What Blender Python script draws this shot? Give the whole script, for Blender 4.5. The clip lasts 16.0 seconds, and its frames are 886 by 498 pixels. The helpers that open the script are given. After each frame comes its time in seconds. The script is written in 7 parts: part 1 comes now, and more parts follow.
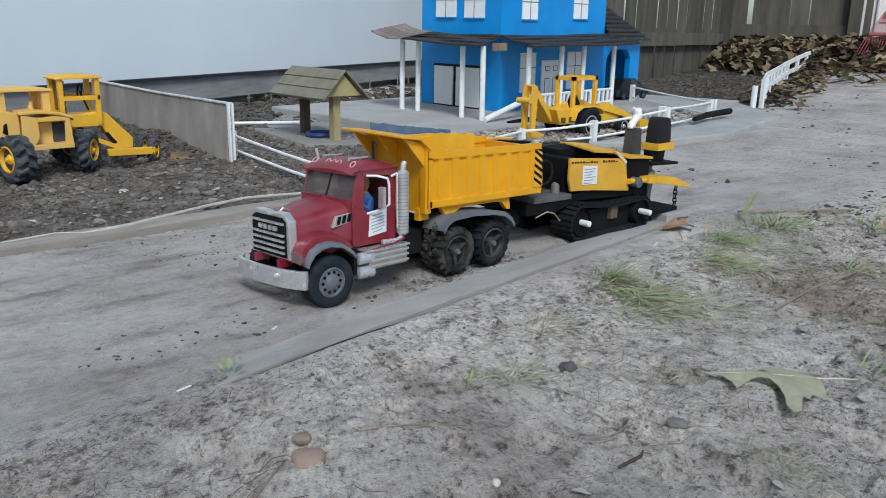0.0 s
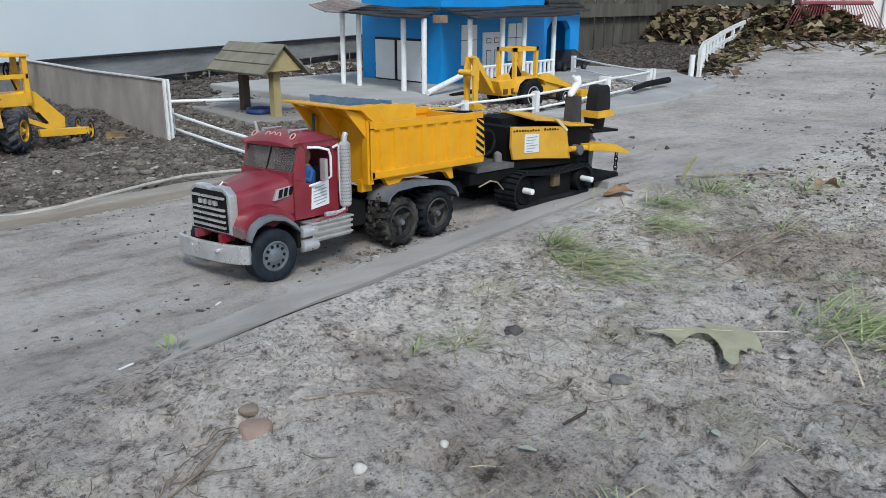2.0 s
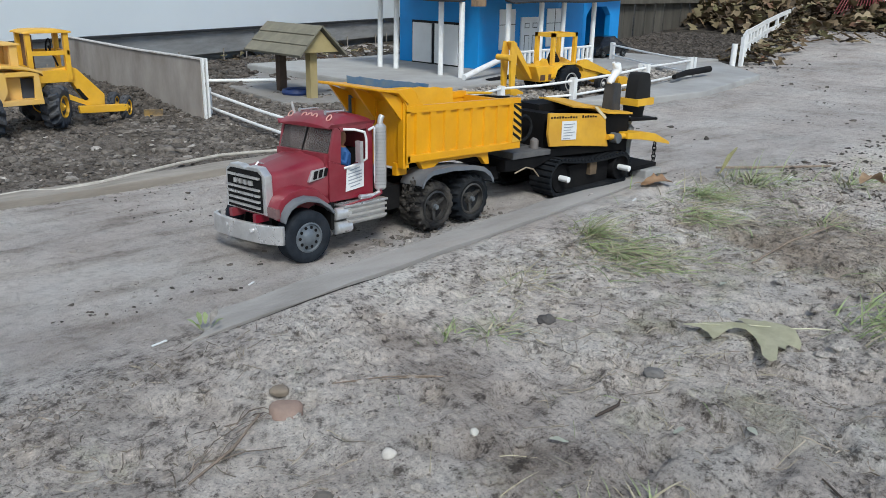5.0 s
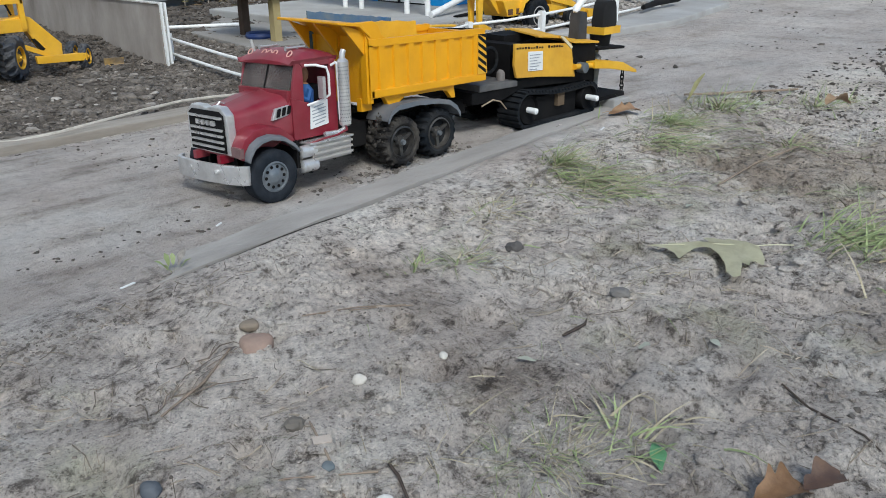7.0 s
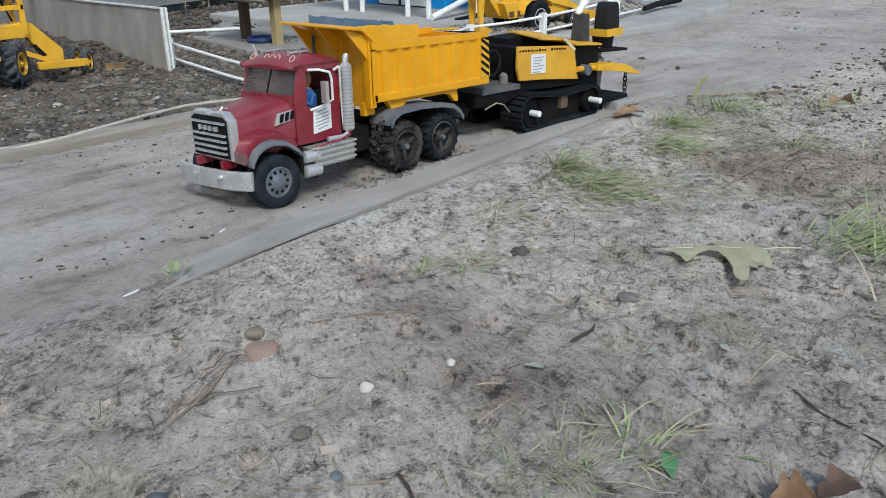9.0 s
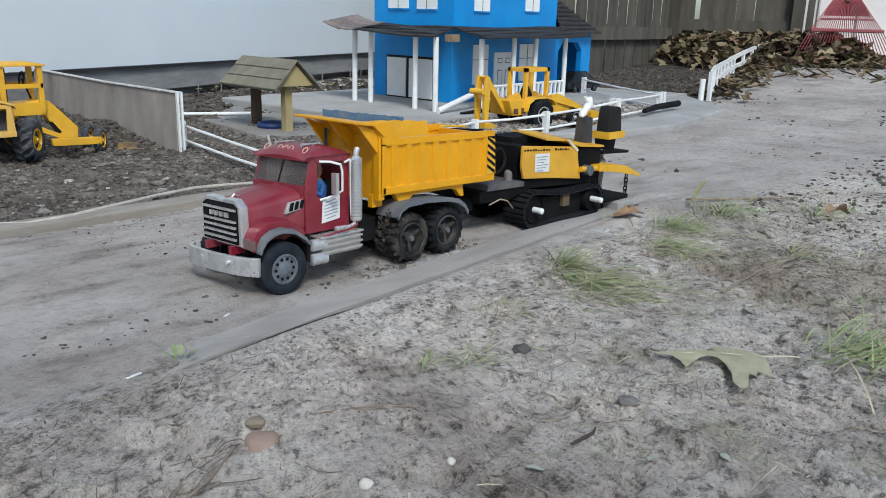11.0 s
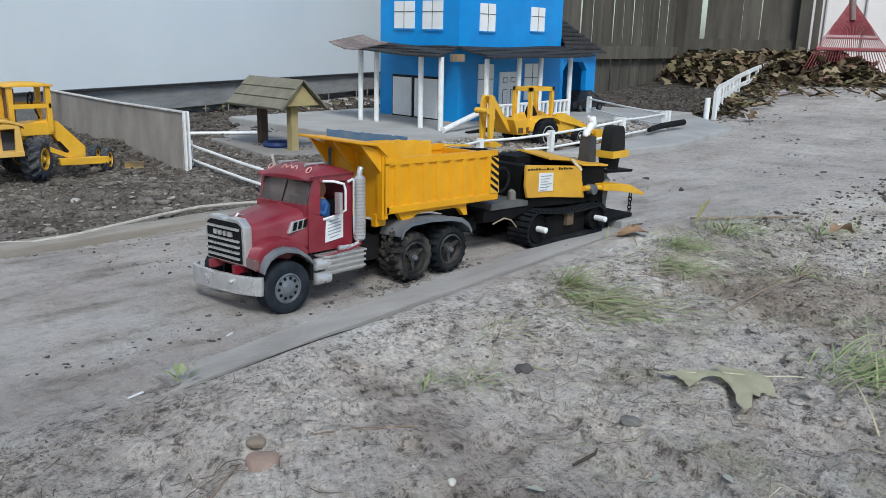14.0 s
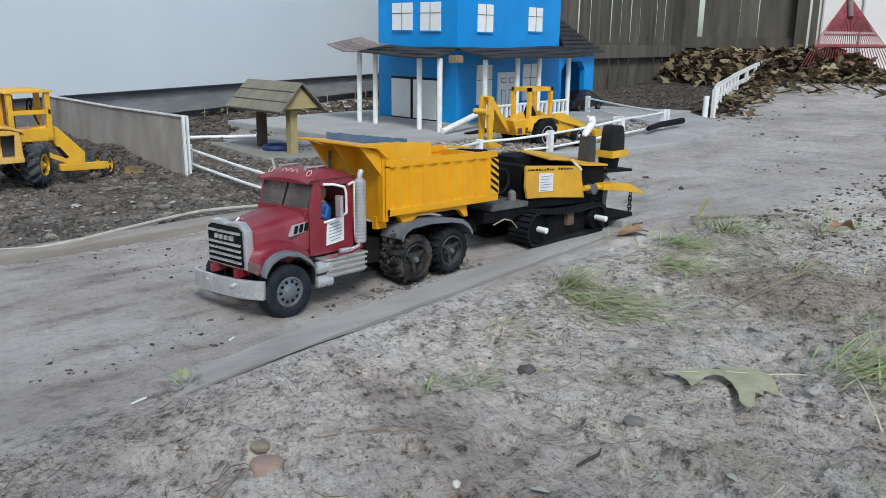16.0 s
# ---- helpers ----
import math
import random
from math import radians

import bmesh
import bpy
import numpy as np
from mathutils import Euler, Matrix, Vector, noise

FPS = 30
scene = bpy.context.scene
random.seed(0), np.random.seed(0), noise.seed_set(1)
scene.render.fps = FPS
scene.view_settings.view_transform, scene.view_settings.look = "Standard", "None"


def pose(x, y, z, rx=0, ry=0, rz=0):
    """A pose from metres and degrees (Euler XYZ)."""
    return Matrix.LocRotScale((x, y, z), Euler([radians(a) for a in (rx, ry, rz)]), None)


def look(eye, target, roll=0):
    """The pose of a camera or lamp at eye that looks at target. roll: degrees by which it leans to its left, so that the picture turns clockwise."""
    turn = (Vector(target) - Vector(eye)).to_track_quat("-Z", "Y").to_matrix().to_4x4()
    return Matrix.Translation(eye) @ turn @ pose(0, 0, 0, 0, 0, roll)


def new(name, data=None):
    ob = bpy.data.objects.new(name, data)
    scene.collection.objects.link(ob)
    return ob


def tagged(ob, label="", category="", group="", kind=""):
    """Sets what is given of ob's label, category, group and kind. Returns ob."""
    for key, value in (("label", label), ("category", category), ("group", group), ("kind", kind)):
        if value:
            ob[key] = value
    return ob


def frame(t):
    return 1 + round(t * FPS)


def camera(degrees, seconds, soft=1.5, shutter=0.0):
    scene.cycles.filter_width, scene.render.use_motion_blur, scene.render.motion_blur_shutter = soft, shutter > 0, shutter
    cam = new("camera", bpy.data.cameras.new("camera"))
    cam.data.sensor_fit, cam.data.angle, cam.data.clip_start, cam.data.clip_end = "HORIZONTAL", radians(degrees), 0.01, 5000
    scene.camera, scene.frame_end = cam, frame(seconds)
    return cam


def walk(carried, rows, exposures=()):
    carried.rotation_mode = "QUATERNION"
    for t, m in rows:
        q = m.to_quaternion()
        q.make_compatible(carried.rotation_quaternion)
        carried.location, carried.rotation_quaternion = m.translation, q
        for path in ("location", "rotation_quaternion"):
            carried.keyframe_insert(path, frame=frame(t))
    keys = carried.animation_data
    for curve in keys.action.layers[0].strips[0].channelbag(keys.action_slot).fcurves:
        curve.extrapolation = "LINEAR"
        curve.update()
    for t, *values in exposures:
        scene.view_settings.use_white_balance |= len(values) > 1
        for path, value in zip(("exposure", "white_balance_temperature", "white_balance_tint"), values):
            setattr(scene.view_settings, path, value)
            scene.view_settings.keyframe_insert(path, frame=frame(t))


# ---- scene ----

# ---------------------------------------------------------------- camera
# seconds, eye, heading from +x, pitch, roll
PATH = [
    (0.0, (-0.5866, -0.8697, 0.3819), 47.758, -15.549, 0.963),
    (0.5, (-0.5846, -0.8754, 0.3799), 45.625, -15.197, 1.727),
    (1.0, (-0.5837, -0.8719, 0.3742), 44.471, -15.769, 1.356),
    (1.5, (-0.5791, -0.8662, 0.3681), 43.998, -16.714, 0.825),
    (2.0, (-0.5853, -0.8769, 0.3726), 43.946, -17.151, 0.276),
    (2.5, (-0.5828, -0.8706, 0.3703), 45.072, -17.513, 0.497),
    (3.0, (-0.5810, -0.8682, 0.3731), 45.870, -17.914, 0.831),
    (3.2, (-0.5817, -0.8672, 0.3740), 46.256, -17.945, 0.908),
    (5.3, (-0.5820, -0.8690, 0.3683), 46.158, -18.369, 1.275),
    (5.5, (-0.5792, -0.8745, 0.3632), 45.564, -18.950, 1.051),
    (6.0, (-0.5784, -0.8740, 0.3613), 45.288, -20.192, -0.083),
    (6.5, (-0.5803, -0.8767, 0.3608), 45.042, -21.191, -0.159),
    (7.0, (-0.5773, -0.8822, 0.3555), 44.608, -22.074, -0.612),
    (7.5, (-0.5790, -0.8800, 0.3497), 43.968, -22.664, -1.337),
    (8.0, (-0.5716, -0.8664, 0.3516), 44.337, -22.200, -0.872),
    (8.2, (-0.5724, -0.8678, 0.3504), 44.644, -22.202, -1.041),
    (10.3, (-0.5839, -0.8789, 0.3693), 44.495, -18.952, -0.718),
    (10.5, (-0.5861, -0.8783, 0.3667), 44.185, -17.529, 0.338),
    (11.0, (-0.5891, -0.8738, 0.3707), 44.396, -15.869, 1.464),
    (11.5, (-0.5893, -0.8707, 0.3704), 44.722, -15.133, 1.860),
    (12.0, (-0.5881, -0.8704, 0.3677), 45.360, -15.300, 1.626),
    (12.5, (-0.5890, -0.8721, 0.3710), 45.791, -15.225, 1.833),
    (13.0, (-0.5890, -0.8734, 0.3716), 45.531, -15.018, 1.877),
    (13.5, (-0.5869, -0.8763, 0.3698), 45.134, -15.027, 1.537),
    (14.0, (-0.5862, -0.8779, 0.3724), 44.912, -14.585, 1.342),
    (14.5, (-0.5856, -0.8792, 0.3719), 44.827, -14.481, 0.946),
    (15.0, (-0.5856, -0.8775, 0.3706), 44.568, -14.486, 0.818),
    (15.5, (-0.5860, -0.8788, 0.3724), 44.749, -14.627, 0.496),
    (16.0, (-0.5874, -0.8772, 0.3738), 44.923, -14.527, 0.685),
]


def aim(eye, heading, pitch, roll):
    a, b = radians(heading), radians(pitch)
    way = Vector((math.cos(a) * math.cos(b), math.sin(a) * math.cos(b), math.sin(b)))
    return look(Vector(eye), Vector(eye) + way, roll)


cam = camera(57.45, 16.0, soft=0.6, shutter=0.25)
walk(cam, [(t, aim(e, h, p, r)) for t, e, h, p, r in PATH], [(0.0, 0.34, 5930, 3), (1.5, 0.39, 6000, 3), (3.0, 0.43, 6080, 3), (6.0, 0.42, 6130, 3), (8.0, 0.43, 6130, 3), (10.3, 0.41, 6080, 3), (12.0, 0.40, 6040, 3), (16.0, 0.38, 6040, 3)])

# ---------------------------------------------------------------- world and light
SUN_UP, SUN_ROUND = 47.0, 240.0
world = bpy.data.worlds.new("sky")
scene.world = world
world.use_nodes = True
wn = world.node_tree.nodes
sky = wn.new("ShaderNodeTexSky")
sky.sky_type, sky.sun_disc = "NISHITA", False
sky.sun_elevation, sky.sun_rotation = radians(SUN_UP), radians(90 - SUN_ROUND)
sky.air_density, sky.dust_density, sky.ozone_density = 1.0, 1.6, 1.3
wn["Background"].inputs["Strength"].default_value = 0.102
world.node_tree.links.new(sky.outputs[0], wn["Background"].inputs["Color"])
sun = new("sun", bpy.data.lights.new("sun", "SUN"))
sun.data.energy, sun.data.angle, sun.data.color = 1.85, radians(16), (1.0, 0.95, 0.875)
a, b = radians(SUN_ROUND), radians(SUN_UP)
sun.matrix_world = look((math.cos(a) * math.cos(b) * 20, math.sin(a) * math.cos(b) * 20, math.sin(b) * 20), (0, 0, 0))

# ---------------------------------------------------------------- helpers


def mat(name, c1, c2=None, rough=0.6, metal=0.0, scale=20.0, bump=0.0, bscale=None, dust=0.0, dust_color=(0.30, 0.27, 0.235), spread=0.5, coat=0.0, per_piece=0.0, stretch=None, spec=0.5):
    """A procedural surface: two colours by noise at two scales, bump, dust in patches, and a shift from piece to piece."""
    m = bpy.data.materials.new(name)
    m.use_nodes = True
    nt = m.node_tree
    N, L = nt.nodes, nt.links
    bs = N["Principled BSDF"]
    tc = N.new("ShaderNodeTexCoord")
    src = tc.outputs["Object"]
    if stretch:
        mp = N.new("ShaderNodeMapping")
        mp.inputs["Scale"].default_value = stretch
        L.new(src, mp.inputs["Vector"])
        src = mp.outputs[0]
    n1 = N.new("ShaderNodeTexNoise")
    n1.inputs["Scale"].default_value, n1.inputs["Detail"].default_value, n1.inputs["Roughness"].default_value = scale, 8.0, 0.62
    L.new(src, n1.inputs["Vector"])
    r1 = N.new("ShaderNodeValToRGB")
    lo, hi = 0.5 - 0.5 * spread * 0.5, 0.5 + 0.5 * spread * 0.5
    r1.color_ramp.elements[0].position, r1.color_ramp.elements[1].position = lo, hi
    c2 = c2 or tuple(min(1.0, v * 0.82) for v in c1)
    r1.color_ramp.elements[0].color, r1.color_ramp.elements[1].color = (*c2, 1), (*c1, 1)
    L.new(n1.outputs["Fac"], r1.inputs["Fac"])
    out = r1.outputs["Color"]
    if dust:
        n2 = N.new("ShaderNodeTexNoise")
        n2.inputs["Scale"].default_value, n2.inputs["Detail"].default_value, n2.inputs["Roughness"].default_value = scale * 0.45, 10.0, 0.7
        L.new(src, n2.inputs["Vector"])
        r2 = N.new("ShaderNodeMapRange")
        r2.inputs["From Min"].default_value, r2.inputs["From Max"].default_value, r2.inputs["To Max"].default_value = 0.40, 0.72, dust
        L.new(n2.outputs["Fac"], r2.inputs["Value"])
        mx = N.new("ShaderNodeMixRGB")
        mx.inputs["Color2"].default_value = (*dust_color, 1)
        L.new(r2.outputs[0], mx.inputs["Fac"])
        L.new(out, mx.inputs["Color1"])
        out = mx.outputs[0]
        rr = N.new("ShaderNodeMapRange")
        rr.inputs["To Min"].default_value, rr.inputs["To Max"].default_value = rough, 0.85
        L.new(r2.outputs[0], rr.inputs["Value"])
        L.new(rr.outputs[0], bs.inputs["Roughness"])
    if per_piece:
        oi = N.new("ShaderNodeObjectInfo")
        hv = N.new("ShaderNodeHueSaturation")
        mr = N.new("ShaderNodeMapRange")
        mr.inputs["To Min"].default_value, mr.inputs["To Max"].default_value = 1 - per_piece, 1 + per_piece
        ge = N.new("ShaderNodeNewGeometry")
        ad = N.new("ShaderNodeMath")
        ad.operation = "ADD"
        fr = N.new("ShaderNodeMath")
        fr.operation = "FRACT"
        L.new(oi.outputs["Random"], ad.inputs[0])
        L.new(ge.outputs["Random Per Island"], ad.inputs[1])
        L.new(ad.outputs[0], fr.inputs[0])
        L.new(fr.outputs[0], mr.inputs["Value"])
        L.new(mr.outputs[0], hv.inputs["Value"])
        L.new(out, hv.inputs["Color"])
        out = hv.outputs[0]
    L.new(out, bs.inputs["Base Color"])
    if not dust:
        bs.inputs["Roughness"].default_value = rough
    bs.inputs["Metallic"].default_value = metal
    bs.inputs["Specular IOR Level"].default_value = spec
    if coat:
        bs.inputs["Coat Weight"].default_value, bs.inputs["Coat Roughness"].default_value = coat, 0.15
    if bump:
        n3 = N.new("ShaderNodeTexNoise")
        n3.inputs["Scale"].default_value, n3.inputs["Detail"].default_value = bscale or scale * 6, 6.0
        L.new(src, n3.inputs["Vector"])
        bp = N.new("ShaderNodeBump")
        bp.inputs["Strength"].default_value, bp.inputs["Distance"].default_value = min(1.0, bump), 0.002
        L.new(n3.outputs["Fac"], bp.inputs["Height"])
        L.new(bp.outputs[0], bs.inputs["Normal"])
    return m


def box(bm, x0, x1, y0, y1, z0, z1, m=None):
    v = [bm.verts.new(p) for p in ((x0, y0, z0), (x1, y0, z0), (x1, y1, z0), (x0, y1, z0), (x0, y0, z1), (x1, y0, z1), (x1, y1, z1), (x0, y1, z1))]
    for q in ((3, 2, 1, 0), (4, 5, 6, 7), (0, 1, 5, 4), (1, 2, 6, 5), (2, 3, 7, 6), (3, 0, 4, 7)):
        bm.faces.new([v[i] for i in q])
    if m is not None:
        for p in v:
            p.co = m @ p.co
    return bm


def prism(bm, pts, axis, a0, a1):
    """A polygon drawn in two axes and drawn out along the third: axis 'y' takes (x, z), 'x' takes (y, z), 'z' takes (x, y)."""
    def at(p, a):
        return {"y": (p[0], a, p[1]), "x": (a, p[0], p[1]), "z": (p[0], p[1], a)}[axis]
    lo = [bm.verts.new(at(p, a0)) for p in pts]
    hi = [bm.verts.new(at(p, a1)) for p in pts]
    n = len(pts)
    made = [bm.faces.new(lo[::-1]), bm.faces.new(hi)]
    for i in range(n):
        made.append(bm.faces.new((lo[i], lo[(i + 1) % n], hi[(i + 1) % n], hi[i])))
    bmesh.ops.recalc_face_normals(bm, faces=made)
    return bm


def loft(bm, rings, closed=True, caps=True):
    """Skins a row of rings, each a list of points of one length."""
    vs = [[bm.verts.new(p) for p in r] for r in rings]
    n = len(rings[0])
    made = []
    for a, b in zip(vs, vs[1:]):
        for i in range(n if closed else n - 1):
            made.append(bm.faces.new((a[i], a[(i + 1) % n], b[(i + 1) % n], b[i])))
    if caps and closed:
        made += [bm.faces.new(vs[0][::-1]), bm.faces.new(vs[-1])]
    bmesh.ops.recalc_face_normals(bm, faces=made)
    return bm


def tube(bm, pts, r, n=8, caps=True):
    """A round bar along points; r is one radius or one for each point."""
    pts = [Vector(p) for p in pts]
    rs = r if isinstance(r, (list, tuple)) else [r] * len(pts)
    rings = []
    side = None
    for i, p in enumerate(pts):
        d = (pts[min(i + 1, len(pts) - 1)] - pts[max(i - 1, 0)]).normalized()
        if side is None:
            side = d.orthogonal().normalized()
        else:
            side = (side - d * side.dot(d)).normalized()
        up = d.cross(side)
        rings.append([p + (side * math.cos(2 * math.pi * k / n) + up * math.sin(2 * math.pi * k / n)) * rs[i] for k in range(n)])
    return loft(bm, rings, True, caps)


def cyl(bm, p0, p1, r0, r1=None, n=20):
    return tube(bm, [p0, p1], [r0, r0 if r1 is None else r1], n)


def lathe_y(bm, prof, cx, cz, n=32):
    """Turns a profile of (radius, y) round the line along y through cx, cz."""
    return loft(bm, [[(cx + r * math.cos(2 * math.pi * k / n), y, cz + r * math.sin(2 * math.pi * k / n)) for k in range(n)] for r, y in prof])


def finish(name, bm, material, bevel=0.0, smooth=False, seg=2):
    if bevel:
        es = [e for e in bm.edges if len(e.link_faces) == 2 and e.calc_face_angle(0) > 0.5]
        bmesh.ops.bevel(bm, geom=es, offset=bevel, segments=seg, affect="EDGES", profile=0.6, clamp_overlap=True)
    me = bpy.data.meshes.new(name)
    bm.to_mesh(me)
    bm.free()
    if smooth:
        me.polygons.foreach_set("use_smooth", [True] * len(me.polygons))
        me.set_sharp_from_angle(angle=radians(40))
    for mm in (material if isinstance(material, (list, tuple)) else [material]):
        me.materials.append(mm)
    return me


def part(name, bm, material, parent=None, label="", bevel=0.0, smooth=False):
    ob = new(name, finish(name, bm, material, bevel, smooth))
    if parent:
        ob.parent = parent
        ob.matrix_parent_inverse = parent.matrix_world.inverted()
    if label:
        ob["label"] = label
    return ob


def thing(name, label, category, at=(0, 0, 0), group="", kind=""):
    ob = new(name)
    ob.empty_display_size = 0.02
    ob.matrix_world = Matrix.Translation(at)
    return tagged(ob, label, category, group, kind)


def fbm(x, y, scale, octaves=3, seed=0, gain=0.5):
    """Smooth value noise about -1 to 1, over arrays."""
    out, amp, tot = np.zeros_like(x), 1.0, 0.0
    for o in range(octaves):
        u, v = x / scale * 2 ** o + 17.3 * seed, y / scale * 2 ** o - 9.1 * seed
        iu, iv = np.floor(u).astype(np.int64), np.floor(v).astype(np.int64)
        fu, fv = u - iu, v - iv
        fu, fv = fu * fu * (3 - 2 * fu), fv * fv * (3 - 2 * fv)

        def hs(a, b):
            h = (a * 374761393 + b * 668265263 + (seed * 31 + o) * 144665) & 0xFFFFFFFF
            h = ((h ^ (h >> 13)) * 1274126177) & 0xFFFFFFFF
            return ((h ^ (h >> 16)) & 0xFFFF) / 32767.5 - 1
        out += amp * ((hs(iu, iv) * (1 - fu) + hs(iu + 1, iv) * fu) * (1 - fv) + (hs(iu, iv + 1) * (1 - fu) + hs(iu + 1, iv + 1) * fu) * fv)
        tot += amp
        amp *= gain
    return out / tot


def step(a, b, v):
    t = np.clip((v - a) / (b - a), 0, 1)
    return t * t * (3 - 2 * t)


def seam_line(x):
    """The crack between the road plank and the bank runs a little askew."""
    return -0.101 + 0.108 * np.clip(x, -0.7, 0.8) + 0.003 * fbm(x, x * 0, 0.12, 2, 5)


def relief(x, y, fine=True):
    """The height of the ground."""
    x, y = np.asarray(x, float), np.asarray(y, float)
    far = 0.115 * step(2.8, 5.6, x - 0.35 * (y - 1.2))
    seam = seam_line(x)
    bank = step(0.002, -0.010, y - seam) * (1 - 0.8 * step(1.0, 1.3, x))
    road = step(0.0, 0.02, y - seam) * step(0.58, 0.55, y) * step(1.25, 0.95, x)
    dirt = step(0.56, 0.64, y) * step(1.35, 1.1, x + 0.25 * (y - 0.9))
    rest = np.clip(1 - bank - road - dirt, 0, 1)
    z = far + bank * 0.0095 + road * 0.0062 * step(0.42, 0.24, y)
    z = z - 0.006 * np.exp(-((y - seam - 0.002) / 0.0035) ** 2) * step(-0.3, -0.15, x) * step(0.8, 0.7, x)
    z = z + bank * step(0.0, -0.05, y - seam) * (0.007 * fbm(x, y, 0.13, 2, 1) + 0.006 * fbm(x, y, 0.034, 3, 2, 0.6)) - bank * 0.010 * step(0.22, 0.42, fbm(x, y, 0.05, 2, 12)) * step(-0.04, -0.10, y - seam)
    z = z + road * step(0.045, 0.085, y - seam) * (0.004 * fbm(x, y * 2.2, 0.12, 3, 3) + 0.0022 * fbm(x, y, 0.025, 2, 8)) - road * 0.0016 * step(0.07, 0.05, y - seam)
    z = z - road * (0.004 * np.exp(-((y - 0.02) / 0.018) ** 2) + 0.004 * np.exp(-((y - 0.15) / 0.018) ** 2)) * step(0.05, 0.2, x)
    z = z + dirt * (0.011 * fbm(x, y, 0.13, 2, 4) + 0.009 * np.abs(fbm(x, y, 0.045, 3, 6, 0.6)) - 0.003)
    z = z + rest * (0.006 * fbm(x, y, 0.3, 3, 7) + 0.002 * fbm(x, y, 0.05, 2, 9))
    return z


def gz(x, y):
    return float(relief(np.array([x]), np.array([y]))[0])


# ---------------------------------------------------------------- materials
def dirt_material():
    m = bpy.data.materials.new("dry_grey_dirt")
    m.use_nodes = True
    N, L = m.node_tree.nodes, m.node_tree.links
    bs = N["Principled BSDF"]
    tc = N.new("ShaderNodeTexCoord")

    def noise_at(scale, detail, rough):
        n = N.new("ShaderNodeTexNoise")
        n.inputs["Scale"].default_value, n.inputs["Detail"].default_value, n.inputs["Roughness"].default_value = scale, detail, rough
        L.new(tc.outputs["Object"], n.inputs["Vector"])
        return n.outputs["Fac"]

    def ramp(src, stops):
        r = N.new("ShaderNodeValToRGB")
        while len(r.color_ramp.elements) < len(stops):
            r.color_ramp.elements.new(0.5)
        for e, (p, c) in zip(r.color_ramp.elements, stops):
            e.position, e.color = p, (*c, 1)
        L.new(src, r.inputs["Fac"])
        return r.outputs["Color"]

    def mix(f, a, b, mode="MIX"):
        x = N.new("ShaderNodeMixRGB")
        x.blend_type = mode
        if isinstance(f, float):
            x.inputs["Fac"].default_value = f
        else:
            L.new(f, x.inputs["Fac"])
        L.new(a, x.inputs["Color1"])
        L.new(b, x.inputs["Color2"])
        return x.outputs[0]
    tone = ramp(noise_at(5.5, 7, 0.65), [(0.34, (0.47, 0.43, 0.40)), (0.46, (0.52, 0.485, 0.465)), (0.55, (0.545, 0.518, 0.498)), (0.66, (0.56, 0.545, 0.533))])
    pale = mix(1.0, tone, ramp(noise_at(2.1, 5, 0.6), [(0.36, (0.82, 0.81, 0.81)), (0.5, (0.99, 0.98, 0.98)), (0.66, (1.2, 1.2, 1.19))]), "MULTIPLY")
    dug = ramp(noise_at(7.0, 8, 0.65), [(0.34, (0.085, 0.072, 0.062)), (0.5, (0.165, 0.144, 0.127)), (0.68, (0.30, 0.27, 0.245))])
    sep = N.new("ShaderNodeSeparateXYZ")
    L.new(tc.outputs["Object"], sep.inputs[0])
    edge = N.new("ShaderNodeMath")
    edge.operation = "MULTIPLY_ADD"
    L.new(noise_at(5.0, 4, 0.6), edge.inputs[0])
    edge.inputs[1].default_value = 0.35
    L.new(sep.outputs["Y"], edge.inputs[2])
    north = N.new("ShaderNodeMapRange")
    north.inputs["From Min"].default_value, north.inputs["From Max"].default_value = 0.74, 0.86
    L.new(edge.outputs[0], north.inputs["Value"])
    west = N.new("ShaderNodeMapRange")
    west.inputs["From Min"].default_value, west.inputs["From Max"].default_value = 1.9, 1.3
    L.new(sep.outputs["X"], west.inputs["Value"])
    dug_here = N.new("ShaderNodeMath")
    dug_here.operation = "MULTIPLY"
    L.new(north.outputs[0], dug_here.inputs[0])
    L.new(west.outputs[0], dug_here.inputs[1])
    broad = mix(dug_here.outputs[0], pale, dug)
    # dark garden soil between the slope fence and the board fence
    bed = N.new("ShaderNodeVectorMath")
    bed.operation = "DOT_PRODUCT"
    L.new(tc.outputs["Object"], bed.inputs[0])
    bed.inputs[1].default_value = (-0.36, 1.0, 0.0)
    bed_n = N.new("ShaderNodeMath")
    bed_n.operation = "MULTIPLY_ADD"
    L.new(noise_at(4.0, 5, 0.65), bed_n.inputs[0])
    bed_n.inputs[1].default_value = 0.5
    L.new(bed.outputs["Value"], bed_n.inputs[2])
    bed_here = N.new("ShaderNodeMapRange")
    bed_here.inputs["From Min"].default_value, bed_here.inputs["From Max"].default_value = 0.06, 0.16
    L.new(bed_n.outputs[0], bed_here.inputs["Value"])
    eastern = N.new("ShaderNodeMapRange")
    eastern.inputs["From Min"].default_value, eastern.inputs["From Max"].default_value = 2.55, 2.75
    L.new(sep.outputs["X"], eastern.inputs["Value"])
    bed_all = N.new("ShaderNodeMath")
    bed_all.operation = "MULTIPLY"
    L.new(bed_here.outputs[0], bed_all.inputs[0])
    L.new(eastern.outputs[0], bed_all.inputs[1])
    broad = mix(bed_all.outputs[0], broad, ramp(noise_at(9.0, 7, 0.65), [(0.36, (0.035, 0.03, 0.025)), (0.64, (0.10, 0.088, 0.075))]))
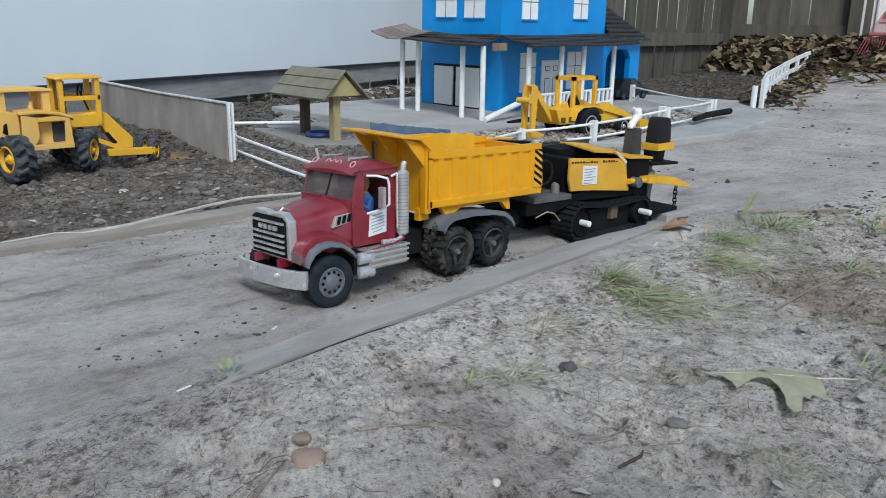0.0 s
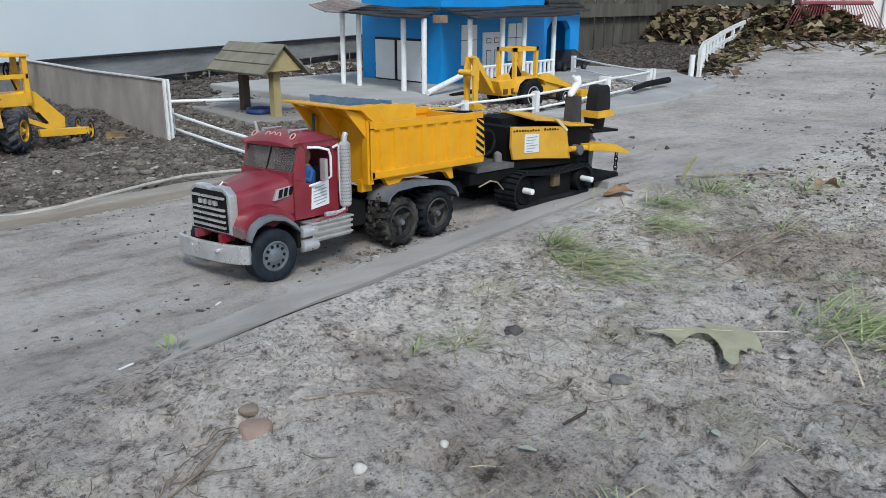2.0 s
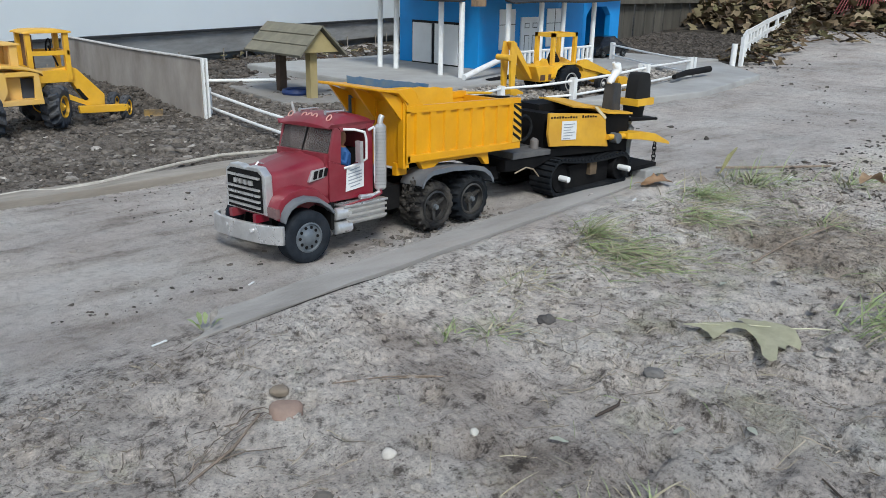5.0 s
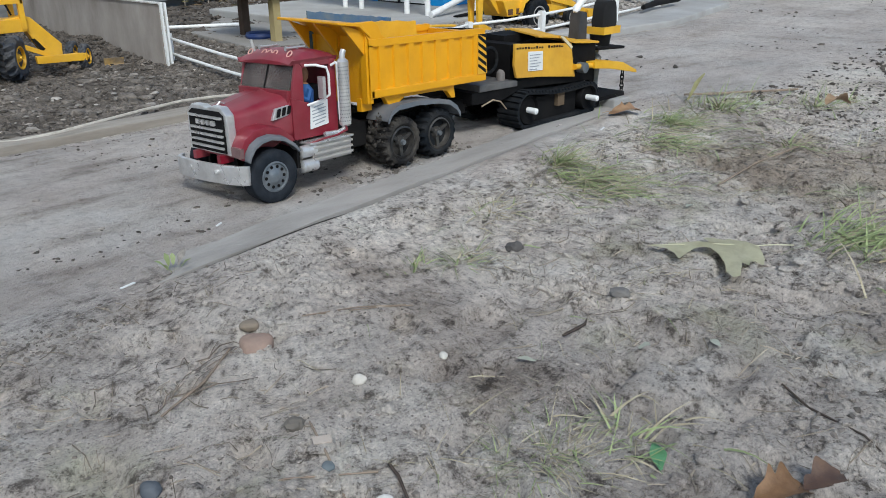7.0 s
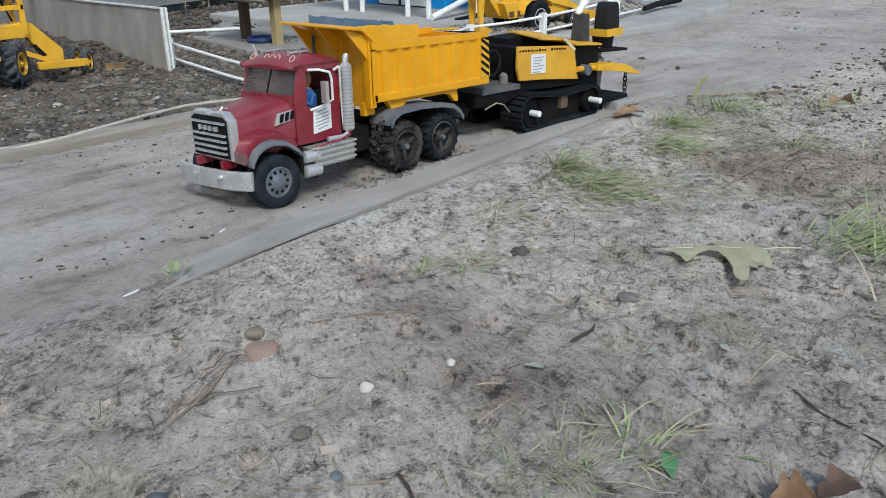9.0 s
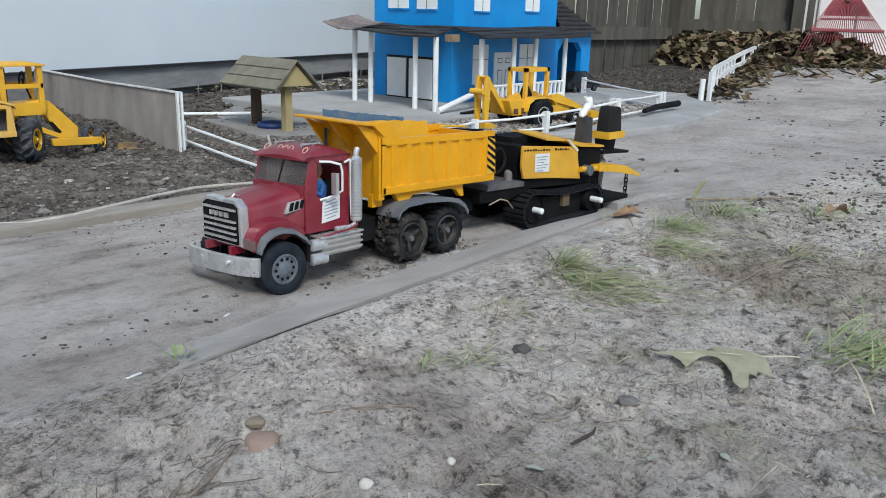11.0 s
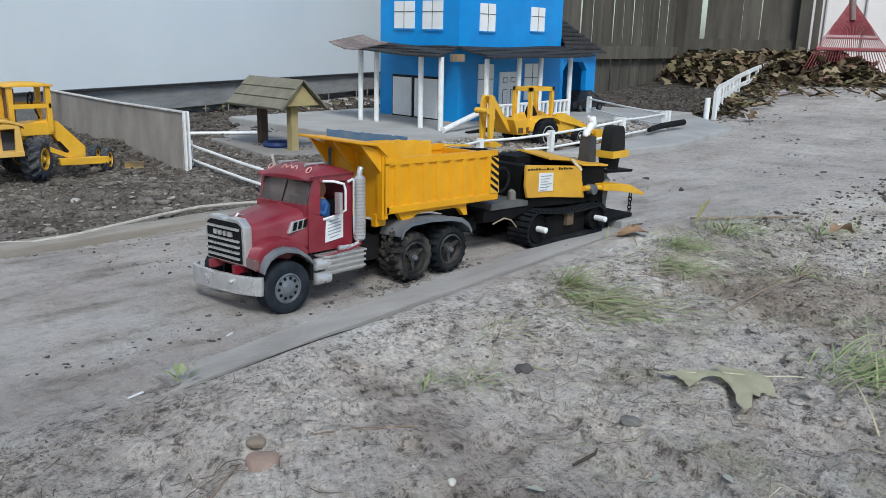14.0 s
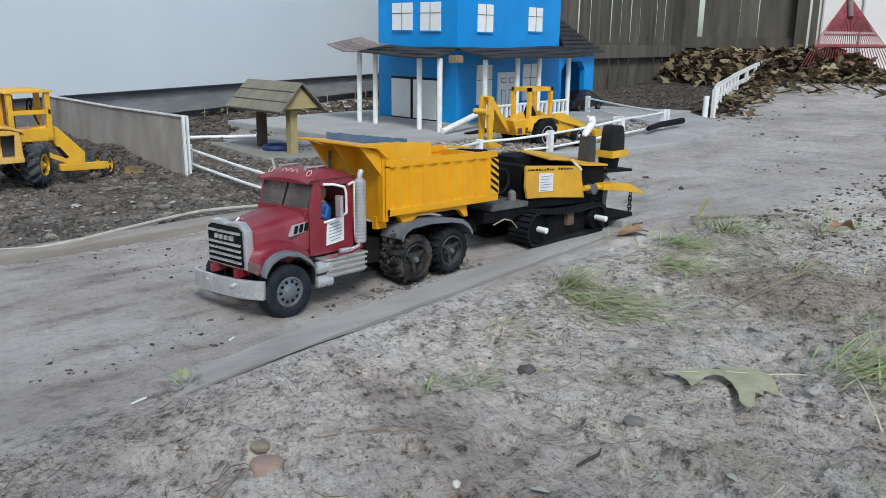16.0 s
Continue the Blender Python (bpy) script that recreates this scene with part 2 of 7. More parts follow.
    mid = ramp(noise_at(52, 10, 0.8), [(0.385, (0.26, 0.245, 0.235)), (0.455, (0.82, 0.805, 0.79)), (0.50, (1.02, 1.01, 1.0)), (0.66, (1.22, 1.21, 1.19))])
    fine = ramp(noise_at(210, 10, 0.85), [(0.385, (0.26, 0.25, 0.245)), (0.455, (0.93, 0.92, 0.92)), (0.52, (1.04, 1.04, 1.03)), (0.62, (1.28, 1.27, 1.25))])
    off = N.new("ShaderNodeMath")
    off.operation = "SUBTRACT"
    L.new(sep.outputs["Y"], off.inputs[0])
    off.inputs[1].default_value = 0.23
    dist = N.new("ShaderNodeMath")
    dist.operation = "ABSOLUTE"
    L.new(off.outputs[0], dist.inputs[0])
    packed = N.new("ShaderNodeMapRange")
    packed.inputs["From Min"].default_value, packed.inputs["From Max"].default_value, packed.inputs["To Max"].default_value = 0.345, 0.30, 0.7
    L.new(dist.outputs[0], packed.inputs["Value"])
    streak = N.new("ShaderNodeMapping")
    streak.inputs["Scale"].default_value = (0.35, 1.6, 1.0)
    L.new(tc.outputs["Object"], streak.inputs["Vector"])
    sn = N.new("ShaderNodeTexNoise")
    sn.inputs["Scale"].default_value, sn.inputs["Detail"].default_value = 14, 7
    L.new(streak.outputs[0], sn.inputs["Vector"])
    swept = ramp(sn.outputs["Fac"], [(0.34, (0.54, 0.51, 0.48)), (0.43, (0.86, 0.83, 0.80)), (0.52, (0.98, 0.97, 0.96)), (0.66, (1.10, 1.09, 1.08))])
    near = N.new("ShaderNodeMath")
    near.operation = "MULTIPLY"
    L.new(packed.outputs[0], near.inputs[0])
    L.new(west.outputs[0], near.inputs[1])
    grain = mix(near.outputs[0], mix(1.0, mid, fine, "MULTIPLY"), swept)
    east = N.new("ShaderNodeMapRange")
    east.inputs["From Min"].default_value, east.inputs["From Max"].default_value, east.inputs["To Max"].default_value = 1.0, 1.9, 0.55
    L.new(sep.outputs["X"], east.inputs["Value"])
    trodden = ramp(noise_at(9, 8, 0.7), [(0.34, (0.50, 0.47, 0.44)), (0.46, (0.84, 0.815, 0.785)), (0.66, (1.0, 0.98, 0.955))])
    grain = mix(east.outputs[0], grain, trodden)
    col = mix(1.0, broad, grain, "MULTIPLY")
    # damp brown stains and a thin green bloom on the bank
    south = N.new("ShaderNodeMapRange")
    south.inputs["From Min"].default_value, south.inputs["From Max"].default_value = -0.12, -0.22
    L.new(sep.outputs["Y"], south.inputs["Value"])
    stain = ramp(noise_at(4.2, 6, 0.62), [(0.30, (0.70, 0.66, 0.62)), (0.41, (0.98, 0.955, 0.93)), (0.50, (1.13, 1.115, 1.09))])
    moss = ramp(noise_at(6.3, 7, 0.7), [(0.55, (1.0, 1.0, 1.0)), (0.70, (0.87, 0.92, 0.78))])
    col = mix(south.outputs[0], col, mix(1.0, mix(1.0, col, stain, "MULTIPLY"), moss, "MULTIPLY"))
    # two damp patches beyond the oak leaf
    for cx, cy, size in ((0.62, -0.45, 0.20), (0.60, -0.33, 0.09)):
        away = N.new("ShaderNodeVectorMath")
        away.operation = "DISTANCE"
        L.new(tc.outputs["Object"], away.inputs[0])
        away.inputs[1].default_value = (cx, cy, 0.01)
        ragged = N.new("ShaderNodeMath")
        ragged.operation = "MULTIPLY_ADD"
        L.new(noise_at(11.0, 6, 0.7), ragged.inputs[0])
        ragged.inputs[1].default_value = 0.34
        L.new(away.outputs["Value"], ragged.inputs[2])
        damp = N.new("ShaderNodeMapRange")
        damp.inputs["From Min"].default_value, damp.inputs["From Max"].default_value, damp.inputs["To Max"].default_value = size + 0.20, size + 0.06, 0.85
        L.new(ragged.outputs[0], damp.inputs["Value"])
        wet = N.new("ShaderNodeMixRGB")
        wet.blend_type = "MULTIPLY"
        wet.inputs["Color2"].default_value = (0.58, 0.54, 0.49, 1)
        L.new(damp.outputs[0], wet.inputs["Fac"])
        L.new(col, wet.inputs["Color1"])
        col = wet.outputs[0]
    vo = N.new("ShaderNodeTexVoronoi")
    vo.inputs["Scale"].default_value = 160
    L.new(tc.outputs["Object"], vo.inputs["Vector"])
    bits = ramp(vo.outputs["Distance"], [(0.10, (1, 1, 1)), (0.2, (0, 0, 0))])
    gate = ramp(noise_at(40, 3, 0.5), [(0.52, (0, 0, 0)), (0.62, (1, 1, 1))])
    bits = mix(1.0, bits, gate, "MULTIPLY")
    tint = ramp(noise_at(300, 1, 0.5), [(0.4, (0.07, 0.055, 0.045)), (0.6, (0.5, 0.46, 0.42))])
    col = mix(bits, col, tint)
    L.new(col, bs.inputs["Base Color"])
    bs.inputs["Roughness"].default_value = 0.93
    bs.inputs["Specular IOR Level"].default_value = 0.25
    b1 = N.new("ShaderNodeBump")
    b1.inputs["Strength"].default_value, b1.inputs["Distance"].default_value = 1.0, 0.009
    L.new(noise_at(60, 10, 0.75), b1.inputs["Height"])
    b2 = N.new("ShaderNodeBump")
    b2.inputs["Strength"].default_value, b2.inputs["Distance"].default_value = 0.9, 0.003
    L.new(noise_at(330, 5, 0.7), b2.inputs["Height"])
    L.new(b1.outputs[0], b2.inputs["Normal"])
    L.new(b2.outputs[0], bs.inputs["Normal"])
    return m


DIRT = dirt_material()
CONCRETE = mat("weathered_concrete", (0.44, 0.44, 0.44), (0.31, 0.305, 0.30), 0.9, scale=6, bump=0.6, bscale=150, dust=0.7, dust_color=(0.30, 0.28, 0.26), spread=0.8)
CONCRETE_DIRTY = mat("mud_covered_concrete", (0.30, 0.292, 0.285), (0.20, 0.19, 0.18), 0.92, scale=7, bump=0.7, bscale=120, dust=0.9, dust_color=(0.21, 0.19, 0.172), spread=0.9)
WALL_WHITE = mat("white_painted_siding", (0.75, 0.795, 0.825), (0.69, 0.735, 0.775), 0.55, scale=1.6, bump=0.05, bscale=60, spread=0.9)
SKIRT = mat("grey_weathered_trim", (0.30, 0.305, 0.31), (0.19, 0.192, 0.195), 0.85, scale=5, bump=0.3, dust=0.25, stretch=(1, 1, 5))
FENCE_WOOD = mat("weathered_grey_fence_wood", (0.118, 0.106, 0.088), (0.056, 0.050, 0.041), 0.9, scale=5, bump=0.4, bscale=40, per_piece=0.2, stretch=(3, 3, 0.4), spread=0.8)
BOARD_WOOD = mat("muddy_old_plank", (0.33, 0.30, 0.265), (0.21, 0.185, 0.16), 0.9, scale=14, bump=0.5, dust=0.7, stretch=(0.5, 3, 3))
PLY = mat("stained_pale_plywood", (0.40, 0.365, 0.345), (0.14, 0.117, 0.103), 0.8, scale=3.2, bump=0.15, dust=0.35, stretch=(1.6, 1.6, 0.9), spread=0.7)
WHITE_PLASTIC = mat("white_pvc", (0.84, 0.85, 0.86), (0.76, 0.76, 0.75), 0.45, scale=30, dust=0.2, dust_color=(0.45, 0.42, 0.38))
BLUE_PAINT = mat("bright_blue_house_paint", (0.004, 0.285, 0.74), (0.003, 0.235, 0.65), 0.5, scale=7, bump=0.15, bscale=120, dust=0.05)
ROOF_DARK = mat("dark_grey_shingle", (0.022, 0.022, 0.026), (0.012, 0.012, 0.014), 0.85, scale=60, bump=0.6, dust=0.1, per_piece=0.2)
ROOF_BROWN = mat("faded_brown_shingle", (0.23, 0.19, 0.18), (0.15, 0.12, 0.115), 0.85, scale=50, bump=0.5, per_piece=0.2)
DARK_GAP = mat("dark_interior", (0.012, 0.012, 0.014), (0.008, 0.008, 0.01), 0.8, scale=20)
DOOR_WHITE = mat("white_door_paint", (0.86, 0.86, 0.86), (0.82, 0.82, 0.82), 0.5, scale=25)
GREY_LINE = mat("grey_pencil_line", (0.12, 0.12, 0.12), (0.08, 0.08, 0.08), 0.7, scale=25)

# ---------------------------------------------------------------- ground
def spaced(lo, hi, fine, far_lo, far_hi, grow=1.16):
    mid = list(np.arange(lo, hi, fine))
    left, right, d, p, q = [], [], fine, lo, mid[-1]
    while p > far_lo or q < far_hi:
        d *= grow
        if p > far_lo:
            p -= d
            left.append(p)
        if q < far_hi:
            q += d
            right.append(q)
    return np.array(left[::-1] + mid + right)


def grid_mesh(name, gx, gy, height):
    xx, yy = np.meshgrid(gx, gy)
    zz = height(xx, yy)
    nx, ny = len(gx), len(gy)
    co = np.stack([xx, yy, zz], -1).reshape(-1, 3)
    idx = np.arange(nx * ny).reshape(ny, nx)
    fa = np.stack([idx[:-1, :-1], idx[:-1, 1:], idx[1:, 1:], idx[1:, :-1]], -1).reshape(-1, 4)
    me = bpy.data.meshes.new(name)
    me.vertices.add(len(co))
    me.vertices.foreach_set("co", co.ravel())
    me.loops.add(fa.size)
    me.loops.foreach_set("vertex_index", fa.ravel())
    me.polygons.add(len(fa))
    me.polygons.foreach_set("loop_start", np.arange(0, fa.size, 4))
    me.polygons.foreach_set("use_smooth", np.ones(len(fa), bool))
    me.update()
    return me


ground_mesh = grid_mesh("ground", spaced(-0.62, 1.25, 0.0045, -300, 400, 1.05), spaced(-0.88, 1.45, 0.0055, -300, 400, 1.05), relief)
ground_mesh.materials.append(DIRT)
ground = tagged(new("ground", ground_mesh), "dry grey-brown packed dirt with clods and ruts", "ground", kind="structure")

# the planks that edge the toy road
def plank(x0, x1, y0, y1, z0, z1, tilt=0.0, bend=0.0, sink=0.0):
    bm = bmesh.new()
    n = 60
    rings = []
    for i in range(n + 1):
        x = x0 + (x1 - x0) * i / n
        o = bend * math.sin(i * 0.31) + tilt * (i / n)
        low = sink * max(0.0, 1 - i / (0.3 * n)) + 0.5 * sink * max(0.0, i / n * 5 - 4)
        rings.append([(x, y0 + o, z0), (x, y1 + o, z0), (x, y1 + o, z1 - low + 0.0008 * math.sin(i * 0.9)), (x, y0 + o, z1 - low + 0.0008 * math.sin(i * 0.7 + 1))])
    loft(bm, rings)
    return bm


PALE_MUD = mat("mud_smeared_plank", (0.31, 0.294, 0.278), (0.22, 0.206, 0.193), 0.9, scale=9, bump=0.8, bscale=120, dust=0.95, dust_color=(0.42, 0.40, 0.385), stretch=(0.6, 2.2, 1), spread=0.7)
ob = part("edging_plank", plank(-0.36, 0.82, -0.134, -0.082, -0.02, 0.0078, 0.126, 0.0006, sink=0.006), PALE_MUD, bevel=0.001)
tagged(ob, "pale mud-smeared plank set flush in the road edge", "plank", "road edging planks", "structure")
ob = part("edging_plank", plank(-0.9, 0.62, 0.545, 0.60, -0.02, 0.014, 0.03, 0.0015), BOARD_WOOD, bevel=0.002)
tagged(ob, "muddy old plank edging the dirt road", "plank", "road edging planks", "structure")

# concrete slab round the toy house
SLABS = [([(1.22, 1.11), (2.75, 1.24), (3.30, 1.20), (3.15, 1.85), (2.2, 2.25), (1.2, 2.2)], 0.034),
         ([(0.80, 1.31), (1.218, 1.14), (1.198, 2.1), (0.86, 1.75)], 0.009),
         ([(1.50, 0.745), (1.72, 0.635), (2.12, 0.605), (2.86, 0.765), (3.30, 1.196), (2.78, 1.236), (2.58, 0.97), (2.0, 0.80)], 0.022)]
for pts, top in SLABS:
    bm = bmesh.new()
    prism(bm, pts, "z", -0.02, top)
    ob = part("slab", bm, CONCRETE_DIRTY if top < 0.02 else CONCRETE, bevel=0.006)
    tagged(ob, "grey weathered concrete slab beside the toy house", "slab", kind="structure")
# thin strip set along the near road edge, coloured dark as the crack's shade
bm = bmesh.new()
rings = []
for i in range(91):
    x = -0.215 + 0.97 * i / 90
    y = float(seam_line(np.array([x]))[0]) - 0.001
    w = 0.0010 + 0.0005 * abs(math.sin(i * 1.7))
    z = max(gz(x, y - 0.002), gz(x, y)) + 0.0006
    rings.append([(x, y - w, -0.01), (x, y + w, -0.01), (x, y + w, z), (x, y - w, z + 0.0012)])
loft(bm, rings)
tagged(part("edging_strip", bm, mat("crack_shade_dark", (0.055, 0.048, 0.042), (0.03, 0.026, 0.023), 0.9, scale=60)), "thin dark strip standing in for the shaded crack along the dirt road", "edging", kind="structure")

# white building wall with grey skirting
WA = radians(21.9)
W0 = Vector((1.319, 2.658, 0))
wall_pose = Matrix.Translation(W0) @ Matrix.Rotation(WA, 4, "Z")
wall = thing("wall_north", "smooth white painted building wall above a grey skirting", "wall", kind="structure")
bm = bmesh.new()
box(bm, -6, 2.55, 0.0, 0.15, 0.15, 3.2, wall_pose)
part("wall_panel", bm, WALL_WHITE, wall)
bm = bmesh.new()
prism(bm, [(-0.012, 0.138), (0.04, 0.138), (0.04, 0.152), (-0.012, 0.149)], "x", -6, 2.55)
for v in bm.verts:
    v.co = wall_pose @ v.co
part("drip_edge", bm, mat("dark_drip_edge", (0.03, 0.03, 0.032), None, 0.5), wall)
for i, (a0, a1) in enumerate(((-6, -2.2), (-2.196, 0.28), (0.284, 2.55))):
    bm = bmesh.new()
    box(bm, a0, a1, 0.003, 0.03, 0.04, 0.138, wall_pose)
    part("skirting_board", bm, SKIRT, wall, bevel=0.002)
bm = bmesh.new()
box(bm, -6, 2.55, 0.06, 0.15, -0.05, 0.15, wall_pose)
part("footing", bm, SKIRT, wall)
for i in range(16):
    bm = bmesh.new()
    xx = -1.2 + i * 0.24 + 0.05 * math.sin(i * 3)
    tube(bm, [wall_pose @ Vector((xx, -0.004, -0.02)), wall_pose @ Vector((xx + 0.004, -0.004, 0.06))], 0.003, 6)
    part("stake", bm, BOARD_WOOD, wall)

# tall board fence
def board_fence(name, start, angle, length, base, post_at):
    th = thing(name, "weathered grey tall wooden board fence with gaps", "fence", kind="structure")
    pose_m = Matrix.Translation((*start, base)) @ Matrix.Rotation(radians(angle), 4, "Z")
    x, k = 0.0, 0
    rnd = random.Random(len(name) + 3)
    while x < length:
        w = 0.138 + rnd.uniform(-0.004, 0.004)
        bm = bmesh.new()
        lean = rnd.uniform(-0.008, 0.008)
        box(bm, x, x + w, 0.0, 0.007, -0.06 + rnd.uniform(0, 0.03), 1.75)
        for v in bm.verts:
            v.co.x += lean * v.co.z
            v.co = pose_m @ v.co
        part("fence_board", bm, FENCE_WOOD, th, bevel=0.002)
        x += w + (rnd.uniform(0.020, 0.034) if rnd.random() < 0.7 else 0.002)
        k += 1
    for z in (0.232, 1.45):
        bm = bmesh.new()
        box(bm, -0.02, length, -0.04, -0.002, z, z + 0.088, pose_m)
        part("fence_rail", bm, FENCE_WOOD, th, bevel=0.003)
    for x in post_at:
        bm = bmesh.new()
        box(bm, x, x + 0.088, -0.09, -0.001, -0.1, 1.8, pose_m)
        part("fence_post", bm, FENCE_WOOD, th, bevel=0.004)
    return th


board_fence("fence_east", (2.95, 2.22), 8.0, 2.62, 0.03, (2.50,))
board_fence("fence_corner", (5.57, 2.58), -58.0, 0.95, 0.10, (0.86,))

# pale shed wall beyond the fence corner
bm = bmesh.new()
box(bm, 0, 4.0, 0.02, 0.14, -0.1, 2.4, Matrix.Translation((6.02, 1.80, 0.11)) @ Matrix.Rotation(radians(-50), 4, "Z"))
shed = part("wall_east", bm, mat("pale_pink_siding", (0.74, 0.70, 0.69), (0.68, 0.64, 0.63), 0.6, scale=2, bump=0.05))
tagged(shed, "pale pinkish white siding wall", "wall", kind="structure")
for i in range(12):
    bm = bmesh.new()
    xx = 0.16 + i * 0.3
    box(bm, xx, xx + 0.012, 0.0, 0.022, -0.1, 2.38, Matrix.Translation((6.02, 1.80, 0.11)) @ Matrix.Rotation(radians(-50), 4, "Z"))
    part("batten", bm, mat("shadow_grey_batten", (0.5, 0.48, 0.47), None, 0.7) if i == 0 else bpy.data.materials["shadow_grey_batten"], shed)

# ---------------------------------------------------------------- toy house
HZ = 0.034
house = thing("toy_house", "two-storey bright blue model house with white posts and dark porch roofs", "toy house", (1.86, 1.5, HZ))
KC = Vector((1.86, 1.497, 0))
RA = radians(6.0)
right_m = Matrix.Translation(KC) @ Matrix.Rotation(RA, 4, "Z")        # local x runs along the right-hand face, y goes inwards


def on_right(bm):
    for v in bm.verts:
        v.co = right_m @ v.co
    return bm


bm = bmesh.new()
p = right_m @ Vector((0.80, 0, 0))
q = right_m @ Vector((0.80, 0.52, 0))
prism(bm, [(1.86, 1.497), (p.x, p.y), (q.x, q.y), (1.86, 1.99)], "z", HZ, 0.66)
part("wall", bm, BLUE_PAINT, house, bevel=0.002)
bm = bmesh.new()
prism(bm, [(1.83, 1.46), (p.x + 0.03, p.y - 0.03), (q.x + 0.03, q.y + 0.03), (1.83, 2.03)], "z", 0.66, 0.68)
part("roof", bm, ROOF_DARK, house)
# lower wing with the arched opening
bm = bmesh.new()
arch = [(0.80, HZ), (0.835, HZ), (0.835, 0.235), (0.875, 0.275), (1.02, 0.275), (1.062, 0.235), (1.062, HZ), (1.155, HZ), (1.155, 0.335), (0.80, 0.335)]
prism(bm, arch, "y", 0.0, 0.03)
box(bm, 0.80, 1.155, 0.40, 0.42, HZ, 0.335)
box(bm, 1.135, 1.155, 0.03, 0.40, HZ, 0.335)
part("wing_wall", on_right(bm), BLUE_PAINT, house, bevel=0.002)
bm = bmesh.new()
box(bm, 0.80, 1.134, 0.031, 0.4, HZ + 0.001, HZ + 0.004)
box(bm, 0.802, 0.81, 0.031, 0.4, HZ + 0.004, 0.33)
part("carport_lining", on_right(bm), mat("pale_grey_lining", (0.45, 0.45, 0.46), None, 0.7), house)
for k in range(9):
    bm = bmesh.new()
    t0, t1 = k / 9, (k + 1) / 9
    y0, y1 = -0.045 + 0.11 * t0, -0.045 + 0.11 * t1 + 0.006
    z0, z1 = 0.318 + 0.18 * t0, 0.318 + 0.18 * t1
    x1a, x1b = 1.175 - 0.33 * t0, 1.175 - 0.33 * t1
    loft(bm, [[(0.802, y0, z0 + 0.008), (0.802, y1, z1), (0.802, y1, z1 - 0.006), (0.802, y0, z0)], [(x1a, y0, z0 + 0.008), (x1b, y1, z1), (x1b, y1, z1 - 0.006), (x1a, y0, z0)]])
    part("roof_strip", on_right(bm), ROOF_DARK, house)
    bm = bmesh.new()
    loft(bm, [[(x1a, y0, z0 + 0.008), (x1b, y1, z1 + 0.0), (x1b, 0.40 - y1, z1), (x1a, 0.40 - y0, z0 + 0.008)], [(x1a, y0, z0), (x1b, y1, z1 - 0.006), (x1b, 0.40 - y1, z1 - 0.006), (x1a, 0.40 - y0, z0)]])
    part("roof_strip", on_right(bm), ROOF_DARK, house)


def face_panel(name, face, a0, a1, z0, z1, proud, material, lab="", parent=None):
    """A thin panel on the left-hand face ('L', a is y) or the right-hand one ('R', a runs along it)."""
    bm = bmesh.new()
    if face == "L":
        box(bm, 1.86 - proud, 1.861, a0, a1, z0, z1)
    else:
        on_right(box(bm, a0, a1, -proud, 0.001, z0, z1))
    return part(name, bm, material, parent or house, lab)


def window(face, a0, a1, z0, z1):
    w = face_panel("window", face, a0, a1, z0, z1, 0.004, DOOR_WHITE, "white painted window with thin dark glazing bars")
    am, zm = (a0 + a1) / 2, z0 + (z1 - z0) * 0.62
    face_panel("glazing_bar", face, am - 0.0013, am + 0.0013, z0, z1, 0.0055, GREY_LINE, parent=w)
    face_panel("glazing_bar", face, a0, a1, zm - 0.0013, zm + 0.0013, 0.0056, GREY_LINE, parent=w)
    face_panel("window_sill", face, a0 - 0.003, a1 + 0.003, z0 - 0.006, z0 - 0.0005, 0.007, BLUE_PAINT, parent=w)
    return w


window("L", 1.764, 1.892, 0.412, 0.525)
window("L", 1.592, 1.712, 0.410, 0.525)
window("R", 0.137, 0.245, 0.407, 0.52)
window("R", 0.523, 0.637, 0.415, 0.52)
window("R", 0.137, 0.247, 0.105, 0.27)
window("R", 0.490, 0.618, 0.105, 0.27)
face_panel("garage_opening", "L", 1.600, 1.902, HZ, 0.215, 0.0035, DARK_GAP)
face_panel("garage_door", "L", 1.772, 1.894, HZ + 0.006, 0.205, 0.008, DOOR_WHITE, "white garage door leaf")
face_panel("garage_door", "L", 1.609, 1.752, HZ + 0.006, 0.205, 0.008, DOOR_WHITE, "white garage door leaf")
door = face_panel("door", "R", 0.29, 0.43, HZ, 0.236, 0.006, DOOR_WHITE, "white front door with two raised panels")
for a0 in (0.315, 0.375):
    for (z0, z1) in ((0.19, 0.212), (0.07, 0.16)):
        face_panel("door_panel", "R", a0, a0 + 0.035, z0, z1, 0.0068, GREY_LINE, parent=door)
        face_panel("door_panel", "R", a0 + 0.003, a0 + 0.032, z0 + 0.003, z1 - 0.003, 0.0078, DOOR_WHITE, parent=door)

# porch roofs, in courses
def course_roof(lo0, lo1, hi0, hi1, rows, material, name="porch_roof"):
    """Overlapping courses between the eaves line lo0-lo1 and the wall line hi0-hi1."""
    lo0, lo1, hi0, hi1 = map(Vector, (lo0, lo1, hi0, hi1))
    rf = None
    for k in range(rows):
        t0, t1 = k / rows, min(1.0, (k + 1.25) / rows)
        bm = bmesh.new()
        n = 10
        rings = []
        for i in range(n + 1):
            s = i / n
            a, b = lo0.lerp(lo1, s), hi0.lerp(hi1, s)
            wob = 0.003 * math.sin(7 * s + k * 2)
            e0, e1 = a.lerp(b, t0), a.lerp(b, t1)
            up = Vector((0, 0, 1))
            rings.append([e0 + up * (0.005 + wob), e1 + up * (0.002 + wob), e1 - up * 0.003, e0 + up * (wob - 0.001)])
        loft(bm, rings)
        ob = part(name if rf is None else "roof_strip", bm, material, rf or house)
        rf = rf or ob
    return rf


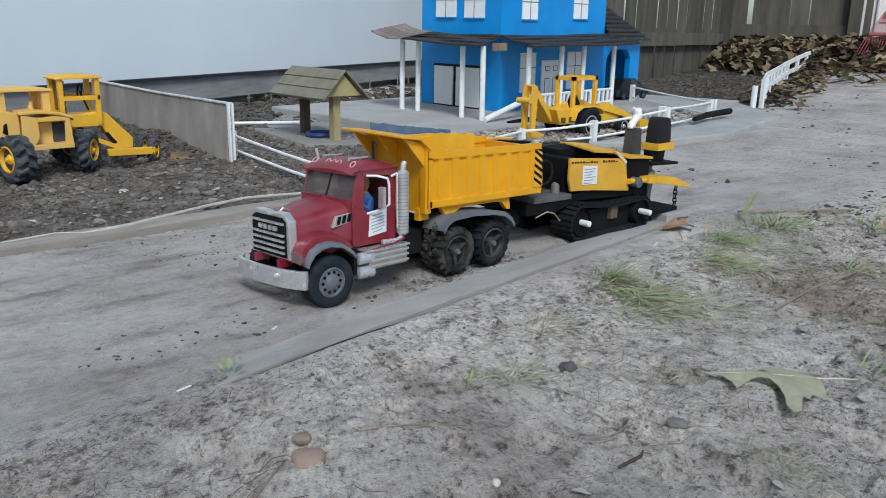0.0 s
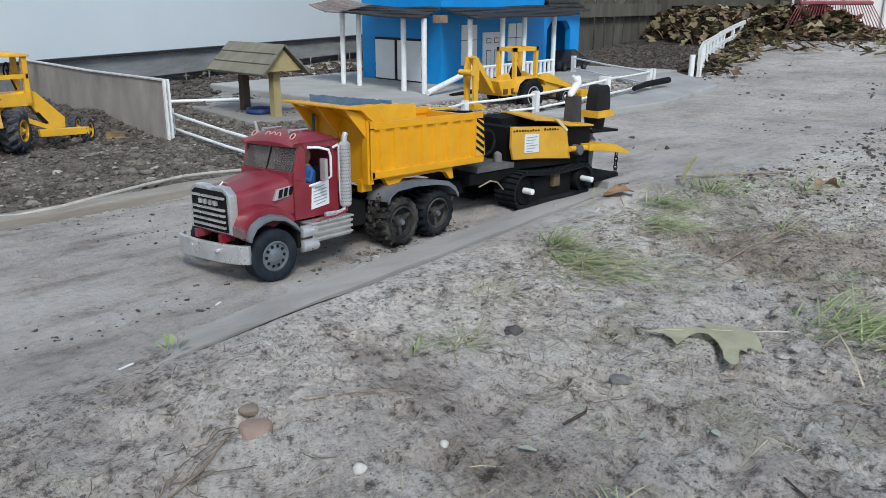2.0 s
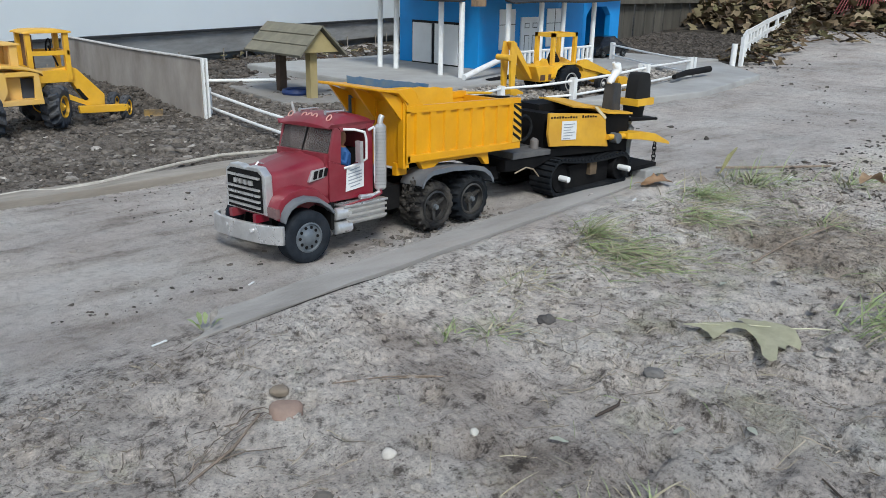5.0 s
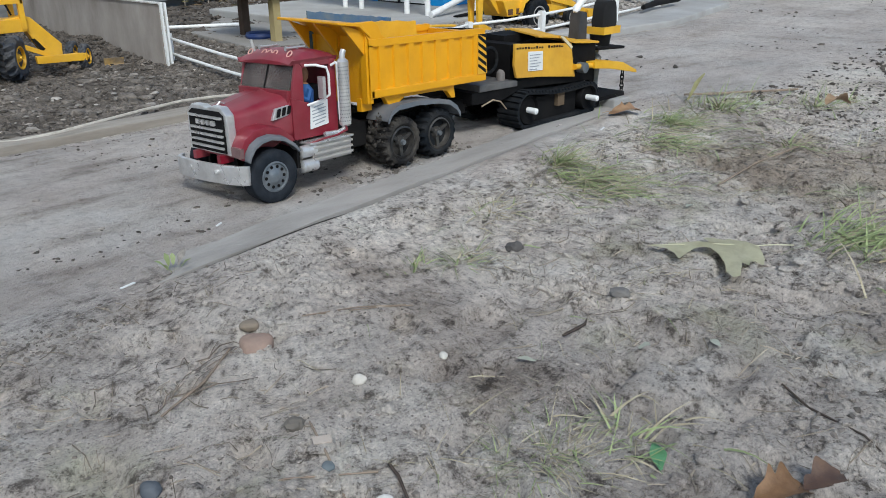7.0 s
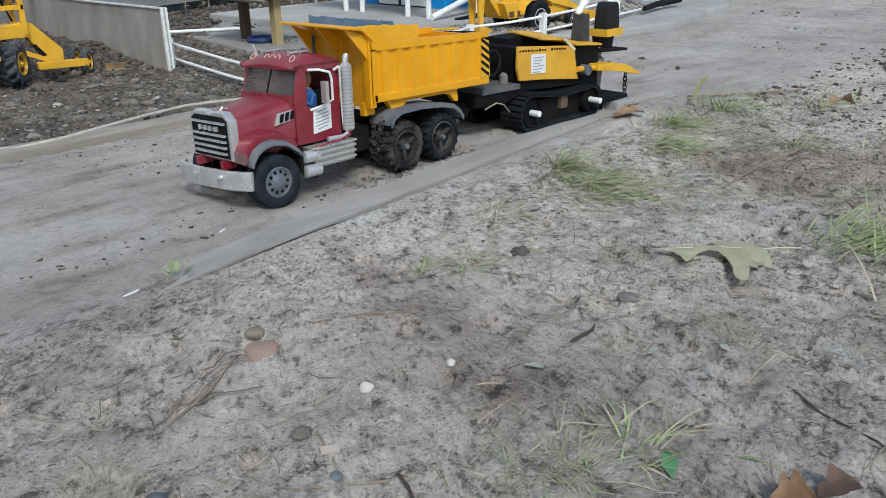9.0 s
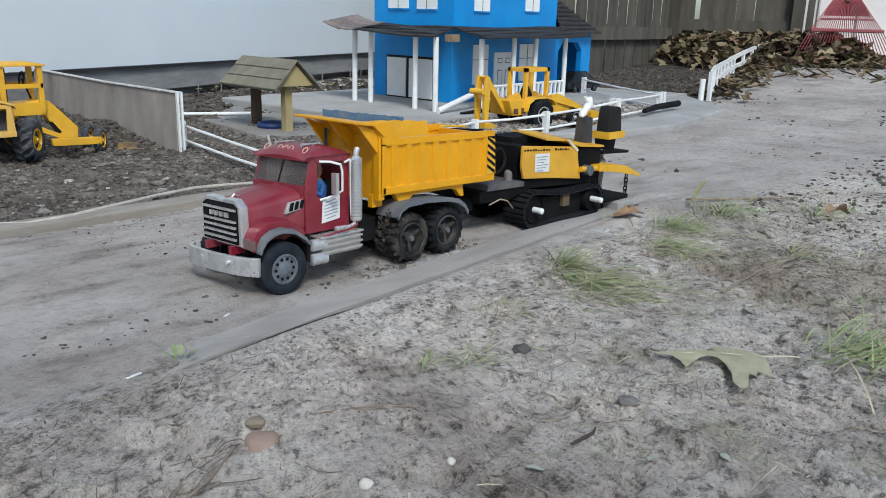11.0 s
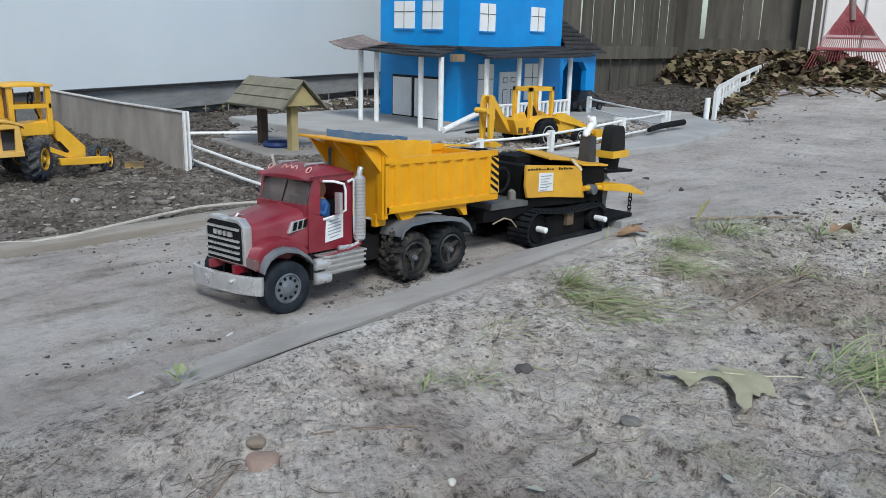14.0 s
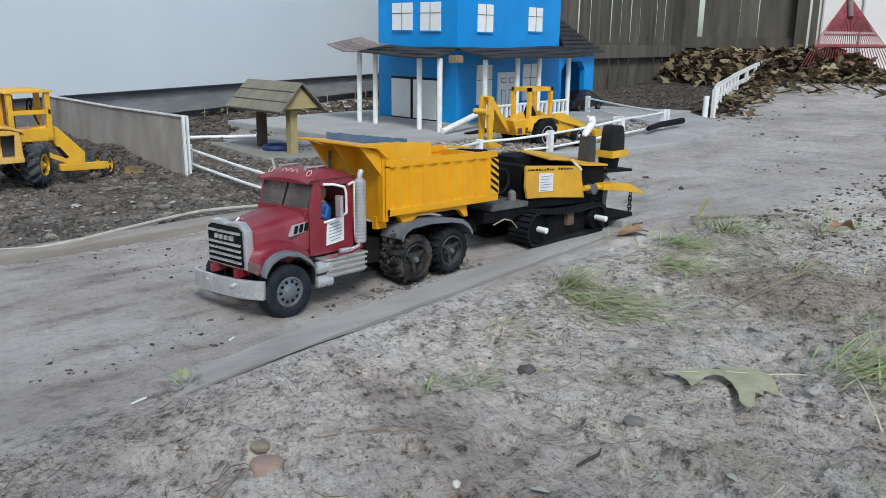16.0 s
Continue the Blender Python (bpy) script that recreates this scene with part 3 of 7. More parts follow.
course_roof((1.525, 1.83, 0.322), (1.525, 1.27, 0.305), (1.862, 1.95, 0.346), (1.862, 1.49, 0.340), 5, ROOF_DARK)
pr0, pr1 = right_m @ Vector((-0.13, -0.27, 0)), right_m @ Vector((0.66, -0.27, 0))
ph0, ph1 = right_m @ Vector((-0.02, 0.0, 0)), right_m @ Vector((0.80, 0.0, 0))
course_roof((pr0.x, pr0.y, 0.302), (pr1.x, pr1.y, 0.310), (ph0.x, ph0.y, 0.340), (ph1.x, ph1.y, 0.346), 5, ROOF_DARK)
# upswept brown corner of the porch roof
bm = bmesh.new()
for k in range(5):
    rings = []
    for i in range(9):
        s = i / 8
        y = 1.72 + 0.20 * s
        lift = 0.028 * s ** 2.2
        x0 = 1.50 + 0.035 * k + 0.02 * s
        rings.append([(x0, y, 0.324 + 0.006 * k + lift), (x0 + 0.045, y, 0.330 + 0.006 * k + lift), (x0 + 0.045, y, 0.327 + 0.006 * k + lift), (x0, y, 0.320 + 0.006 * k + lift)])
    loft(bm, rings)
part("roof_corner", bm, ROOF_BROWN, house, "upswept faded brown shingled roof corner")
bm = bmesh.new()
box(bm, 1.575, 1.635, 1.245, 1.262, 0.292, 0.318)
part("roof_bracket", bm, mat("bare_tan_wood", (0.26, 0.18, 0.11), (0.16, 0.11, 0.07), 0.8, scale=30), house)
POST_H = [((1.594, 1.804), 0.318), ((1.602, 1.711), 0.318), ((1.586, 1.429), 0.312), ((1.58, 1.311), 0.306), ((1.812, 1.294), 0.300), ((2.036, 1.318), 0.303), ((2.197, 1.335), 0.305), ((2.444, 1.361), 0.308)]
for (x, y), z in POST_H:
    bm = bmesh.new()
    cyl(bm, (x, y, HZ), (x + random.uniform(-0.004, 0.004), y, z), 0.0105, n=14)
    part("post", bm, WHITE_PLASTIC, house, smooth=True)
# porch balustrade
for x0, x1 in (((1.86, 1.297), (2.197, 1.335)), ((2.197, 1.335), (2.444, 1.361))):
    a, b = Vector((*x0, 0)), Vector((*x1, 0))
    bm = bmesh.new()
    for z in (0.060, 0.115):
        tube(bm, [a + Vector((0, 0, z)), b + Vector((0, 0, z))], 0.006, 6)
    part("handrail", bm, WHITE_PLASTIC, house)
    n = int((b - a).length / 0.032)
    for i in range(1, n):
        c0 = a.lerp(b, i / n)
        bm = bmesh.new()
        box(bm, c0.x - 0.006, c0.x + 0.006, c0.y - 0.004, c0.y + 0.004, 0.06, 0.115)
        part("baluster", bm, WHITE_PLASTIC, house)
# slanting white pole by the porch corner
bm = bmesh.new()
cyl(bm, (1.53, 1.245, 0.045), (1.86, 1.30, 0.115), 0.011, n=12)
tagged(part("slanted_pole", bm, WHITE_PLASTIC, smooth=True), "white plastic pole leaning on the porch", "pole")

# ---------------------------------------------------------------- toy vehicle materials
RED = mat("dark_red_plastic", (0.225, 0.006, 0.024), (0.175, 0.005, 0.018), 0.34, scale=16, dust=0.22, dust_color=(0.36, 0.26, 0.25))
CHROME = mat("dull_chrome_plastic", (0.74, 0.74, 0.75), (0.56, 0.56, 0.57), 0.26, 0.62, scale=40, dust=0.4)
SILVER = mat("silver_plastic", (0.58, 0.56, 0.54), (0.48, 0.46, 0.45), 0.4, 0.45, scale=40, dust=0.4)
DUMP_YELLOW = mat("dump_box_orange_yellow", (0.78, 0.37, 0.004), (0.69, 0.32, 0.003), 0.38, scale=14, dust=0.07, dust_color=(0.50, 0.33, 0.12))
TOY_YELLOW = mat("toy_metal_yellow", (0.80, 0.45, 0.02), (0.70, 0.37, 0.015), 0.45, scale=22, dust=0.22, dust_color=(0.46, 0.34, 0.17), bump=0.1)
FADED_YELLOW = mat("faded_peach_yellow", (0.70, 0.45, 0.16), (0.72, 0.42, 0.05), 0.55, scale=9, dust=0.35, dust_color=(0.50, 0.36, 0.22), spread=0.8)
PAVER_YELLOW = mat("hand_painted_yellow", (0.76, 0.42, 0.03), (0.64, 0.33, 0.02), 0.5, scale=18, dust=0.22, dust_color=(0.42, 0.30, 0.16), bump=0.15)
RUBBER = mat("black_rubber", (0.011, 0.014, 0.019), (0.006, 0.008, 0.011), 0.85, scale=60, dust=0.08, bump=0.2, spec=0.1)
RUBBER_MUD = mat("muddy_black_rubber", (0.016, 0.016, 0.018), (0.009, 0.009, 0.010), 0.8, scale=70, dust=0.3, bump=0.4, spec=0.1)
RUBBER_BLUE = mat("old_blue_black_rubber", (0.035, 0.047, 0.070), (0.018, 0.024, 0.036), 0.7, scale=40, dust=0.35, spec=0.3)
RUBBER_FRONT = mat("dusty_dark_rubber", (0.018, 0.024, 0.034), (0.010, 0.013, 0.019), 0.75, scale=50, dust=0.06, bump=0.25, spec=0.15)
BLACK = mat("matt_black_plastic", (0.006, 0.006, 0.007), (0.004, 0.004, 0.005), 0.7, scale=30, dust=0.03, spec=0.15)
GREY_PLASTIC = mat("blue_grey_plastic", (0.13, 0.15, 0.18), (0.10, 0.115, 0.14), 0.5, scale=25, dust=0.4)
RIM_GREY = mat("grey_wheel_rim", (0.16, 0.185, 0.215), (0.10, 0.12, 0.145), 0.42, 0.3, scale=60, dust=0.3)
RIM_DARK = mat("black_wheel_rim", (0.03, 0.03, 0.032), (0.02, 0.02, 0.022), 0.35, 0.3, scale=60, dust=0.3)
PAPER = mat("white_paper", (0.78, 0.78, 0.78), (0.72, 0.73, 0.74), 0.8, scale=20)
PRINT = mat("grey_print", (0.33, 0.36, 0.40), None, 0.8, scale=20)
AMBER = mat("amber_marker_lens", (0.72, 0.42, 0.36), None, 0.3, scale=40)
LAMP = mat("clear_grey_lens", (0.20, 0.12, 0.12), (0.15, 0.09, 0.09), 0.2, scale=50)
BLUE_WORN = mat("worn_blue_liner", (0.03, 0.11, 0.24), (0.12, 0.17, 0.22), 0.75, scale=22, dust=0.35, spread=0.5, bump=0.3)
DOLL_BLUE = mat("blue_toy_cloth", (0.02, 0.09, 0.28), None, 0.7, scale=40)
DOLL_SKIN = mat("toy_brown_face", (0.35, 0.17, 0.09), None, 0.6, scale=40)
DOLL_GREY = mat("grey_toy_figure", (0.23, 0.23, 0.22), (0.14, 0.15, 0.16), 0.7, scale=50)
DRY_MUD = mat("dried_mud", (0.06, 0.053, 0.046), (0.03, 0.026, 0.023), 0.95, scale=60, bump=0.5)
SCREED_TAN = mat("grey_hopper_metal", (0.13, 0.13, 0.135), (0.08, 0.08, 0.085), 0.6, 0.2, scale=30, dust=0.4)


def smoked_glass():
    m = bpy.data.materials.new("smoked_glass")
    m.use_nodes = True
    b = m.node_tree.nodes["Principled BSDF"]
    b.inputs["Base Color"].default_value = (0.26, 0.22, 0.21, 1)
    b.inputs["Transmission Weight"].default_value = 0.72
    b.inputs["Roughness"].default_value = 0.12
    b.inputs["IOR"].default_value = 1.2
    return m


GLASS = smoked_glass()


def tyre(cx, y0, cz, r, w, lugs=0, lug_h=0.003, rim_r=None, n=36):
    """A tyre whose outer face is at y0, growing to y0 + w; lugs stand out of the tread in a staggered pattern."""
    rim_r = rim_r or r * 0.62
    n = lugs * 8 if lugs else n
    prof = [(rim_r * 0.96, 0.20, 0), (rim_r, 0.06, 0), (rim_r + (r - rim_r) * 0.35, 0.0, 0), (rim_r + (r - rim_r) * 0.72, 0.02, 0.3), (r * 0.975, 0.08, 0.9)]
    prof += [(r, y, 1.0) for y in (0.16, 0.28, 0.40, 0.49, 0.51, 0.60, 0.72, 0.84)]
    prof += [(r * 0.975, 0.92, 0.9), (rim_r + (r - rim_r) * 0.7, 0.99, 0.2), (rim_r, 0.94, 0), (rim_r * 0.96, 0.8, 0)]
    bm = bmesh.new()
    rings = []
    for rad, y, share in prof:
        ring = []
        for k in range(n):
            rr = rad
            if lugs:
                lean = abs(y - 0.5) * 0.9
                u = (k / 8.0 + (0.5 if y > 0.5 else 0.0) + lean) % 1.0
                rr += share * lug_h * (0.5 if u < 0.48 else -0.7)
            a = 2 * math.pi * k / n
            ring.append((cx + rr * math.cos(a), y0 + w * y, cz + rr * math.sin(a)))
        rings.append(ring)
    return loft(bm, rings)


def wheel(parent, name, cx, y0, cz, r, w, rubber, rim_mat, spokes=0, lugs=0, lug_h=0.003, rim_r=None, holes=0, hub=None):
    rim_r = rim_r or r * 0.62
    wh = part(name, tyre(cx, y0, cz, r, w, lugs, lug_h, rim_r), rubber, parent, smooth=True)
    bm = bmesh.new()
    lathe_y(bm, [(rim_r * 0.97, y0 + w * 0.85), (rim_r * 1.02, y0 + w * 0.04), (rim_r * 0.92, y0 + w * 0.02), (rim_r * 0.86, y0 + w * (0.10 if holes else 0.22)), (rim_r * 0.6, y0 + w * (0.08 if holes else 0.34)), (rim_r * 0.42, y0 + w * (0.0 if holes else 0.22)), (rim_r * 0.28, y0 - w * (0.06 if holes else -0.08)), (0.0008, y0 - w * (0.07 if holes else -0.06))], cx, cz, 32)
    rim = part("rim", bm, rim_mat, wh, smooth=True)
    for k in range(holes):
        a = 2 * math.pi * k / holes
        bm = bmesh.new()
        px, pz = cx + rim_r * 0.68 * math.cos(a), cz + rim_r * 0.68 * math.sin(a)
        cyl(bm, (px, y0 + w * 0.06, pz), (px, y0 + w * 0.5, pz), rim_r * 0.11, n=10)
        part("rim_hole", bm, BLACK, wh)
    for k in range(spokes):
        a = 2 * math.pi * k / spokes + 0.5
        bm = bmesh.new()
        m = Matrix.Translation((cx, y0 + w * 0.14, cz)) @ Matrix.Rotation(-a, 4, "Y")
        loft(bm, [[m @ Vector(p) for p in ((rim_r * 0.1, 0.0, -0.004), (rim_r * 0.1, 0.004, -0.004), (rim_r * 0.1, 0.004, 0.004), (rim_r * 0.1, 0.0, 0.004))], [m @ Vector(p) for p in ((rim_r * 0.93, -0.003, -0.0022), (rim_r * 0.93, 0.002, -0.0022), (rim_r * 0.93, 0.002, 0.0022), (rim_r * 0.93, -0.003, 0.0022))]])
        part("spoke", bm, rim_mat, wh, bevel=0.0006)
    bm = bmesh.new()
    cyl(bm, (cx, y0 + w * 0.2, cz), (cx, y0 - 0.001, cz), rim_r * 0.2, rim_r * 0.15, 14)
    part("hub", bm, hub or rim_mat, wh, smooth=True)
    return wh


# ---------------------------------------------------------------- toy dump truck
def dump_truck():
    T = thing("toy_dump_truck", "toy dump truck with dusty dark red cab and orange-yellow ribbed box", "toy truck", (0.2, 0.082, 0))
    C = 0.082
    # chassis
    bm = bmesh.new()
    for y in (0.055, 0.095):
        box(bm, -0.02, 0.43, y, y + 0.014, 0.050, 0.074)
    for x in (0.0, 0.12, 0.2, 0.28, 0.40):
        box(bm, x, x + 0.014, 0.069, 0.095, 0.054, 0.070)
    box(bm, 0.14, 0.19, 0.035, 0.13, 0.045, 0.08)
    part("chassis", bm, BLACK, T, bevel=0.001)
    for cx in (0.0, 0.238, 0.325):
        bm = bmesh.new()
        cyl(bm, (cx, 0.02, 0.042), (cx, 0.145, 0.042), 0.007, n=12)
        part("axle", bm, BLACK, T)
    # bumper
    bm = bmesh.new()
    out = [(-0.0375, 0.003), (-0.044, 0.015), (-0.051, 0.036), (-0.056, 0.070), (-0.0585, 0.105), (-0.0575, 0.140), (-0.053, 0.157), (-0.044, 0.165)]
    inn = [(x + 0.006, y + (0.002 if y < C else -0.002)) for x, y in out]
    prism(bm, out + inn[::-1], "z", 0.0285, 0.0545)
    bump = part("bumper", bm, CHROME, T, bevel=0.0015)
    for y in (0.05, 0.112):
        bm = bmesh.new()
        cyl(bm, (-0.0595, y, 0.045), (-0.05, y, 0.045), 0.003, n=10)
        part("tow_eye", bm, CHROME, bump)
        bm = bmesh.new()
        box(bm, -0.05, -0.03, y - 0.004, y + 0.004, 0.055, 0.066)
        part("bumper_bracket", bm, RED, bump, bevel=0.001)
    # grille
    bm = bmesh.new()
    prism(bm, [(C - 0.052, 0.060), (C + 0.052, 0.060), (C + 0.050, 0.118), (C + 0.036, 0.129), (C + 0.012, 0.129), (C, 0.125), (C - 0.012, 0.129), (C - 0.036, 0.129), (C - 0.050, 0.118)], "x", -0.043, -0.031)
    gr = part("grille", bm, CHROME, T, bevel=0.0018)
    bm = bmesh.new()
    prism(bm, [(C - 0.044, 0.063), (C + 0.044, 0.063), (C + 0.043, 0.117), (C + 0.034, 0.1225), (C - 0.034, 0.1225), (C - 0.043, 0.117)], "x", -0.0445, -0.042)
    part("grille_recess", bm, BLACK, gr)
    for k in range(6):
        z = 0.0685 + k * 0.0087
        if k == 4:
            continue
        bm = bmesh.new()
        box(bm, -0.0475, -0.044, C - 0.041, C + 0.041, z, z + 0.0032)
        part("grille_bar", bm, CHROME, gr, bevel=0.0006)
    for k, w in enumerate((0.008, 0.006, 0.006, 0.008)):
        bm = bmesh.new()
        y = C + 0.018 - k * 0.0125
        box(bm, -0.0475, -0.044, y - w / 2, y + w / 2, 0.1015, 0.1085)
        part("badge_bar", bm, CHROME, gr, bevel=0.0008)
    # hood
    def ring(x, hw, z0, z1, r):
        return [(x, C - hw, z0), (x, C - hw, z1 - r), (x, C - hw + r * 0.35, z1 - r * 0.35), (x, C - hw + r * 1.2, z1), (x, C - 0.012, z1 + 0.002), (x, C, z1 + 0.005), (x, C + 0.012, z1 + 0.002), (x, C + hw - r * 1.2, z1), (x, C + hw - r * 0.35, z1 - r * 0.35), (x, C + hw, z1 - r), (x, C + hw, z0)]
    bm = bmesh.new()
    loft(bm, [ring(-0.037, 0.047, 0.062, 0.1225, 0.010), ring(-0.026, 0.048, 0.062, 0.127, 0.011), ring(-0.010, 0.050, 0.062, 0.130, 0.012), ring(0.02, 0.055, 0.066, 0.141, 0.013), ring(0.056, 0.062, 0.085, 0.150, 0.014)])
    hood = part("hood", bm, RED, T, "dusty dark red hood", smooth=True)
    bm = bmesh.new()
    tube(bm, [(-0.026, C, 0.131), (-0.021, C, 0.136), (-0.017, C, 0.134), (-0.013, C, 0.134)], [0.0014, 0.002, 0.0015, 0.001], 8)
    part("hood_ornament", bm, CHROME, hood, smooth=True)
    for s, y in ((1, C - 0.058), (-1, C + 0.058)):
        bm = bmesh.new()
        prism(bm, [(0.012, 0.107), (0.044, 0.112), (0.047, 0.129), (0.018, 0.125)], "y", y - 0.002 * s, y + 0.004 * s)
        v = part("side_vent", bm, CHROME, hood, bevel=0.001)
        for k in range(3):
            bm = bmesh.new()
            x = 0.0185 + k * 0.0085
            prism(bm, [(x, 0.111 + k * 0.0012), (x + 0.005, 0.112 + k * 0.0012), (x + 0.0075, 0.1245 + k * 0.0012), (x + 0.0025, 0.1235 + k * 0.0012)], "y", y - 0.0035 * s, y)
            part("vent_slot", bm, BLACK, v)
    # front fenders
    for s, ye in ((1, 0.0), (-1, 0.154)):
        def yy(d):
            return ye + s * d
        outer = [(-0.054, 0.070), (-0.055, 0.088), (-0.045, 0.104), (-0.026, 0.116), (0.0, 0.119), (0.024, 0.111), (0.040, 0.092), (0.048, 0.072)]
        inner = [(-0.047, 0.068), (-0.043, 0.078), (-0.034, 0.090), (-0.019, 0.098), (0.0, 0.1005), (0.020, 0.094), (0.035, 0.080), (0.043, 0.068)]
        if s < 0:
            outer = [(max(x, -0.036), z) for x, z in outer]
            inner = [(max(x, -0.034), z) for x, z in inner]
        bm = bmesh.new()
        rings = [[(o[0], yy(0.008), o[1]), (o[0] * 0.95, yy(0.05), o[1] + 0.004), (i[0], yy(0.05), i[1]), (i[0], yy(0.008), i[1])] for o, i in zip(outer, inner)]
        loft(bm, rings)
        f = part("front_fender", bm, RED, T, "dusty red wheel arch with grey lip", bevel=0.001, smooth=True)
        bm = bmesh.new()
        rings = []
        for o, i in zip(outer, inner):
            m = ((o[0] * 0.28 + i[0] * 0.72), (o[1] * 0.28 + i[1] * 0.72))
            rings.append([(m[0], yy(-0.003), m[1]), (m[0], yy(0.012), m[1] + 0.0025), (i[0] * 0.98, yy(0.012), i[1] - 0.002), (i[0] * 0.98, yy(-0.003), i[1] - 0.002)])
        loft(bm, rings)
        part("fender_lip", bm, GREY_PLASTIC, f, bevel=0.0008, smooth=True)
        bm = bmesh.new()
        hx = 0.0 if s > 0 else 0.019
        box(bm, -0.0585 + hx, -0.050 + hx, min(yy(0.006), yy(0.026)), max(yy(0.006), yy(0.026)), 0.074, 0.091)
        part("headlight", bm, LAMP, f, bevel=0.002)
        bm = bmesh.new()
        box(bm, 0.040, 0.045, min(yy(0.002), yy(0.04)), max(yy(0.002), yy(0.04)), 0.035, 0.085)
        part("mud_flap", bm, BLACK, f)
    # cab
    bm = bmesh.new()
    for y0, y1 in ((0.018, 0.023), (0.141, 0.146)):
        prism(bm, [(0.050, 0.082), (0.126, 0.082), (0.126, 0.132), (0.112, 0.134), (0.098, 0.132), (0.086, 0.127), (0.070, 0.133), (0.050, 0.140)], "y", y0, y1)
        prism(bm, [(0.050, 0.140), (0.070, 0.133), (0.071, 0.178), (0.066, 0.184), (0.060, 0.184)], "y", y0, y1)
        prism(bm, [(0.115, 0.1335), (0.126, 0.132), (0.126, 0.186), (0.115, 0.186)], "y", y0, y1)
        prism(bm, [(0.071, 0.178), (0.115, 0.178), (0.115, 0.186), (0.066, 0.186)], "y", y0, y1)
    box(bm, 0.120, 0.1255, 0.023, 0.141, 0.082, 0.186)
    box(bm, 0.046, 0.0555, 0.023, 0.141, 0.082, 0.150)
    box(bm, 0.0555, 0.120, 0.023, 0.141, 0.082, 0.088)
    cab = part("cab", bm, RED, T, "dark red cab with open side windows", bevel=0.0008)
    bm = bmesh.new()
    loft(bm, [[(x, y, z) for y, z in ((0.019, z0), (0.016, z0 + 0.006), (0.024, z1 - 0.003), (0.045, z1), (C, z1 + 0.002), (0.119, z1), (0.140, z1 - 0.003), (0.148, z0 + 0.006), (0.145, z0))] for x, z0, z1 in ((0.053, 0.183, 0.187), (0.060, 0.183, 0.194), (0.080, 0.183, 0.200), (0.105, 0.183, 0.199), (0.122, 0.183, 0.195), (0.129, 0.183, 0.188))])
    roof = part("cab_roof", bm, RED, T, smooth=True)
    for k in range(5):
        bm = bmesh.new()
        y = C + (k - 2) * (0.026 if k in (0, 4) else 0.013) * (0.9 if k in (0, 4) else 1)
        tube(bm, [(0.064 + 0.003 * math.sin(q * math.pi / 6), y + 0.0048 * math.cos(q * math.pi / 6), 0.1965 + 0.0036 * math.sin(q * math.pi / 6)) for q in range(13)], 0.0009, 6)
        part("marker_light", bm, AMBER, roof, smooth=True)
    for y in (0.050, 0.112):
        bm = bmesh.new()
        tube(bm, [(0.068, y, 0.2025), (0.074, y, 0.2025), (0.100, y, 0.2025)], [0.0034, 0.0018, 0.0014], 10)
        cyl(bm, (0.088, y, 0.196), (0.088, y, 0.2025), 0.0015, n=6)
        part("air_horn", bm, CHROME, roof, smooth=True)
    bm = bmesh.new()
    cyl(bm, (0.075, 0.135, 0.195), (0.072, 0.138, 0.212), 0.0022, n=8)
    part("beacon", bm, CHROME, roof)
    bm = bmesh.new()
    prism(bm, [(0.0500, 0.149), (0.0525, 0.149), (0.0655, 0.185), (0.063, 0.185)], "y", 0.0235, 0.1405)
    part("windshield", bm, GLASS, cab)
    bm = bmesh.new()
    prism(bm, [(0.0490, 0.149), (0.0500, 0.149), (0.0630, 0.185), (0.062, 0.185)], "y", C - 0.0015, C + 0.0015)
    part("windshield_bar", bm, BLACK, cab)
    bm = bmesh.new()
    box(bm, 0.095, 0.112, 0.035, 0.13, 0.088, 0.15)
    box(bm, 0.058, 0.070, 0.03, 0.135, 0.088, 0.138)
    part("cab_interior", bm, BLACK, cab)
    bm = bmesh.new()
    prism(bm, [(0.0765, 0.0935), (0.108, 0.097), (0.1085, 0.131), (0.079, 0.127)], "y", 0.0165, 0.0175)
    sg = part("door_sign", bm, PAPER, cab, "white paper sheet with rows of small print")
    for k in range(6):
        bm = bmesh.new()
        z, inset = 0.122 - k * 0.0047, (0.006 if k in (0, 5) else 0.003)
        prism(bm, [(0.078 + inset, z), (0.107 - inset, z + 0.003), (0.107 - inset, z + 0.0044), (0.078 + inset, z + 0.0014)], "y", 0.0160, 0.0166)
        part("print_line", bm, PRINT, sg)
    # mirror
    bm = bmesh.new()
    tube(bm, [(0.075, 0.018, 0.181), (0.083, 0.004, 0.181), (0.094, -0.004, 0.177), (0.097, -0.004, 0.168), (0.097, -0.004, 0.140), (0.090, 0.004, 0.133), (0.075, 0.018, 0.127)], 0.0018, 8)
    mr = part("mirror_bracket", bm, WHITE_PLASTIC, T, smooth=True)
    bm = bmesh.new()
    box(bm, 0.082, 0.087, -0.010, 0.001, 0.137, 0.166)
    part("mirror", bm, CHROME, mr, bevel=0.0015)
    # exhaust
    bm = bmesh.new()
    tube(bm, [(0.095, 0.010, 0.084), (0.118, 0.008, 0.083), (0.128, 0.008, 0.086), (0.131, 0.008, 0.094)], 0.0035, 10)
    tube(bm, [(0.131, 0.008, 0.090), (0.131, 0.008, 0.093), (0.131, 0.008, 0.180), (0.131, 0.008, 0.184)], [0.006, 0.0088, 0.0088, 0.005], 18)
    tube(bm, [(0.131, 0.008, 0.180), (0.131, 0.008, 0.186), (0.1325, 0.008, 0.192), (0.1345, 0.008, 0.195)], 0.0042, 12)
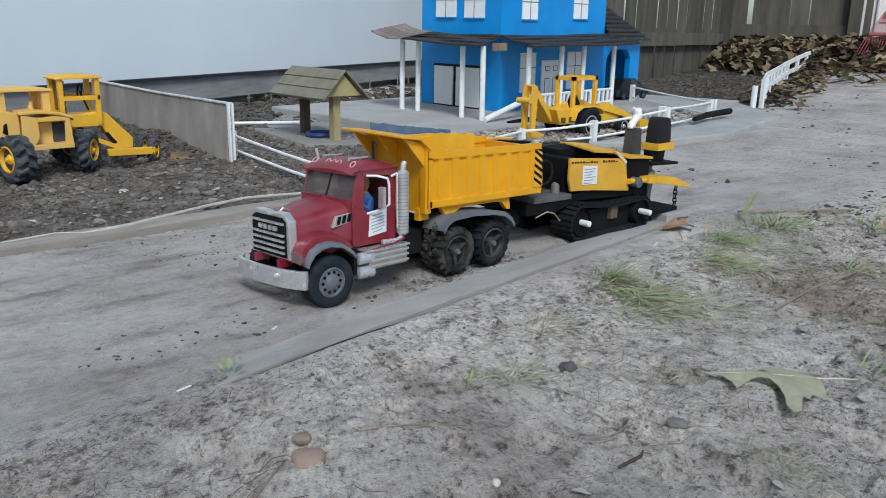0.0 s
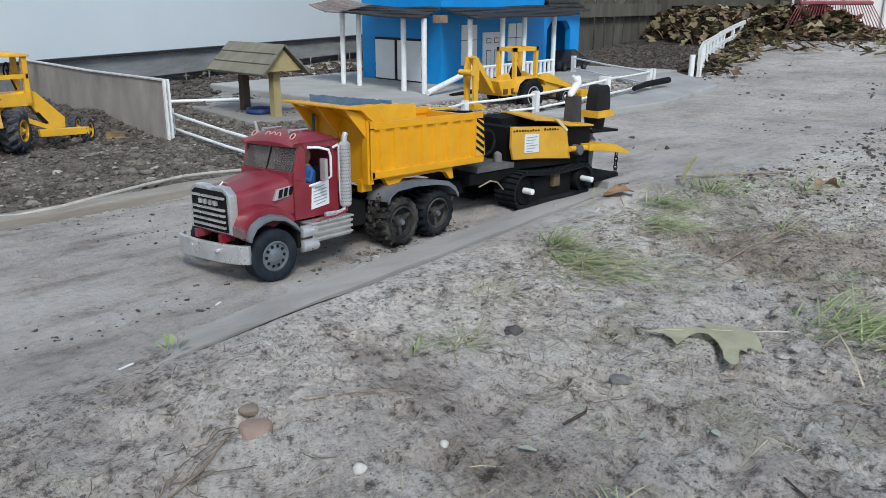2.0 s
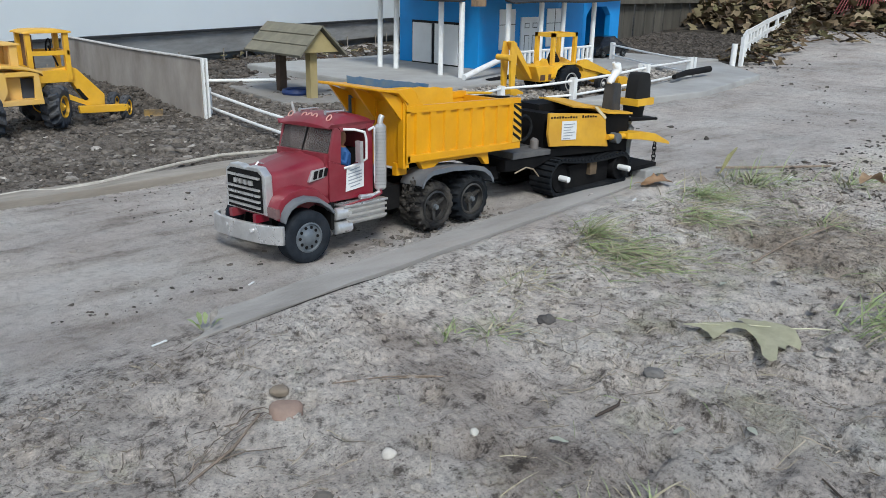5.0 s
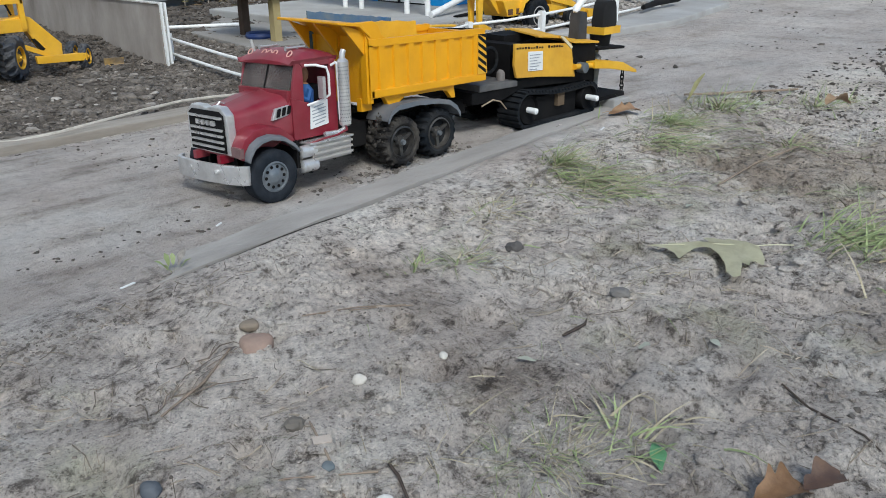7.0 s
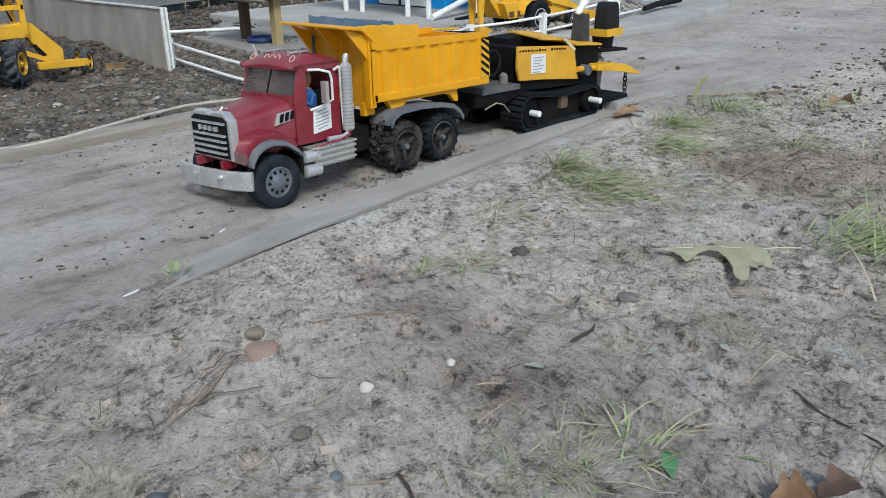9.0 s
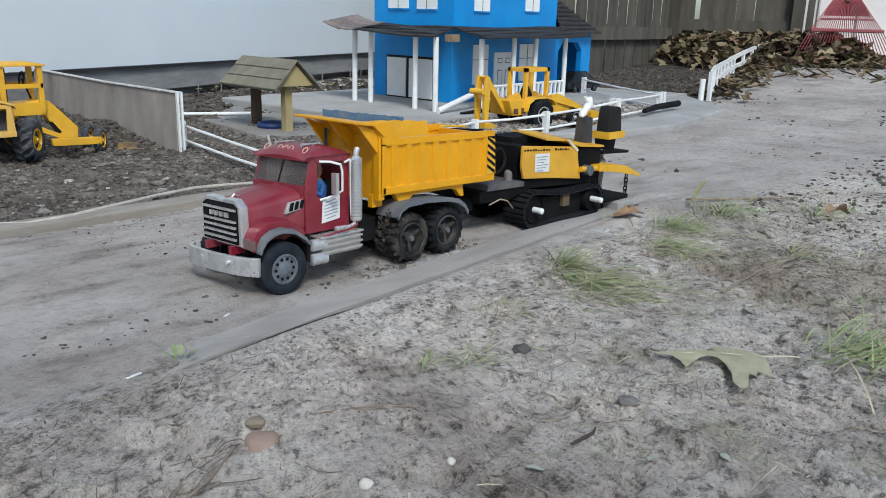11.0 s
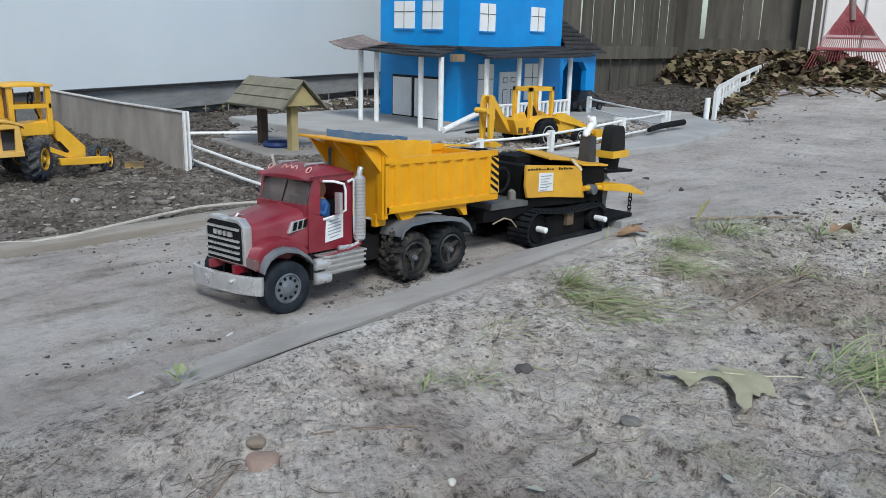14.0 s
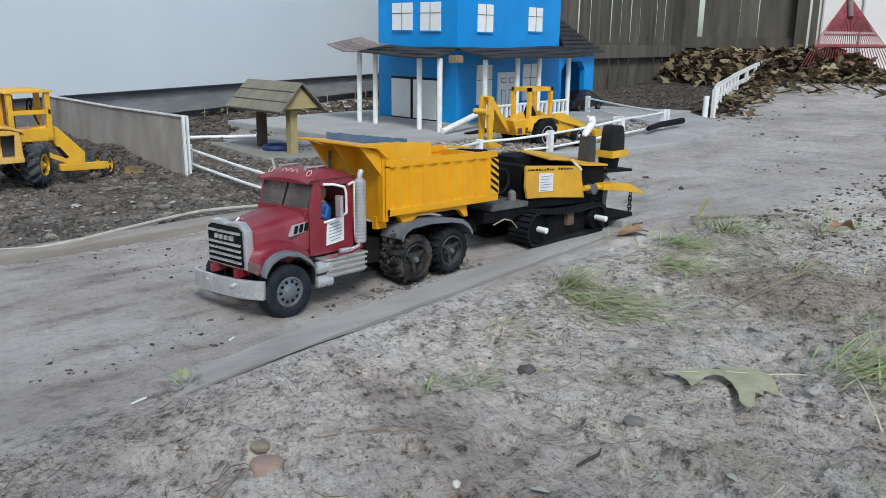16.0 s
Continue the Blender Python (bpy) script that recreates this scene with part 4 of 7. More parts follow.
    ex = part("exhaust_pipe", bm, CHROME, T, "chrome exhaust stack with pierced heat shield", smooth=True)
    for k in range(16):
        for j in (-2, -1, 0, 1, 2):
            a = math.radians(232 + j * 22 + (11 if k % 2 else 0))
            bm = bmesh.new()
            d = Vector((math.cos(a), math.sin(a), 0))
            p0 = Vector((0.131, 0.008, 0.098 + k * 0.005))
            cyl(bm, p0 + d * 0.0075, p0 + d * 0.0091, 0.0009, n=5)
            part("shield_hole", bm, RIM_GREY, ex)
    bm = bmesh.new()
    tube(bm, [(0.117, 0.016, 0.176), (0.121, 0.010, 0.180), (0.123, 0.010, 0.176), (0.124, 0.010, 0.10)], 0.002, 8)
    part("grab_rail", bm, WHITE_PLASTIC, T, smooth=True)
    # tanks and step
    bm = bmesh.new()
    box(bm, 0.066, 0.134, 0.002, 0.036, 0.046, 0.071)
    for z in (0.050, 0.058, 0.066):
        box(bm, 0.066, 0.134, -0.003, 0.003, z, z + 0.003)
    part("fuel_tank", bm, SILVER, T, bevel=0.0012)
    bm = bmesh.new()
    prism(bm, [(0.060, 0.072), (0.137, 0.072), (0.137, 0.075), (0.060, 0.075)], "y", -0.002, 0.038)
    part("step_plate", bm, CHROME, T, bevel=0.0008)
    for z, y in ((0.064, 0.006), (0.044, 0.004)):
        bm = bmesh.new()
        tube(bm, [(0.046, y, z), (0.048, y, z), (0.072, y, z), (0.074, y, z)], [0.006, 0.0088, 0.0088, 0.006], 18)
        part("air_tank", bm, CHROME, T, smooth=True)
    bm = bmesh.new()
    tube(bm, [(0.062, 0.004, 0.073), (0.080, -0.003, 0.078), (0.105, -0.004, 0.079), (0.125, -0.002, 0.083), (0.13, 0.006, 0.088)], 0.0016, 6)
    part("red_hose", bm, RED, T)
    # dump box
    YN, YF = 0.014, 0.152
    db = bmesh.new()
    prism(db, [(0.187, 0.107), (0.446, 0.107), (0.446, 0.119), (0.187, 0.119)], "y", YN, YF)
    box_o = part("dump_box", db, DUMP_YELLOW, T, "orange-yellow dump box with ribbed sides and flared front", bevel=0.0015)

    def bp(name, bm, bevel=0.0012, m=DUMP_YELLOW, lab=""):
        return part(name, bm, m, box_o, lab, bevel=bevel)
    for y0, y1 in ((YN + 0.004, YN + 0.008), (YF - 0.008, YF - 0.004)):
        bm = bmesh.new()
        box(bm, 0.19, 0.438, y0, y1, 0.117, 0.186)
        bp("side_panel", bm, 0.0)
    for y0, y1 in ((YN, YN + 0.010), (YF - 0.010, YF)):
        bm = bmesh.new()
        box(bm, 0.186, 0.442, y0, y1, 0.181, 0.1915)
        bp("top_rail", bm)
        s = -1 if y0 < 0.08 else 1
        ya, yb = (YN + 0.0005, YN + 0.006) if s < 0 else (YF - 0.006, YF - 0.0005)
        for k in range(8):
            x = 0.2115 + k * 0.0300
            bm = bmesh.new()
            prism(bm, [(x - 0.0055, ya if s < 0 else yb), (x + 0.0055, ya if s < 0 else yb), (x + 0.008, yb if s < 0 else ya), (x - 0.008, yb if s < 0 else ya)], "z", 0.118, 0.182)
            bp("rib", bm, 0.0)
        bm = bmesh.new()
        box(bm, 0.186, 0.193, y0, y1, 0.107, 0.183)
        bp("corner_post", bm)
        bm = bmesh.new()
        prism(bm, [(0.187, 0.190), (0.168, 0.222), (0.196, 0.2235), (0.207, 0.214), (0.212, 0.199), (0.222, 0.1905)], "y", y0 + 0.001, y1 - 0.003)
        bp("side_wing", bm)
    bm = bmesh.new()
    box(bm, 0.186, 0.192, YN + 0.002, YF - 0.002, 0.100, 0.200)
    bp("front_panel", bm)
    bm = bmesh.new()
    prism(bm, [(0.190, 0.197), (0.186, 0.197), (0.168, 0.2165), (0.130, 0.2235), (0.130, 0.2275), (0.171, 0.2225)], "y", YN - 0.002, YF + 0.002)
    bp("cab_shield", bm)
    for y in (YN + 0.006, C, YF - 0.012):
        bm = bmesh.new()
        prism(bm, [(0.186, 0.165), (0.186, 0.205), (0.142, 0.222)], "y", y, y + 0.005)
        bp("shield_gusset", bm, 0.0006)
        bm = bmesh.new()
        box(bm, 0.1815, 0.186, y - 0.003, y + 0.009, 0.100, 0.198)
        bp("front_rib", bm, 0.0008)
    bm = bmesh.new()
    box(bm, 0.180, 0.200, 0.030, 0.040, 0.088, 0.107)
    bp("box_hinge", bm)
    # ragged far upper side, seen over the near rail
    bm = bmesh.new()
    top = [(0.235, 0.2095), (0.29, 0.2085), (0.305, 0.2065), (0.318, 0.2075), (0.336, 0.2045), (0.352, 0.2050), (0.372, 0.2015), (0.392, 0.2015), (0.398, 0.122), (0.200, 0.122), (0.205, 0.2105)]
    prism(bm, top, "y", 0.126, 0.132)
    bp("worn_side_extension", bm, 0.0, TOY_YELLOW, "rough yellow side extension")
    # striped plate at the tail
    bm = bmesh.new()
    prism(bm, [(0.423, 0.119), (0.446, 0.119), (0.442, 0.183), (0.423, 0.183)], "y", YN - 0.0015, YN + 0.004)
    pl = bp("hazard_plate", bm, 0.0, TOY_YELLOW, "black and yellow diagonally striped plate")
    for k in range(6):
        z = 0.119 + k * 0.0115
        bm = bmesh.new()
        hi = [min(0.183, z + 0.006), min(0.183, z + 0.0115 + 0.001)]
        prism(bm, [(0.4235, min(hi[1], 0.183)), (0.4235, min(z + 0.0175, 0.183)), (0.4435, min(z + 0.006, 0.183)), (0.4435, max(0.1195, z))], "y", YN - 0.0022, YN - 0.001)
        part("stripe", bm, BLACK, pl)
    bm = bmesh.new()
    box(bm, 0.438, 0.445, YN + 0.006, YF - 0.006, 0.118, 0.185)
    bp("tailgate", bm)
    bm = bmesh.new()
    prism(bm, [(0.217, 0.107), (0.229, 0.091), (0.243, 0.090), (0.262, 0.101), (0.345, 0.101), (0.358, 0.098), (0.369, 0.086), (0.378, 0.086), (0.374, 0.107)], "y", 0.022, 0.032)
    bp("skirt_frame", bm)
    # mudguards over the twin axles
    for y0, y1 in ((-0.002, 0.048), (0.116, 0.166)):
        line = [(0.188, 0.083), (0.196, 0.094), (0.212, 0.101), (0.26, 0.1035), (0.315, 0.101), (0.345, 0.096), (0.364, 0.086), (0.374, 0.074)]
        bm = bmesh.new()
        loft(bm, [[(x, y0, z), (x, y1, z), (x, y1, z - 0.003), (x, y0, z - 0.003)] for x, z in line])
        g = part("mudguard", bm, GREY_PLASTIC, T, "dusty blue-grey plastic mudguard", smooth=True)
        bm = bmesh.new()
        yl = y0 - 0.001 if y0 < 0.05 else y1 + 0.001
        loft(bm, [[(x, yl - 0.0015, z + 0.0015), (x, yl + 0.0015, z + 0.0015), (x, yl + 0.0015, z - 0.006), (x, yl - 0.0015, z - 0.006)] for x, z in line])
        part("mudguard_lip", bm, GREY_PLASTIC, g)
    # wheels
    wheel(T, "front_wheel", 0.003, 0.0, 0.0425, 0.0365, 0.030, RUBBER_FRONT, RIM_GREY, lugs=0, rim_r=0.0205, holes=10, hub=CHROME)
    wheel(T, "front_wheel", 0.003, 0.134, 0.0425, 0.0365, 0.030, RUBBER_FRONT, RIM_DARK, rim_r=0.0205)
    for cx, y0 in ((0.237, 0.002), (0.316, 0.002), (0.237, 0.112), (0.316, 0.112)):
        wheel(T, "rear_wheel", cx, y0, 0.0442, 0.0375, 0.050, RUBBER_MUD if cx < 0.3 else RUBBER, RIM_DARK, spokes=3, lugs=18, lug_h=0.0036, rim_r=0.0245, hub=RIM_GREY)
    rnd = random.Random(5)
    bm = bmesh.new()
    for k in range(70):
        a = math.radians(rnd.uniform(100, 250))
        rr = 0.0375 + rnd.uniform(-0.001, 0.0012)
        p = Vector((0.237 + rr * math.cos(a), rnd.uniform(0.004, 0.05), 0.0442 + rr * math.sin(a)))
        s = rnd.uniform(0.001, 0.0026)
        bmesh.ops.create_icosphere(bm, subdivisions=1, radius=s, matrix=Matrix.Translation(p) @ Matrix.Diagonal((1, rnd.uniform(0.6, 1.3), rnd.uniform(0.6, 1.3), 1)))
    for k in range(22):
        p = Vector((rnd.uniform(0.185, 0.205), rnd.uniform(0.0, 0.03), rnd.uniform(0.045, 0.095)))
        bmesh.ops.create_icosphere(bm, subdivisions=1, radius=rnd.uniform(0.0015, 0.0035), matrix=Matrix.Translation(p) @ Matrix.Diagonal((1, 0.7, 1.2, 1)))
    tagged(part("caked_mud", bm, DRY_MUD, T, "grey dried mud caked on the tyre"), kind="stuff")

    # the body leans on its springs: near side up, most at the front
    def lean(x, y):
        return (0.010 - 0.007 * min(1.0, max(0.0, (x - 0.19) / 0.25))) * (1 - y / 0.165)

    def settle(ob, kind):
        for v in ob.data.vertices:
            x, y, z = v.co
            up = lean(x, y)
            if kind == "grille":
                v.co.z = z + up + 0.006 * (1 - (z - 0.06) / 0.07)
            elif kind == "hood":
                rear = min(1.0, max(0.0, (x + 0.037) / 0.09))
                v.co.z = z + up - (0.004 + 0.012 * rear) * min(1.0, max(0.0, (z - 0.085) / 0.045))
            elif kind == "side_vent":
                v.co.x, v.co.z = x + 0.0075, 0.107 + (z - 0.107) * 0.85 + 0.5 * up
            elif kind == "front_fender":
                v.co.x, v.co.z = (x * 0.76 if x < 0 else x), 0.072 + (z - 0.070) * 0.75
            elif kind == "cab":
                v.co.z = z + up - 0.0115
            elif kind == "dump_box":
                v.co.z = z + up * min(1.0, max(0.0, (0.235 - z) / 0.045))
                v.co.x = x - 0.008 * min(1.0, max(0.0, (x - 0.19) / 0.25))
            elif kind == "low":
                v.co.z = z + up - 0.008
                if x > 0.18:
                    v.co.x = 0.203 + (x - 0.188) * 0.825
            else:
                v.co.z = z + up

    KINDS = {"grille": "grille", "hood": "hood", "front_fender": "front_fender", "cab": "cab", "cab_roof": "cab", "mirror_bracket": "cab", "exhaust_pipe": "cab", "grab_rail": "cab", "dump_box": "dump_box", "fuel_tank": "low", "step_plate": "low", "air_tank": "low", "red_hose": "low", "mudguard": "low", "bumper": "bumper"}
    for ob in T.children:
        kind = KINDS.get(ob.name.split(".")[0])
        if kind:
            settle(ob, kind)
            for sub in ob.children:
                settle(sub, "side_vent" if sub.name.startswith("side_vent") else kind)
                for leafpart in sub.children:
                    settle(leafpart, "side_vent" if sub.name.startswith("side_vent") else kind)
    return T


dump_truck()
# blue liner in the box
bm = bmesh.new()
rnd = random.Random(8)
rows_ = []
for i in range(22):
    s = i / 21
    x = 0.176 + 0.168 * s
    zt = 0.2330 - 0.024 * s + rnd.uniform(-0.001, 0.001)
    rows_.append([(x, 0.137, 0.120), (x, 0.141, zt), (x, 0.1435, zt + rnd.uniform(-0.001, 0.0012)), (x, 0.1435, 0.120)])
loft(bm, rows_)
tagged(part("box_liner", bm, BLUE_WORN), "worn blue liner board inside the dump box", "liner")
# driver figure
bm = bmesh.new()
loft(bm, [[(0.088 + rx * math.cos(a), 0.042 + ry * math.sin(a), z) for a in [2 * math.pi * k / 12 for k in range(12)]] for rx, ry, z in ((0.010, 0.016, 0.089), (0.010, 0.017, 0.12), (0.009, 0.019, 0.142), (0.005, 0.010, 0.150), (0.004, 0.004, 0.152), (0.0075, 0.0075, 0.158), (0.008, 0.008, 0.165), (0.005, 0.005, 0.172))])
tube(bm, [(0.088, 0.028, 0.142), (0.080, 0.025, 0.130), (0.068, 0.027, 0.137)], [0.005, 0.0048, 0.0038], 8)
me = finish("toy_driver", bm, [DOLL_BLUE, DOLL_SKIN], smooth=True)
for f in me.polygons:
    f.material_index = 1 if f.center.z > 0.1505 else 0
tagged(new("toy_driver", me), "small toy driver figure in blue clothes inside the cab", "toy figure")

# ---------------------------------------------------------------- toy asphalt paver
def paver():
    T = thing("toy_paver", "home-made black and yellow toy asphalt paver on rubber tracks", "toy paver", (0.66, 0.1, 0))

    def track(y0, y1):
        cxa, cxb, za, zb, ra, rb = 0.556, 0.742, 0.0395, 0.0345, 0.0325, 0.0275
        line = []
        for k in range(9):
            a = math.radians(270 - 20 - k * 20)
            line.append((cxa + ra * math.cos(a), za + ra * math.sin(a)))
        n = 20
        top0, top1 = (cxa + ra * math.cos(math.radians(88)), za + ra), (cxb, zb + rb)
        for k in range(1, n):
            s = k / n
            line.append((top0[0] + (top1[0] - top0[0]) * s, top0[1] + (top1[1] - top0[1]) * s - 0.006 * math.sin(math.pi * s)))
        for k in range(9):
            a = math.radians(90 - k * 22)
            line.append((cxb + rb * math.cos(a), zb + rb * math.sin(a)))
        for k in range(1, n + 1):
            s = k / (n + 1)
            line.append((cxb - 0.004 + (cxa - cxb) * s, 0.0078))
        bm = bmesh.new()
        m = len(line)
        rings = []
        for i, (x, z) in enumerate(line):
            px, pz = line[i - 1]
            nx, nz = line[(i + 1) % m]
            d = Vector((nx - px, 0, nz - pz)).normalized()
            o = Vector((d.z, 0, -d.x)) * 0.004
            rings.append([(x, y0, z), (x, y1, z), (x + o.x, y1, z + o.z), (x + o.x, y0, z + o.z)])
        rings.append(rings[0])
        loft(bm, rings, caps=False)
        tr = part("track", bm, RUBBER, T, "black rubber crawler track with raised bars")
        pts = [Vector((x, 0, z)) for x, z in line] + [Vector((line[0][0], 0, line[0][1]))]
        total = sum((b - a).length for a, b in zip(pts, pts[1:]))
        bm = bmesh.new()
        box(bm, -0.0032, 0.0032, y0 - 0.001, y1 + 0.001, -0.0005, 0.0034)
        me = finish("tread_bar", bm, RUBBER)
        count, walked, seg = 56, 0.0, 0
        for k in range(count):
            want = total * k / count
            while seg < len(pts) - 2 and walked + (pts[seg + 1] - pts[seg]).length < want:
                walked += (pts[seg + 1] - pts[seg]).length
                seg += 1
            d = (pts[seg + 1] - pts[seg]).normalized()
            p = pts[seg] + d * (want - walked)
            out = Vector((-d.z, 0, d.x))
            ob = new("tread_bar", me)
            ob.parent = tr
            ob.matrix_world = Matrix(((d.x, 0, out.x, p.x), (0, 1, 0, 0), (d.z, 0, out.z, p.z), (0, 0, 0, 1)))
        for cx, cz, r in ((cxa + 0.003, za - 0.001, 0.027), (cxb, zb, 0.025)):
            bm = bmesh.new()
            lathe_y(bm, [(r * 0.9, y1 - 0.004), (r, y0 + 0.006), (r * 0.93, y0 + 0.003), (r * 0.86, y0 + 0.008), (r * 0.3, y0 + 0.010), (0.001, y0 + 0.009)], cx, cz, 28)
            w = part("track_wheel", bm, BLACK, tr, smooth=True)
            if y0 < 0.05:
                bm = bmesh.new()
                out_y = y0 - (0.012 if cx < 0.65 else 0.017)
                tube(bm, [(cx + 0.002, y0 + 0.008, cz), (cx + 0.002, out_y, cz), (cx + 0.002, out_y - 0.001, cz)], [0.0055, 0.0055, 0.004], 12)
                part("white_hub", bm, WHITE_PLASTIC, w, "white plastic axle end", smooth=True)
        bm = bmesh.new()
        box(bm, 0.585, 0.715, y0 + 0.014, y1 - 0.012, 0.012, 0.055)
        part("track_frame", bm, BLACK, tr, bevel=0.002)
        bm = bmesh.new()
        box(bm, 0.648, 0.668, y0 + 0.006, y0 + 0.016, 0.032, 0.056)
        part("wood_block", bm, mat("brown_wood_block", (0.13, 0.09, 0.055), None, 0.85, scale=60), tr)
    track(0.014, 0.060)
    track(0.140, 0.186)
    P = lambda name, bm, m, lab="", bevel=0.0015, smooth=False: part(name, bm, m, T, lab, bevel=bevel, smooth=smooth)
    bm = bmesh.new()
    prism(bm, [(0.425, 0.066), (0.500, 0.062), (0.560, 0.076), (0.78, 0.062), (0.78, 0.100), (0.425, 0.086)], "y", 0.034, 0.166)
    P("body_frame", bm, BLACK)
    # hopper in front: grey floor, black side
    bm = bmesh.new()
    prism(bm, [(0.440, 0.086), (0.54, 0.083), (0.54, 0.093), (0.440, 0.098)], "y", 0.03, 0.17)
    P("hopper_floor", bm, SCREED_TAN)
    for y0, y1 in ((0.150, 0.156), ):
        bm = bmesh.new()
        prism(bm, [(0.440, 0.098), (0.545, 0.093), (0.560, 0.172), (0.446, 0.183)], "y", y0, y1)
        P("hopper_side", bm, BLACK)
    bm = bmesh.new()
    prism(bm, [(0.440, 0.185), (0.502, 0.180), (0.510, 0.183), (0.446, 0.188)], "y", 0.146, 0.16)
    P("hopper_lip", bm, TOY_YELLOW)
    bm = bmesh.new()
    box(bm, 0.535, 0.562, 0.045, 0.15, 0.093, 0.154)
    P("bulkhead", bm, BLACK)
    bm = bmesh.new()
    tube(bm, [(0.517, 0.05, 0.090), (0.517, 0.05, 0.108), (0.519, 0.05, 0.111)], [0.008, 0.0075, 0.005], 12)
    P("push_roller", bm, mat("dusty_grey_roller", (0.17, 0.155, 0.15), None, 0.8, scale=40), bevel=0, smooth=True)
    bm = bmesh.new()
    for k in range(14):
        a = 2 * math.pi * k / 14
        p0 = Vector((0.508, 0.07, 0.128))
        q0 = p0 + Vector((0.022 * math.cos(a), 0, 0.022 * math.sin(a)))
        q1 = p0 + Vector((0.022 * math.cos(a + 0.45), 0, 0.022 * math.sin(a + 0.45)))
        tube(bm, [q0, q1], 0.003, 6)
    P("auger", bm, RUBBER, bevel=0)
    # yellow side panel, hood lid and black rear box
    bm = bmesh.new()
    prism(bm, [(0.527, 0.158), (0.526, 0.120), (0.533, 0.098), (0.600, 0.092), (0.708, 0.078), (0.697, 0.115), (0.692, 0.142), (0.60, 0.151)], "y", 0.026, 0.032)
    pn = P("side_panel", bm, PAVER_YELLOW, "hand-painted yellow side panel with worn lower edge")
    bm = bmesh.new()
    prism(bm, [(0.562, 0.107), (0.604, 0.104), (0.603, 0.138), (0.561, 0.141)], "y", 0.0245, 0.0255)
    pp = part("notice", bm, PAPER, pn, "white paper notice with faint print")
    for k in range(6):
        bm = bmesh.new()
        z = 0.135 - k * 0.005
        prism(bm, [(0.566, z), (0.598 - 0.006 * (k % 3), z - 0.0012), (0.598 - 0.006 * (k % 3), z - 0.0024), (0.566, z - 0.0012)], "y", 0.0238, 0.0246)
        part("print_line", bm, PRINT, pp)
    rnd = random.Random(3)
    for k in range(16):
        x = 0.530 + k * 0.0078 + (0.012 if k > 9 else 0)
        z = 0.1555 - (x - 0.527) * 0.075
        bm = bmesh.new()
        h = rnd.uniform(0.0022, 0.0046)
        prism(bm, [(x, z - 0.007), (x + 0.0045, z - 0.0072), (x + 0.0045, z - 0.0072 + h), (x, z - 0.007 + h)], "y", 0.0252, 0.0262)
        part("letter_bar", bm, BLACK, pn)
    bm = bmesh.new()
    loft(bm, [[(x, 0.030, z), (x, 0.10, z + 0.008), (x, 0.10, z + 0.004), (x, 0.030, z - 0.004)] for x, z in ((0.598, 0.165), (0.62, 0.163), (0.66, 0.158))])
    loft(bm, [[(x, 0.026, z), (x, 0.16, z + 0.004), (x, 0.16, z), (x, 0.026, z - 0.004)] for x, z in ((0.655, 0.159), (0.70, 0.145), (0.782, 0.137))])
    P("hood_lid", bm, PAVER_YELLOW, "bent yellow hood lid", bevel=0.0008)
    bm = bmesh.new()
    loft(bm, [[(0.655, 0.025, 0.158), (0.69, 0.0245, 0.132), (0.694, 0.0245, 0.136), (0.664, 0.025, 0.158)], [(0.655, 0.029, 0.158), (0.69, 0.028, 0.132), (0.694, 0.028, 0.136), (0.664, 0.029, 0.158)]])
    P("bent_edge", bm, mat("bare_bright_edge", (0.75, 0.65, 0.45), None, 0.5, scale=40), bevel=0)
    bm = bmesh.new()
    box(bm, 0.690, 0.782, 0.034, 0.166, 0.090, 0.136)
    P("rear_box", bm, BLACK)
    bm = bmesh.new()
    box(bm, 0.56, 0.65, 0.08, 0.13, 0.150, 0.164)
    P("engine_cover", bm, BLACK, bevel=0.004)
    # operator stations
    bm = bmesh.new()
    prism(bm, [(0.752, 0.138), (0.782, 0.136), (0.779, 0.190), (0.757, 0.193)], "y", 0.055, 0.080)
    P("console", bm, mat("dark_grey_console", (0.022, 0.024, 0.030), None, 0.6, scale=30, dust=0.2), bevel=0.003)
    bm = bmesh.new()
    tube(bm, [(0.756, 0.068, 0.190), (0.760, 0.068, 0.196), (0.768, 0.068, 0.203), (0.779, 0.068, 0.214), (0.776, 0.068, 0.223), (0.768, 0.068, 0.224), (0.764, 0.068, 0.230)], [0.005, 0.008, 0.0065, 0.010, 0.009, 0.004, 0.003], 10)
    P("white_knob", bm, WHITE_PLASTIC, "crumpled white plastic knob on the console", bevel=0, smooth=True)
    bm = bmesh.new()
    prism(bm, [(0.785, 0.118), (0.880, 0.112), (0.882, 0.117), (0.785, 0.124)], "y", 0.03, 0.11)
    P("seat_platform", bm, BLACK)
    bm = bmesh.new()
    tube(bm, [(0.838, 0.062, 0.118), (0.838, 0.062, 0.142), (0.838, 0.062, 0.144)], [0.019, 0.022, 0.018], 16)
    P("seat_pedestal", bm, BLACK, bevel=0, smooth=True)
    bm = bmesh.new()
    box(bm, 0.818, 0.876, 0.040, 0.082, 0.143, 0.157)
    P("seat_base", bm, TOY_YELLOW, bevel=0.004)
    bm = bmesh.new()
    loft(bm, [[(0.846 + hx * cx, 0.060 + 0.016 * cy, z) for cx, cy in ((-1, -0.8), (-0.8, -1), (0.8, -1), (1, -0.8), (1, 0.8), (0.8, 1), (-0.8, 1), (-1, 0.8))] for hx, z in ((0.025, 0.157), (0.025, 0.168), (0.022, 0.190), (0.017, 0.203), (0.011, 0.207))])
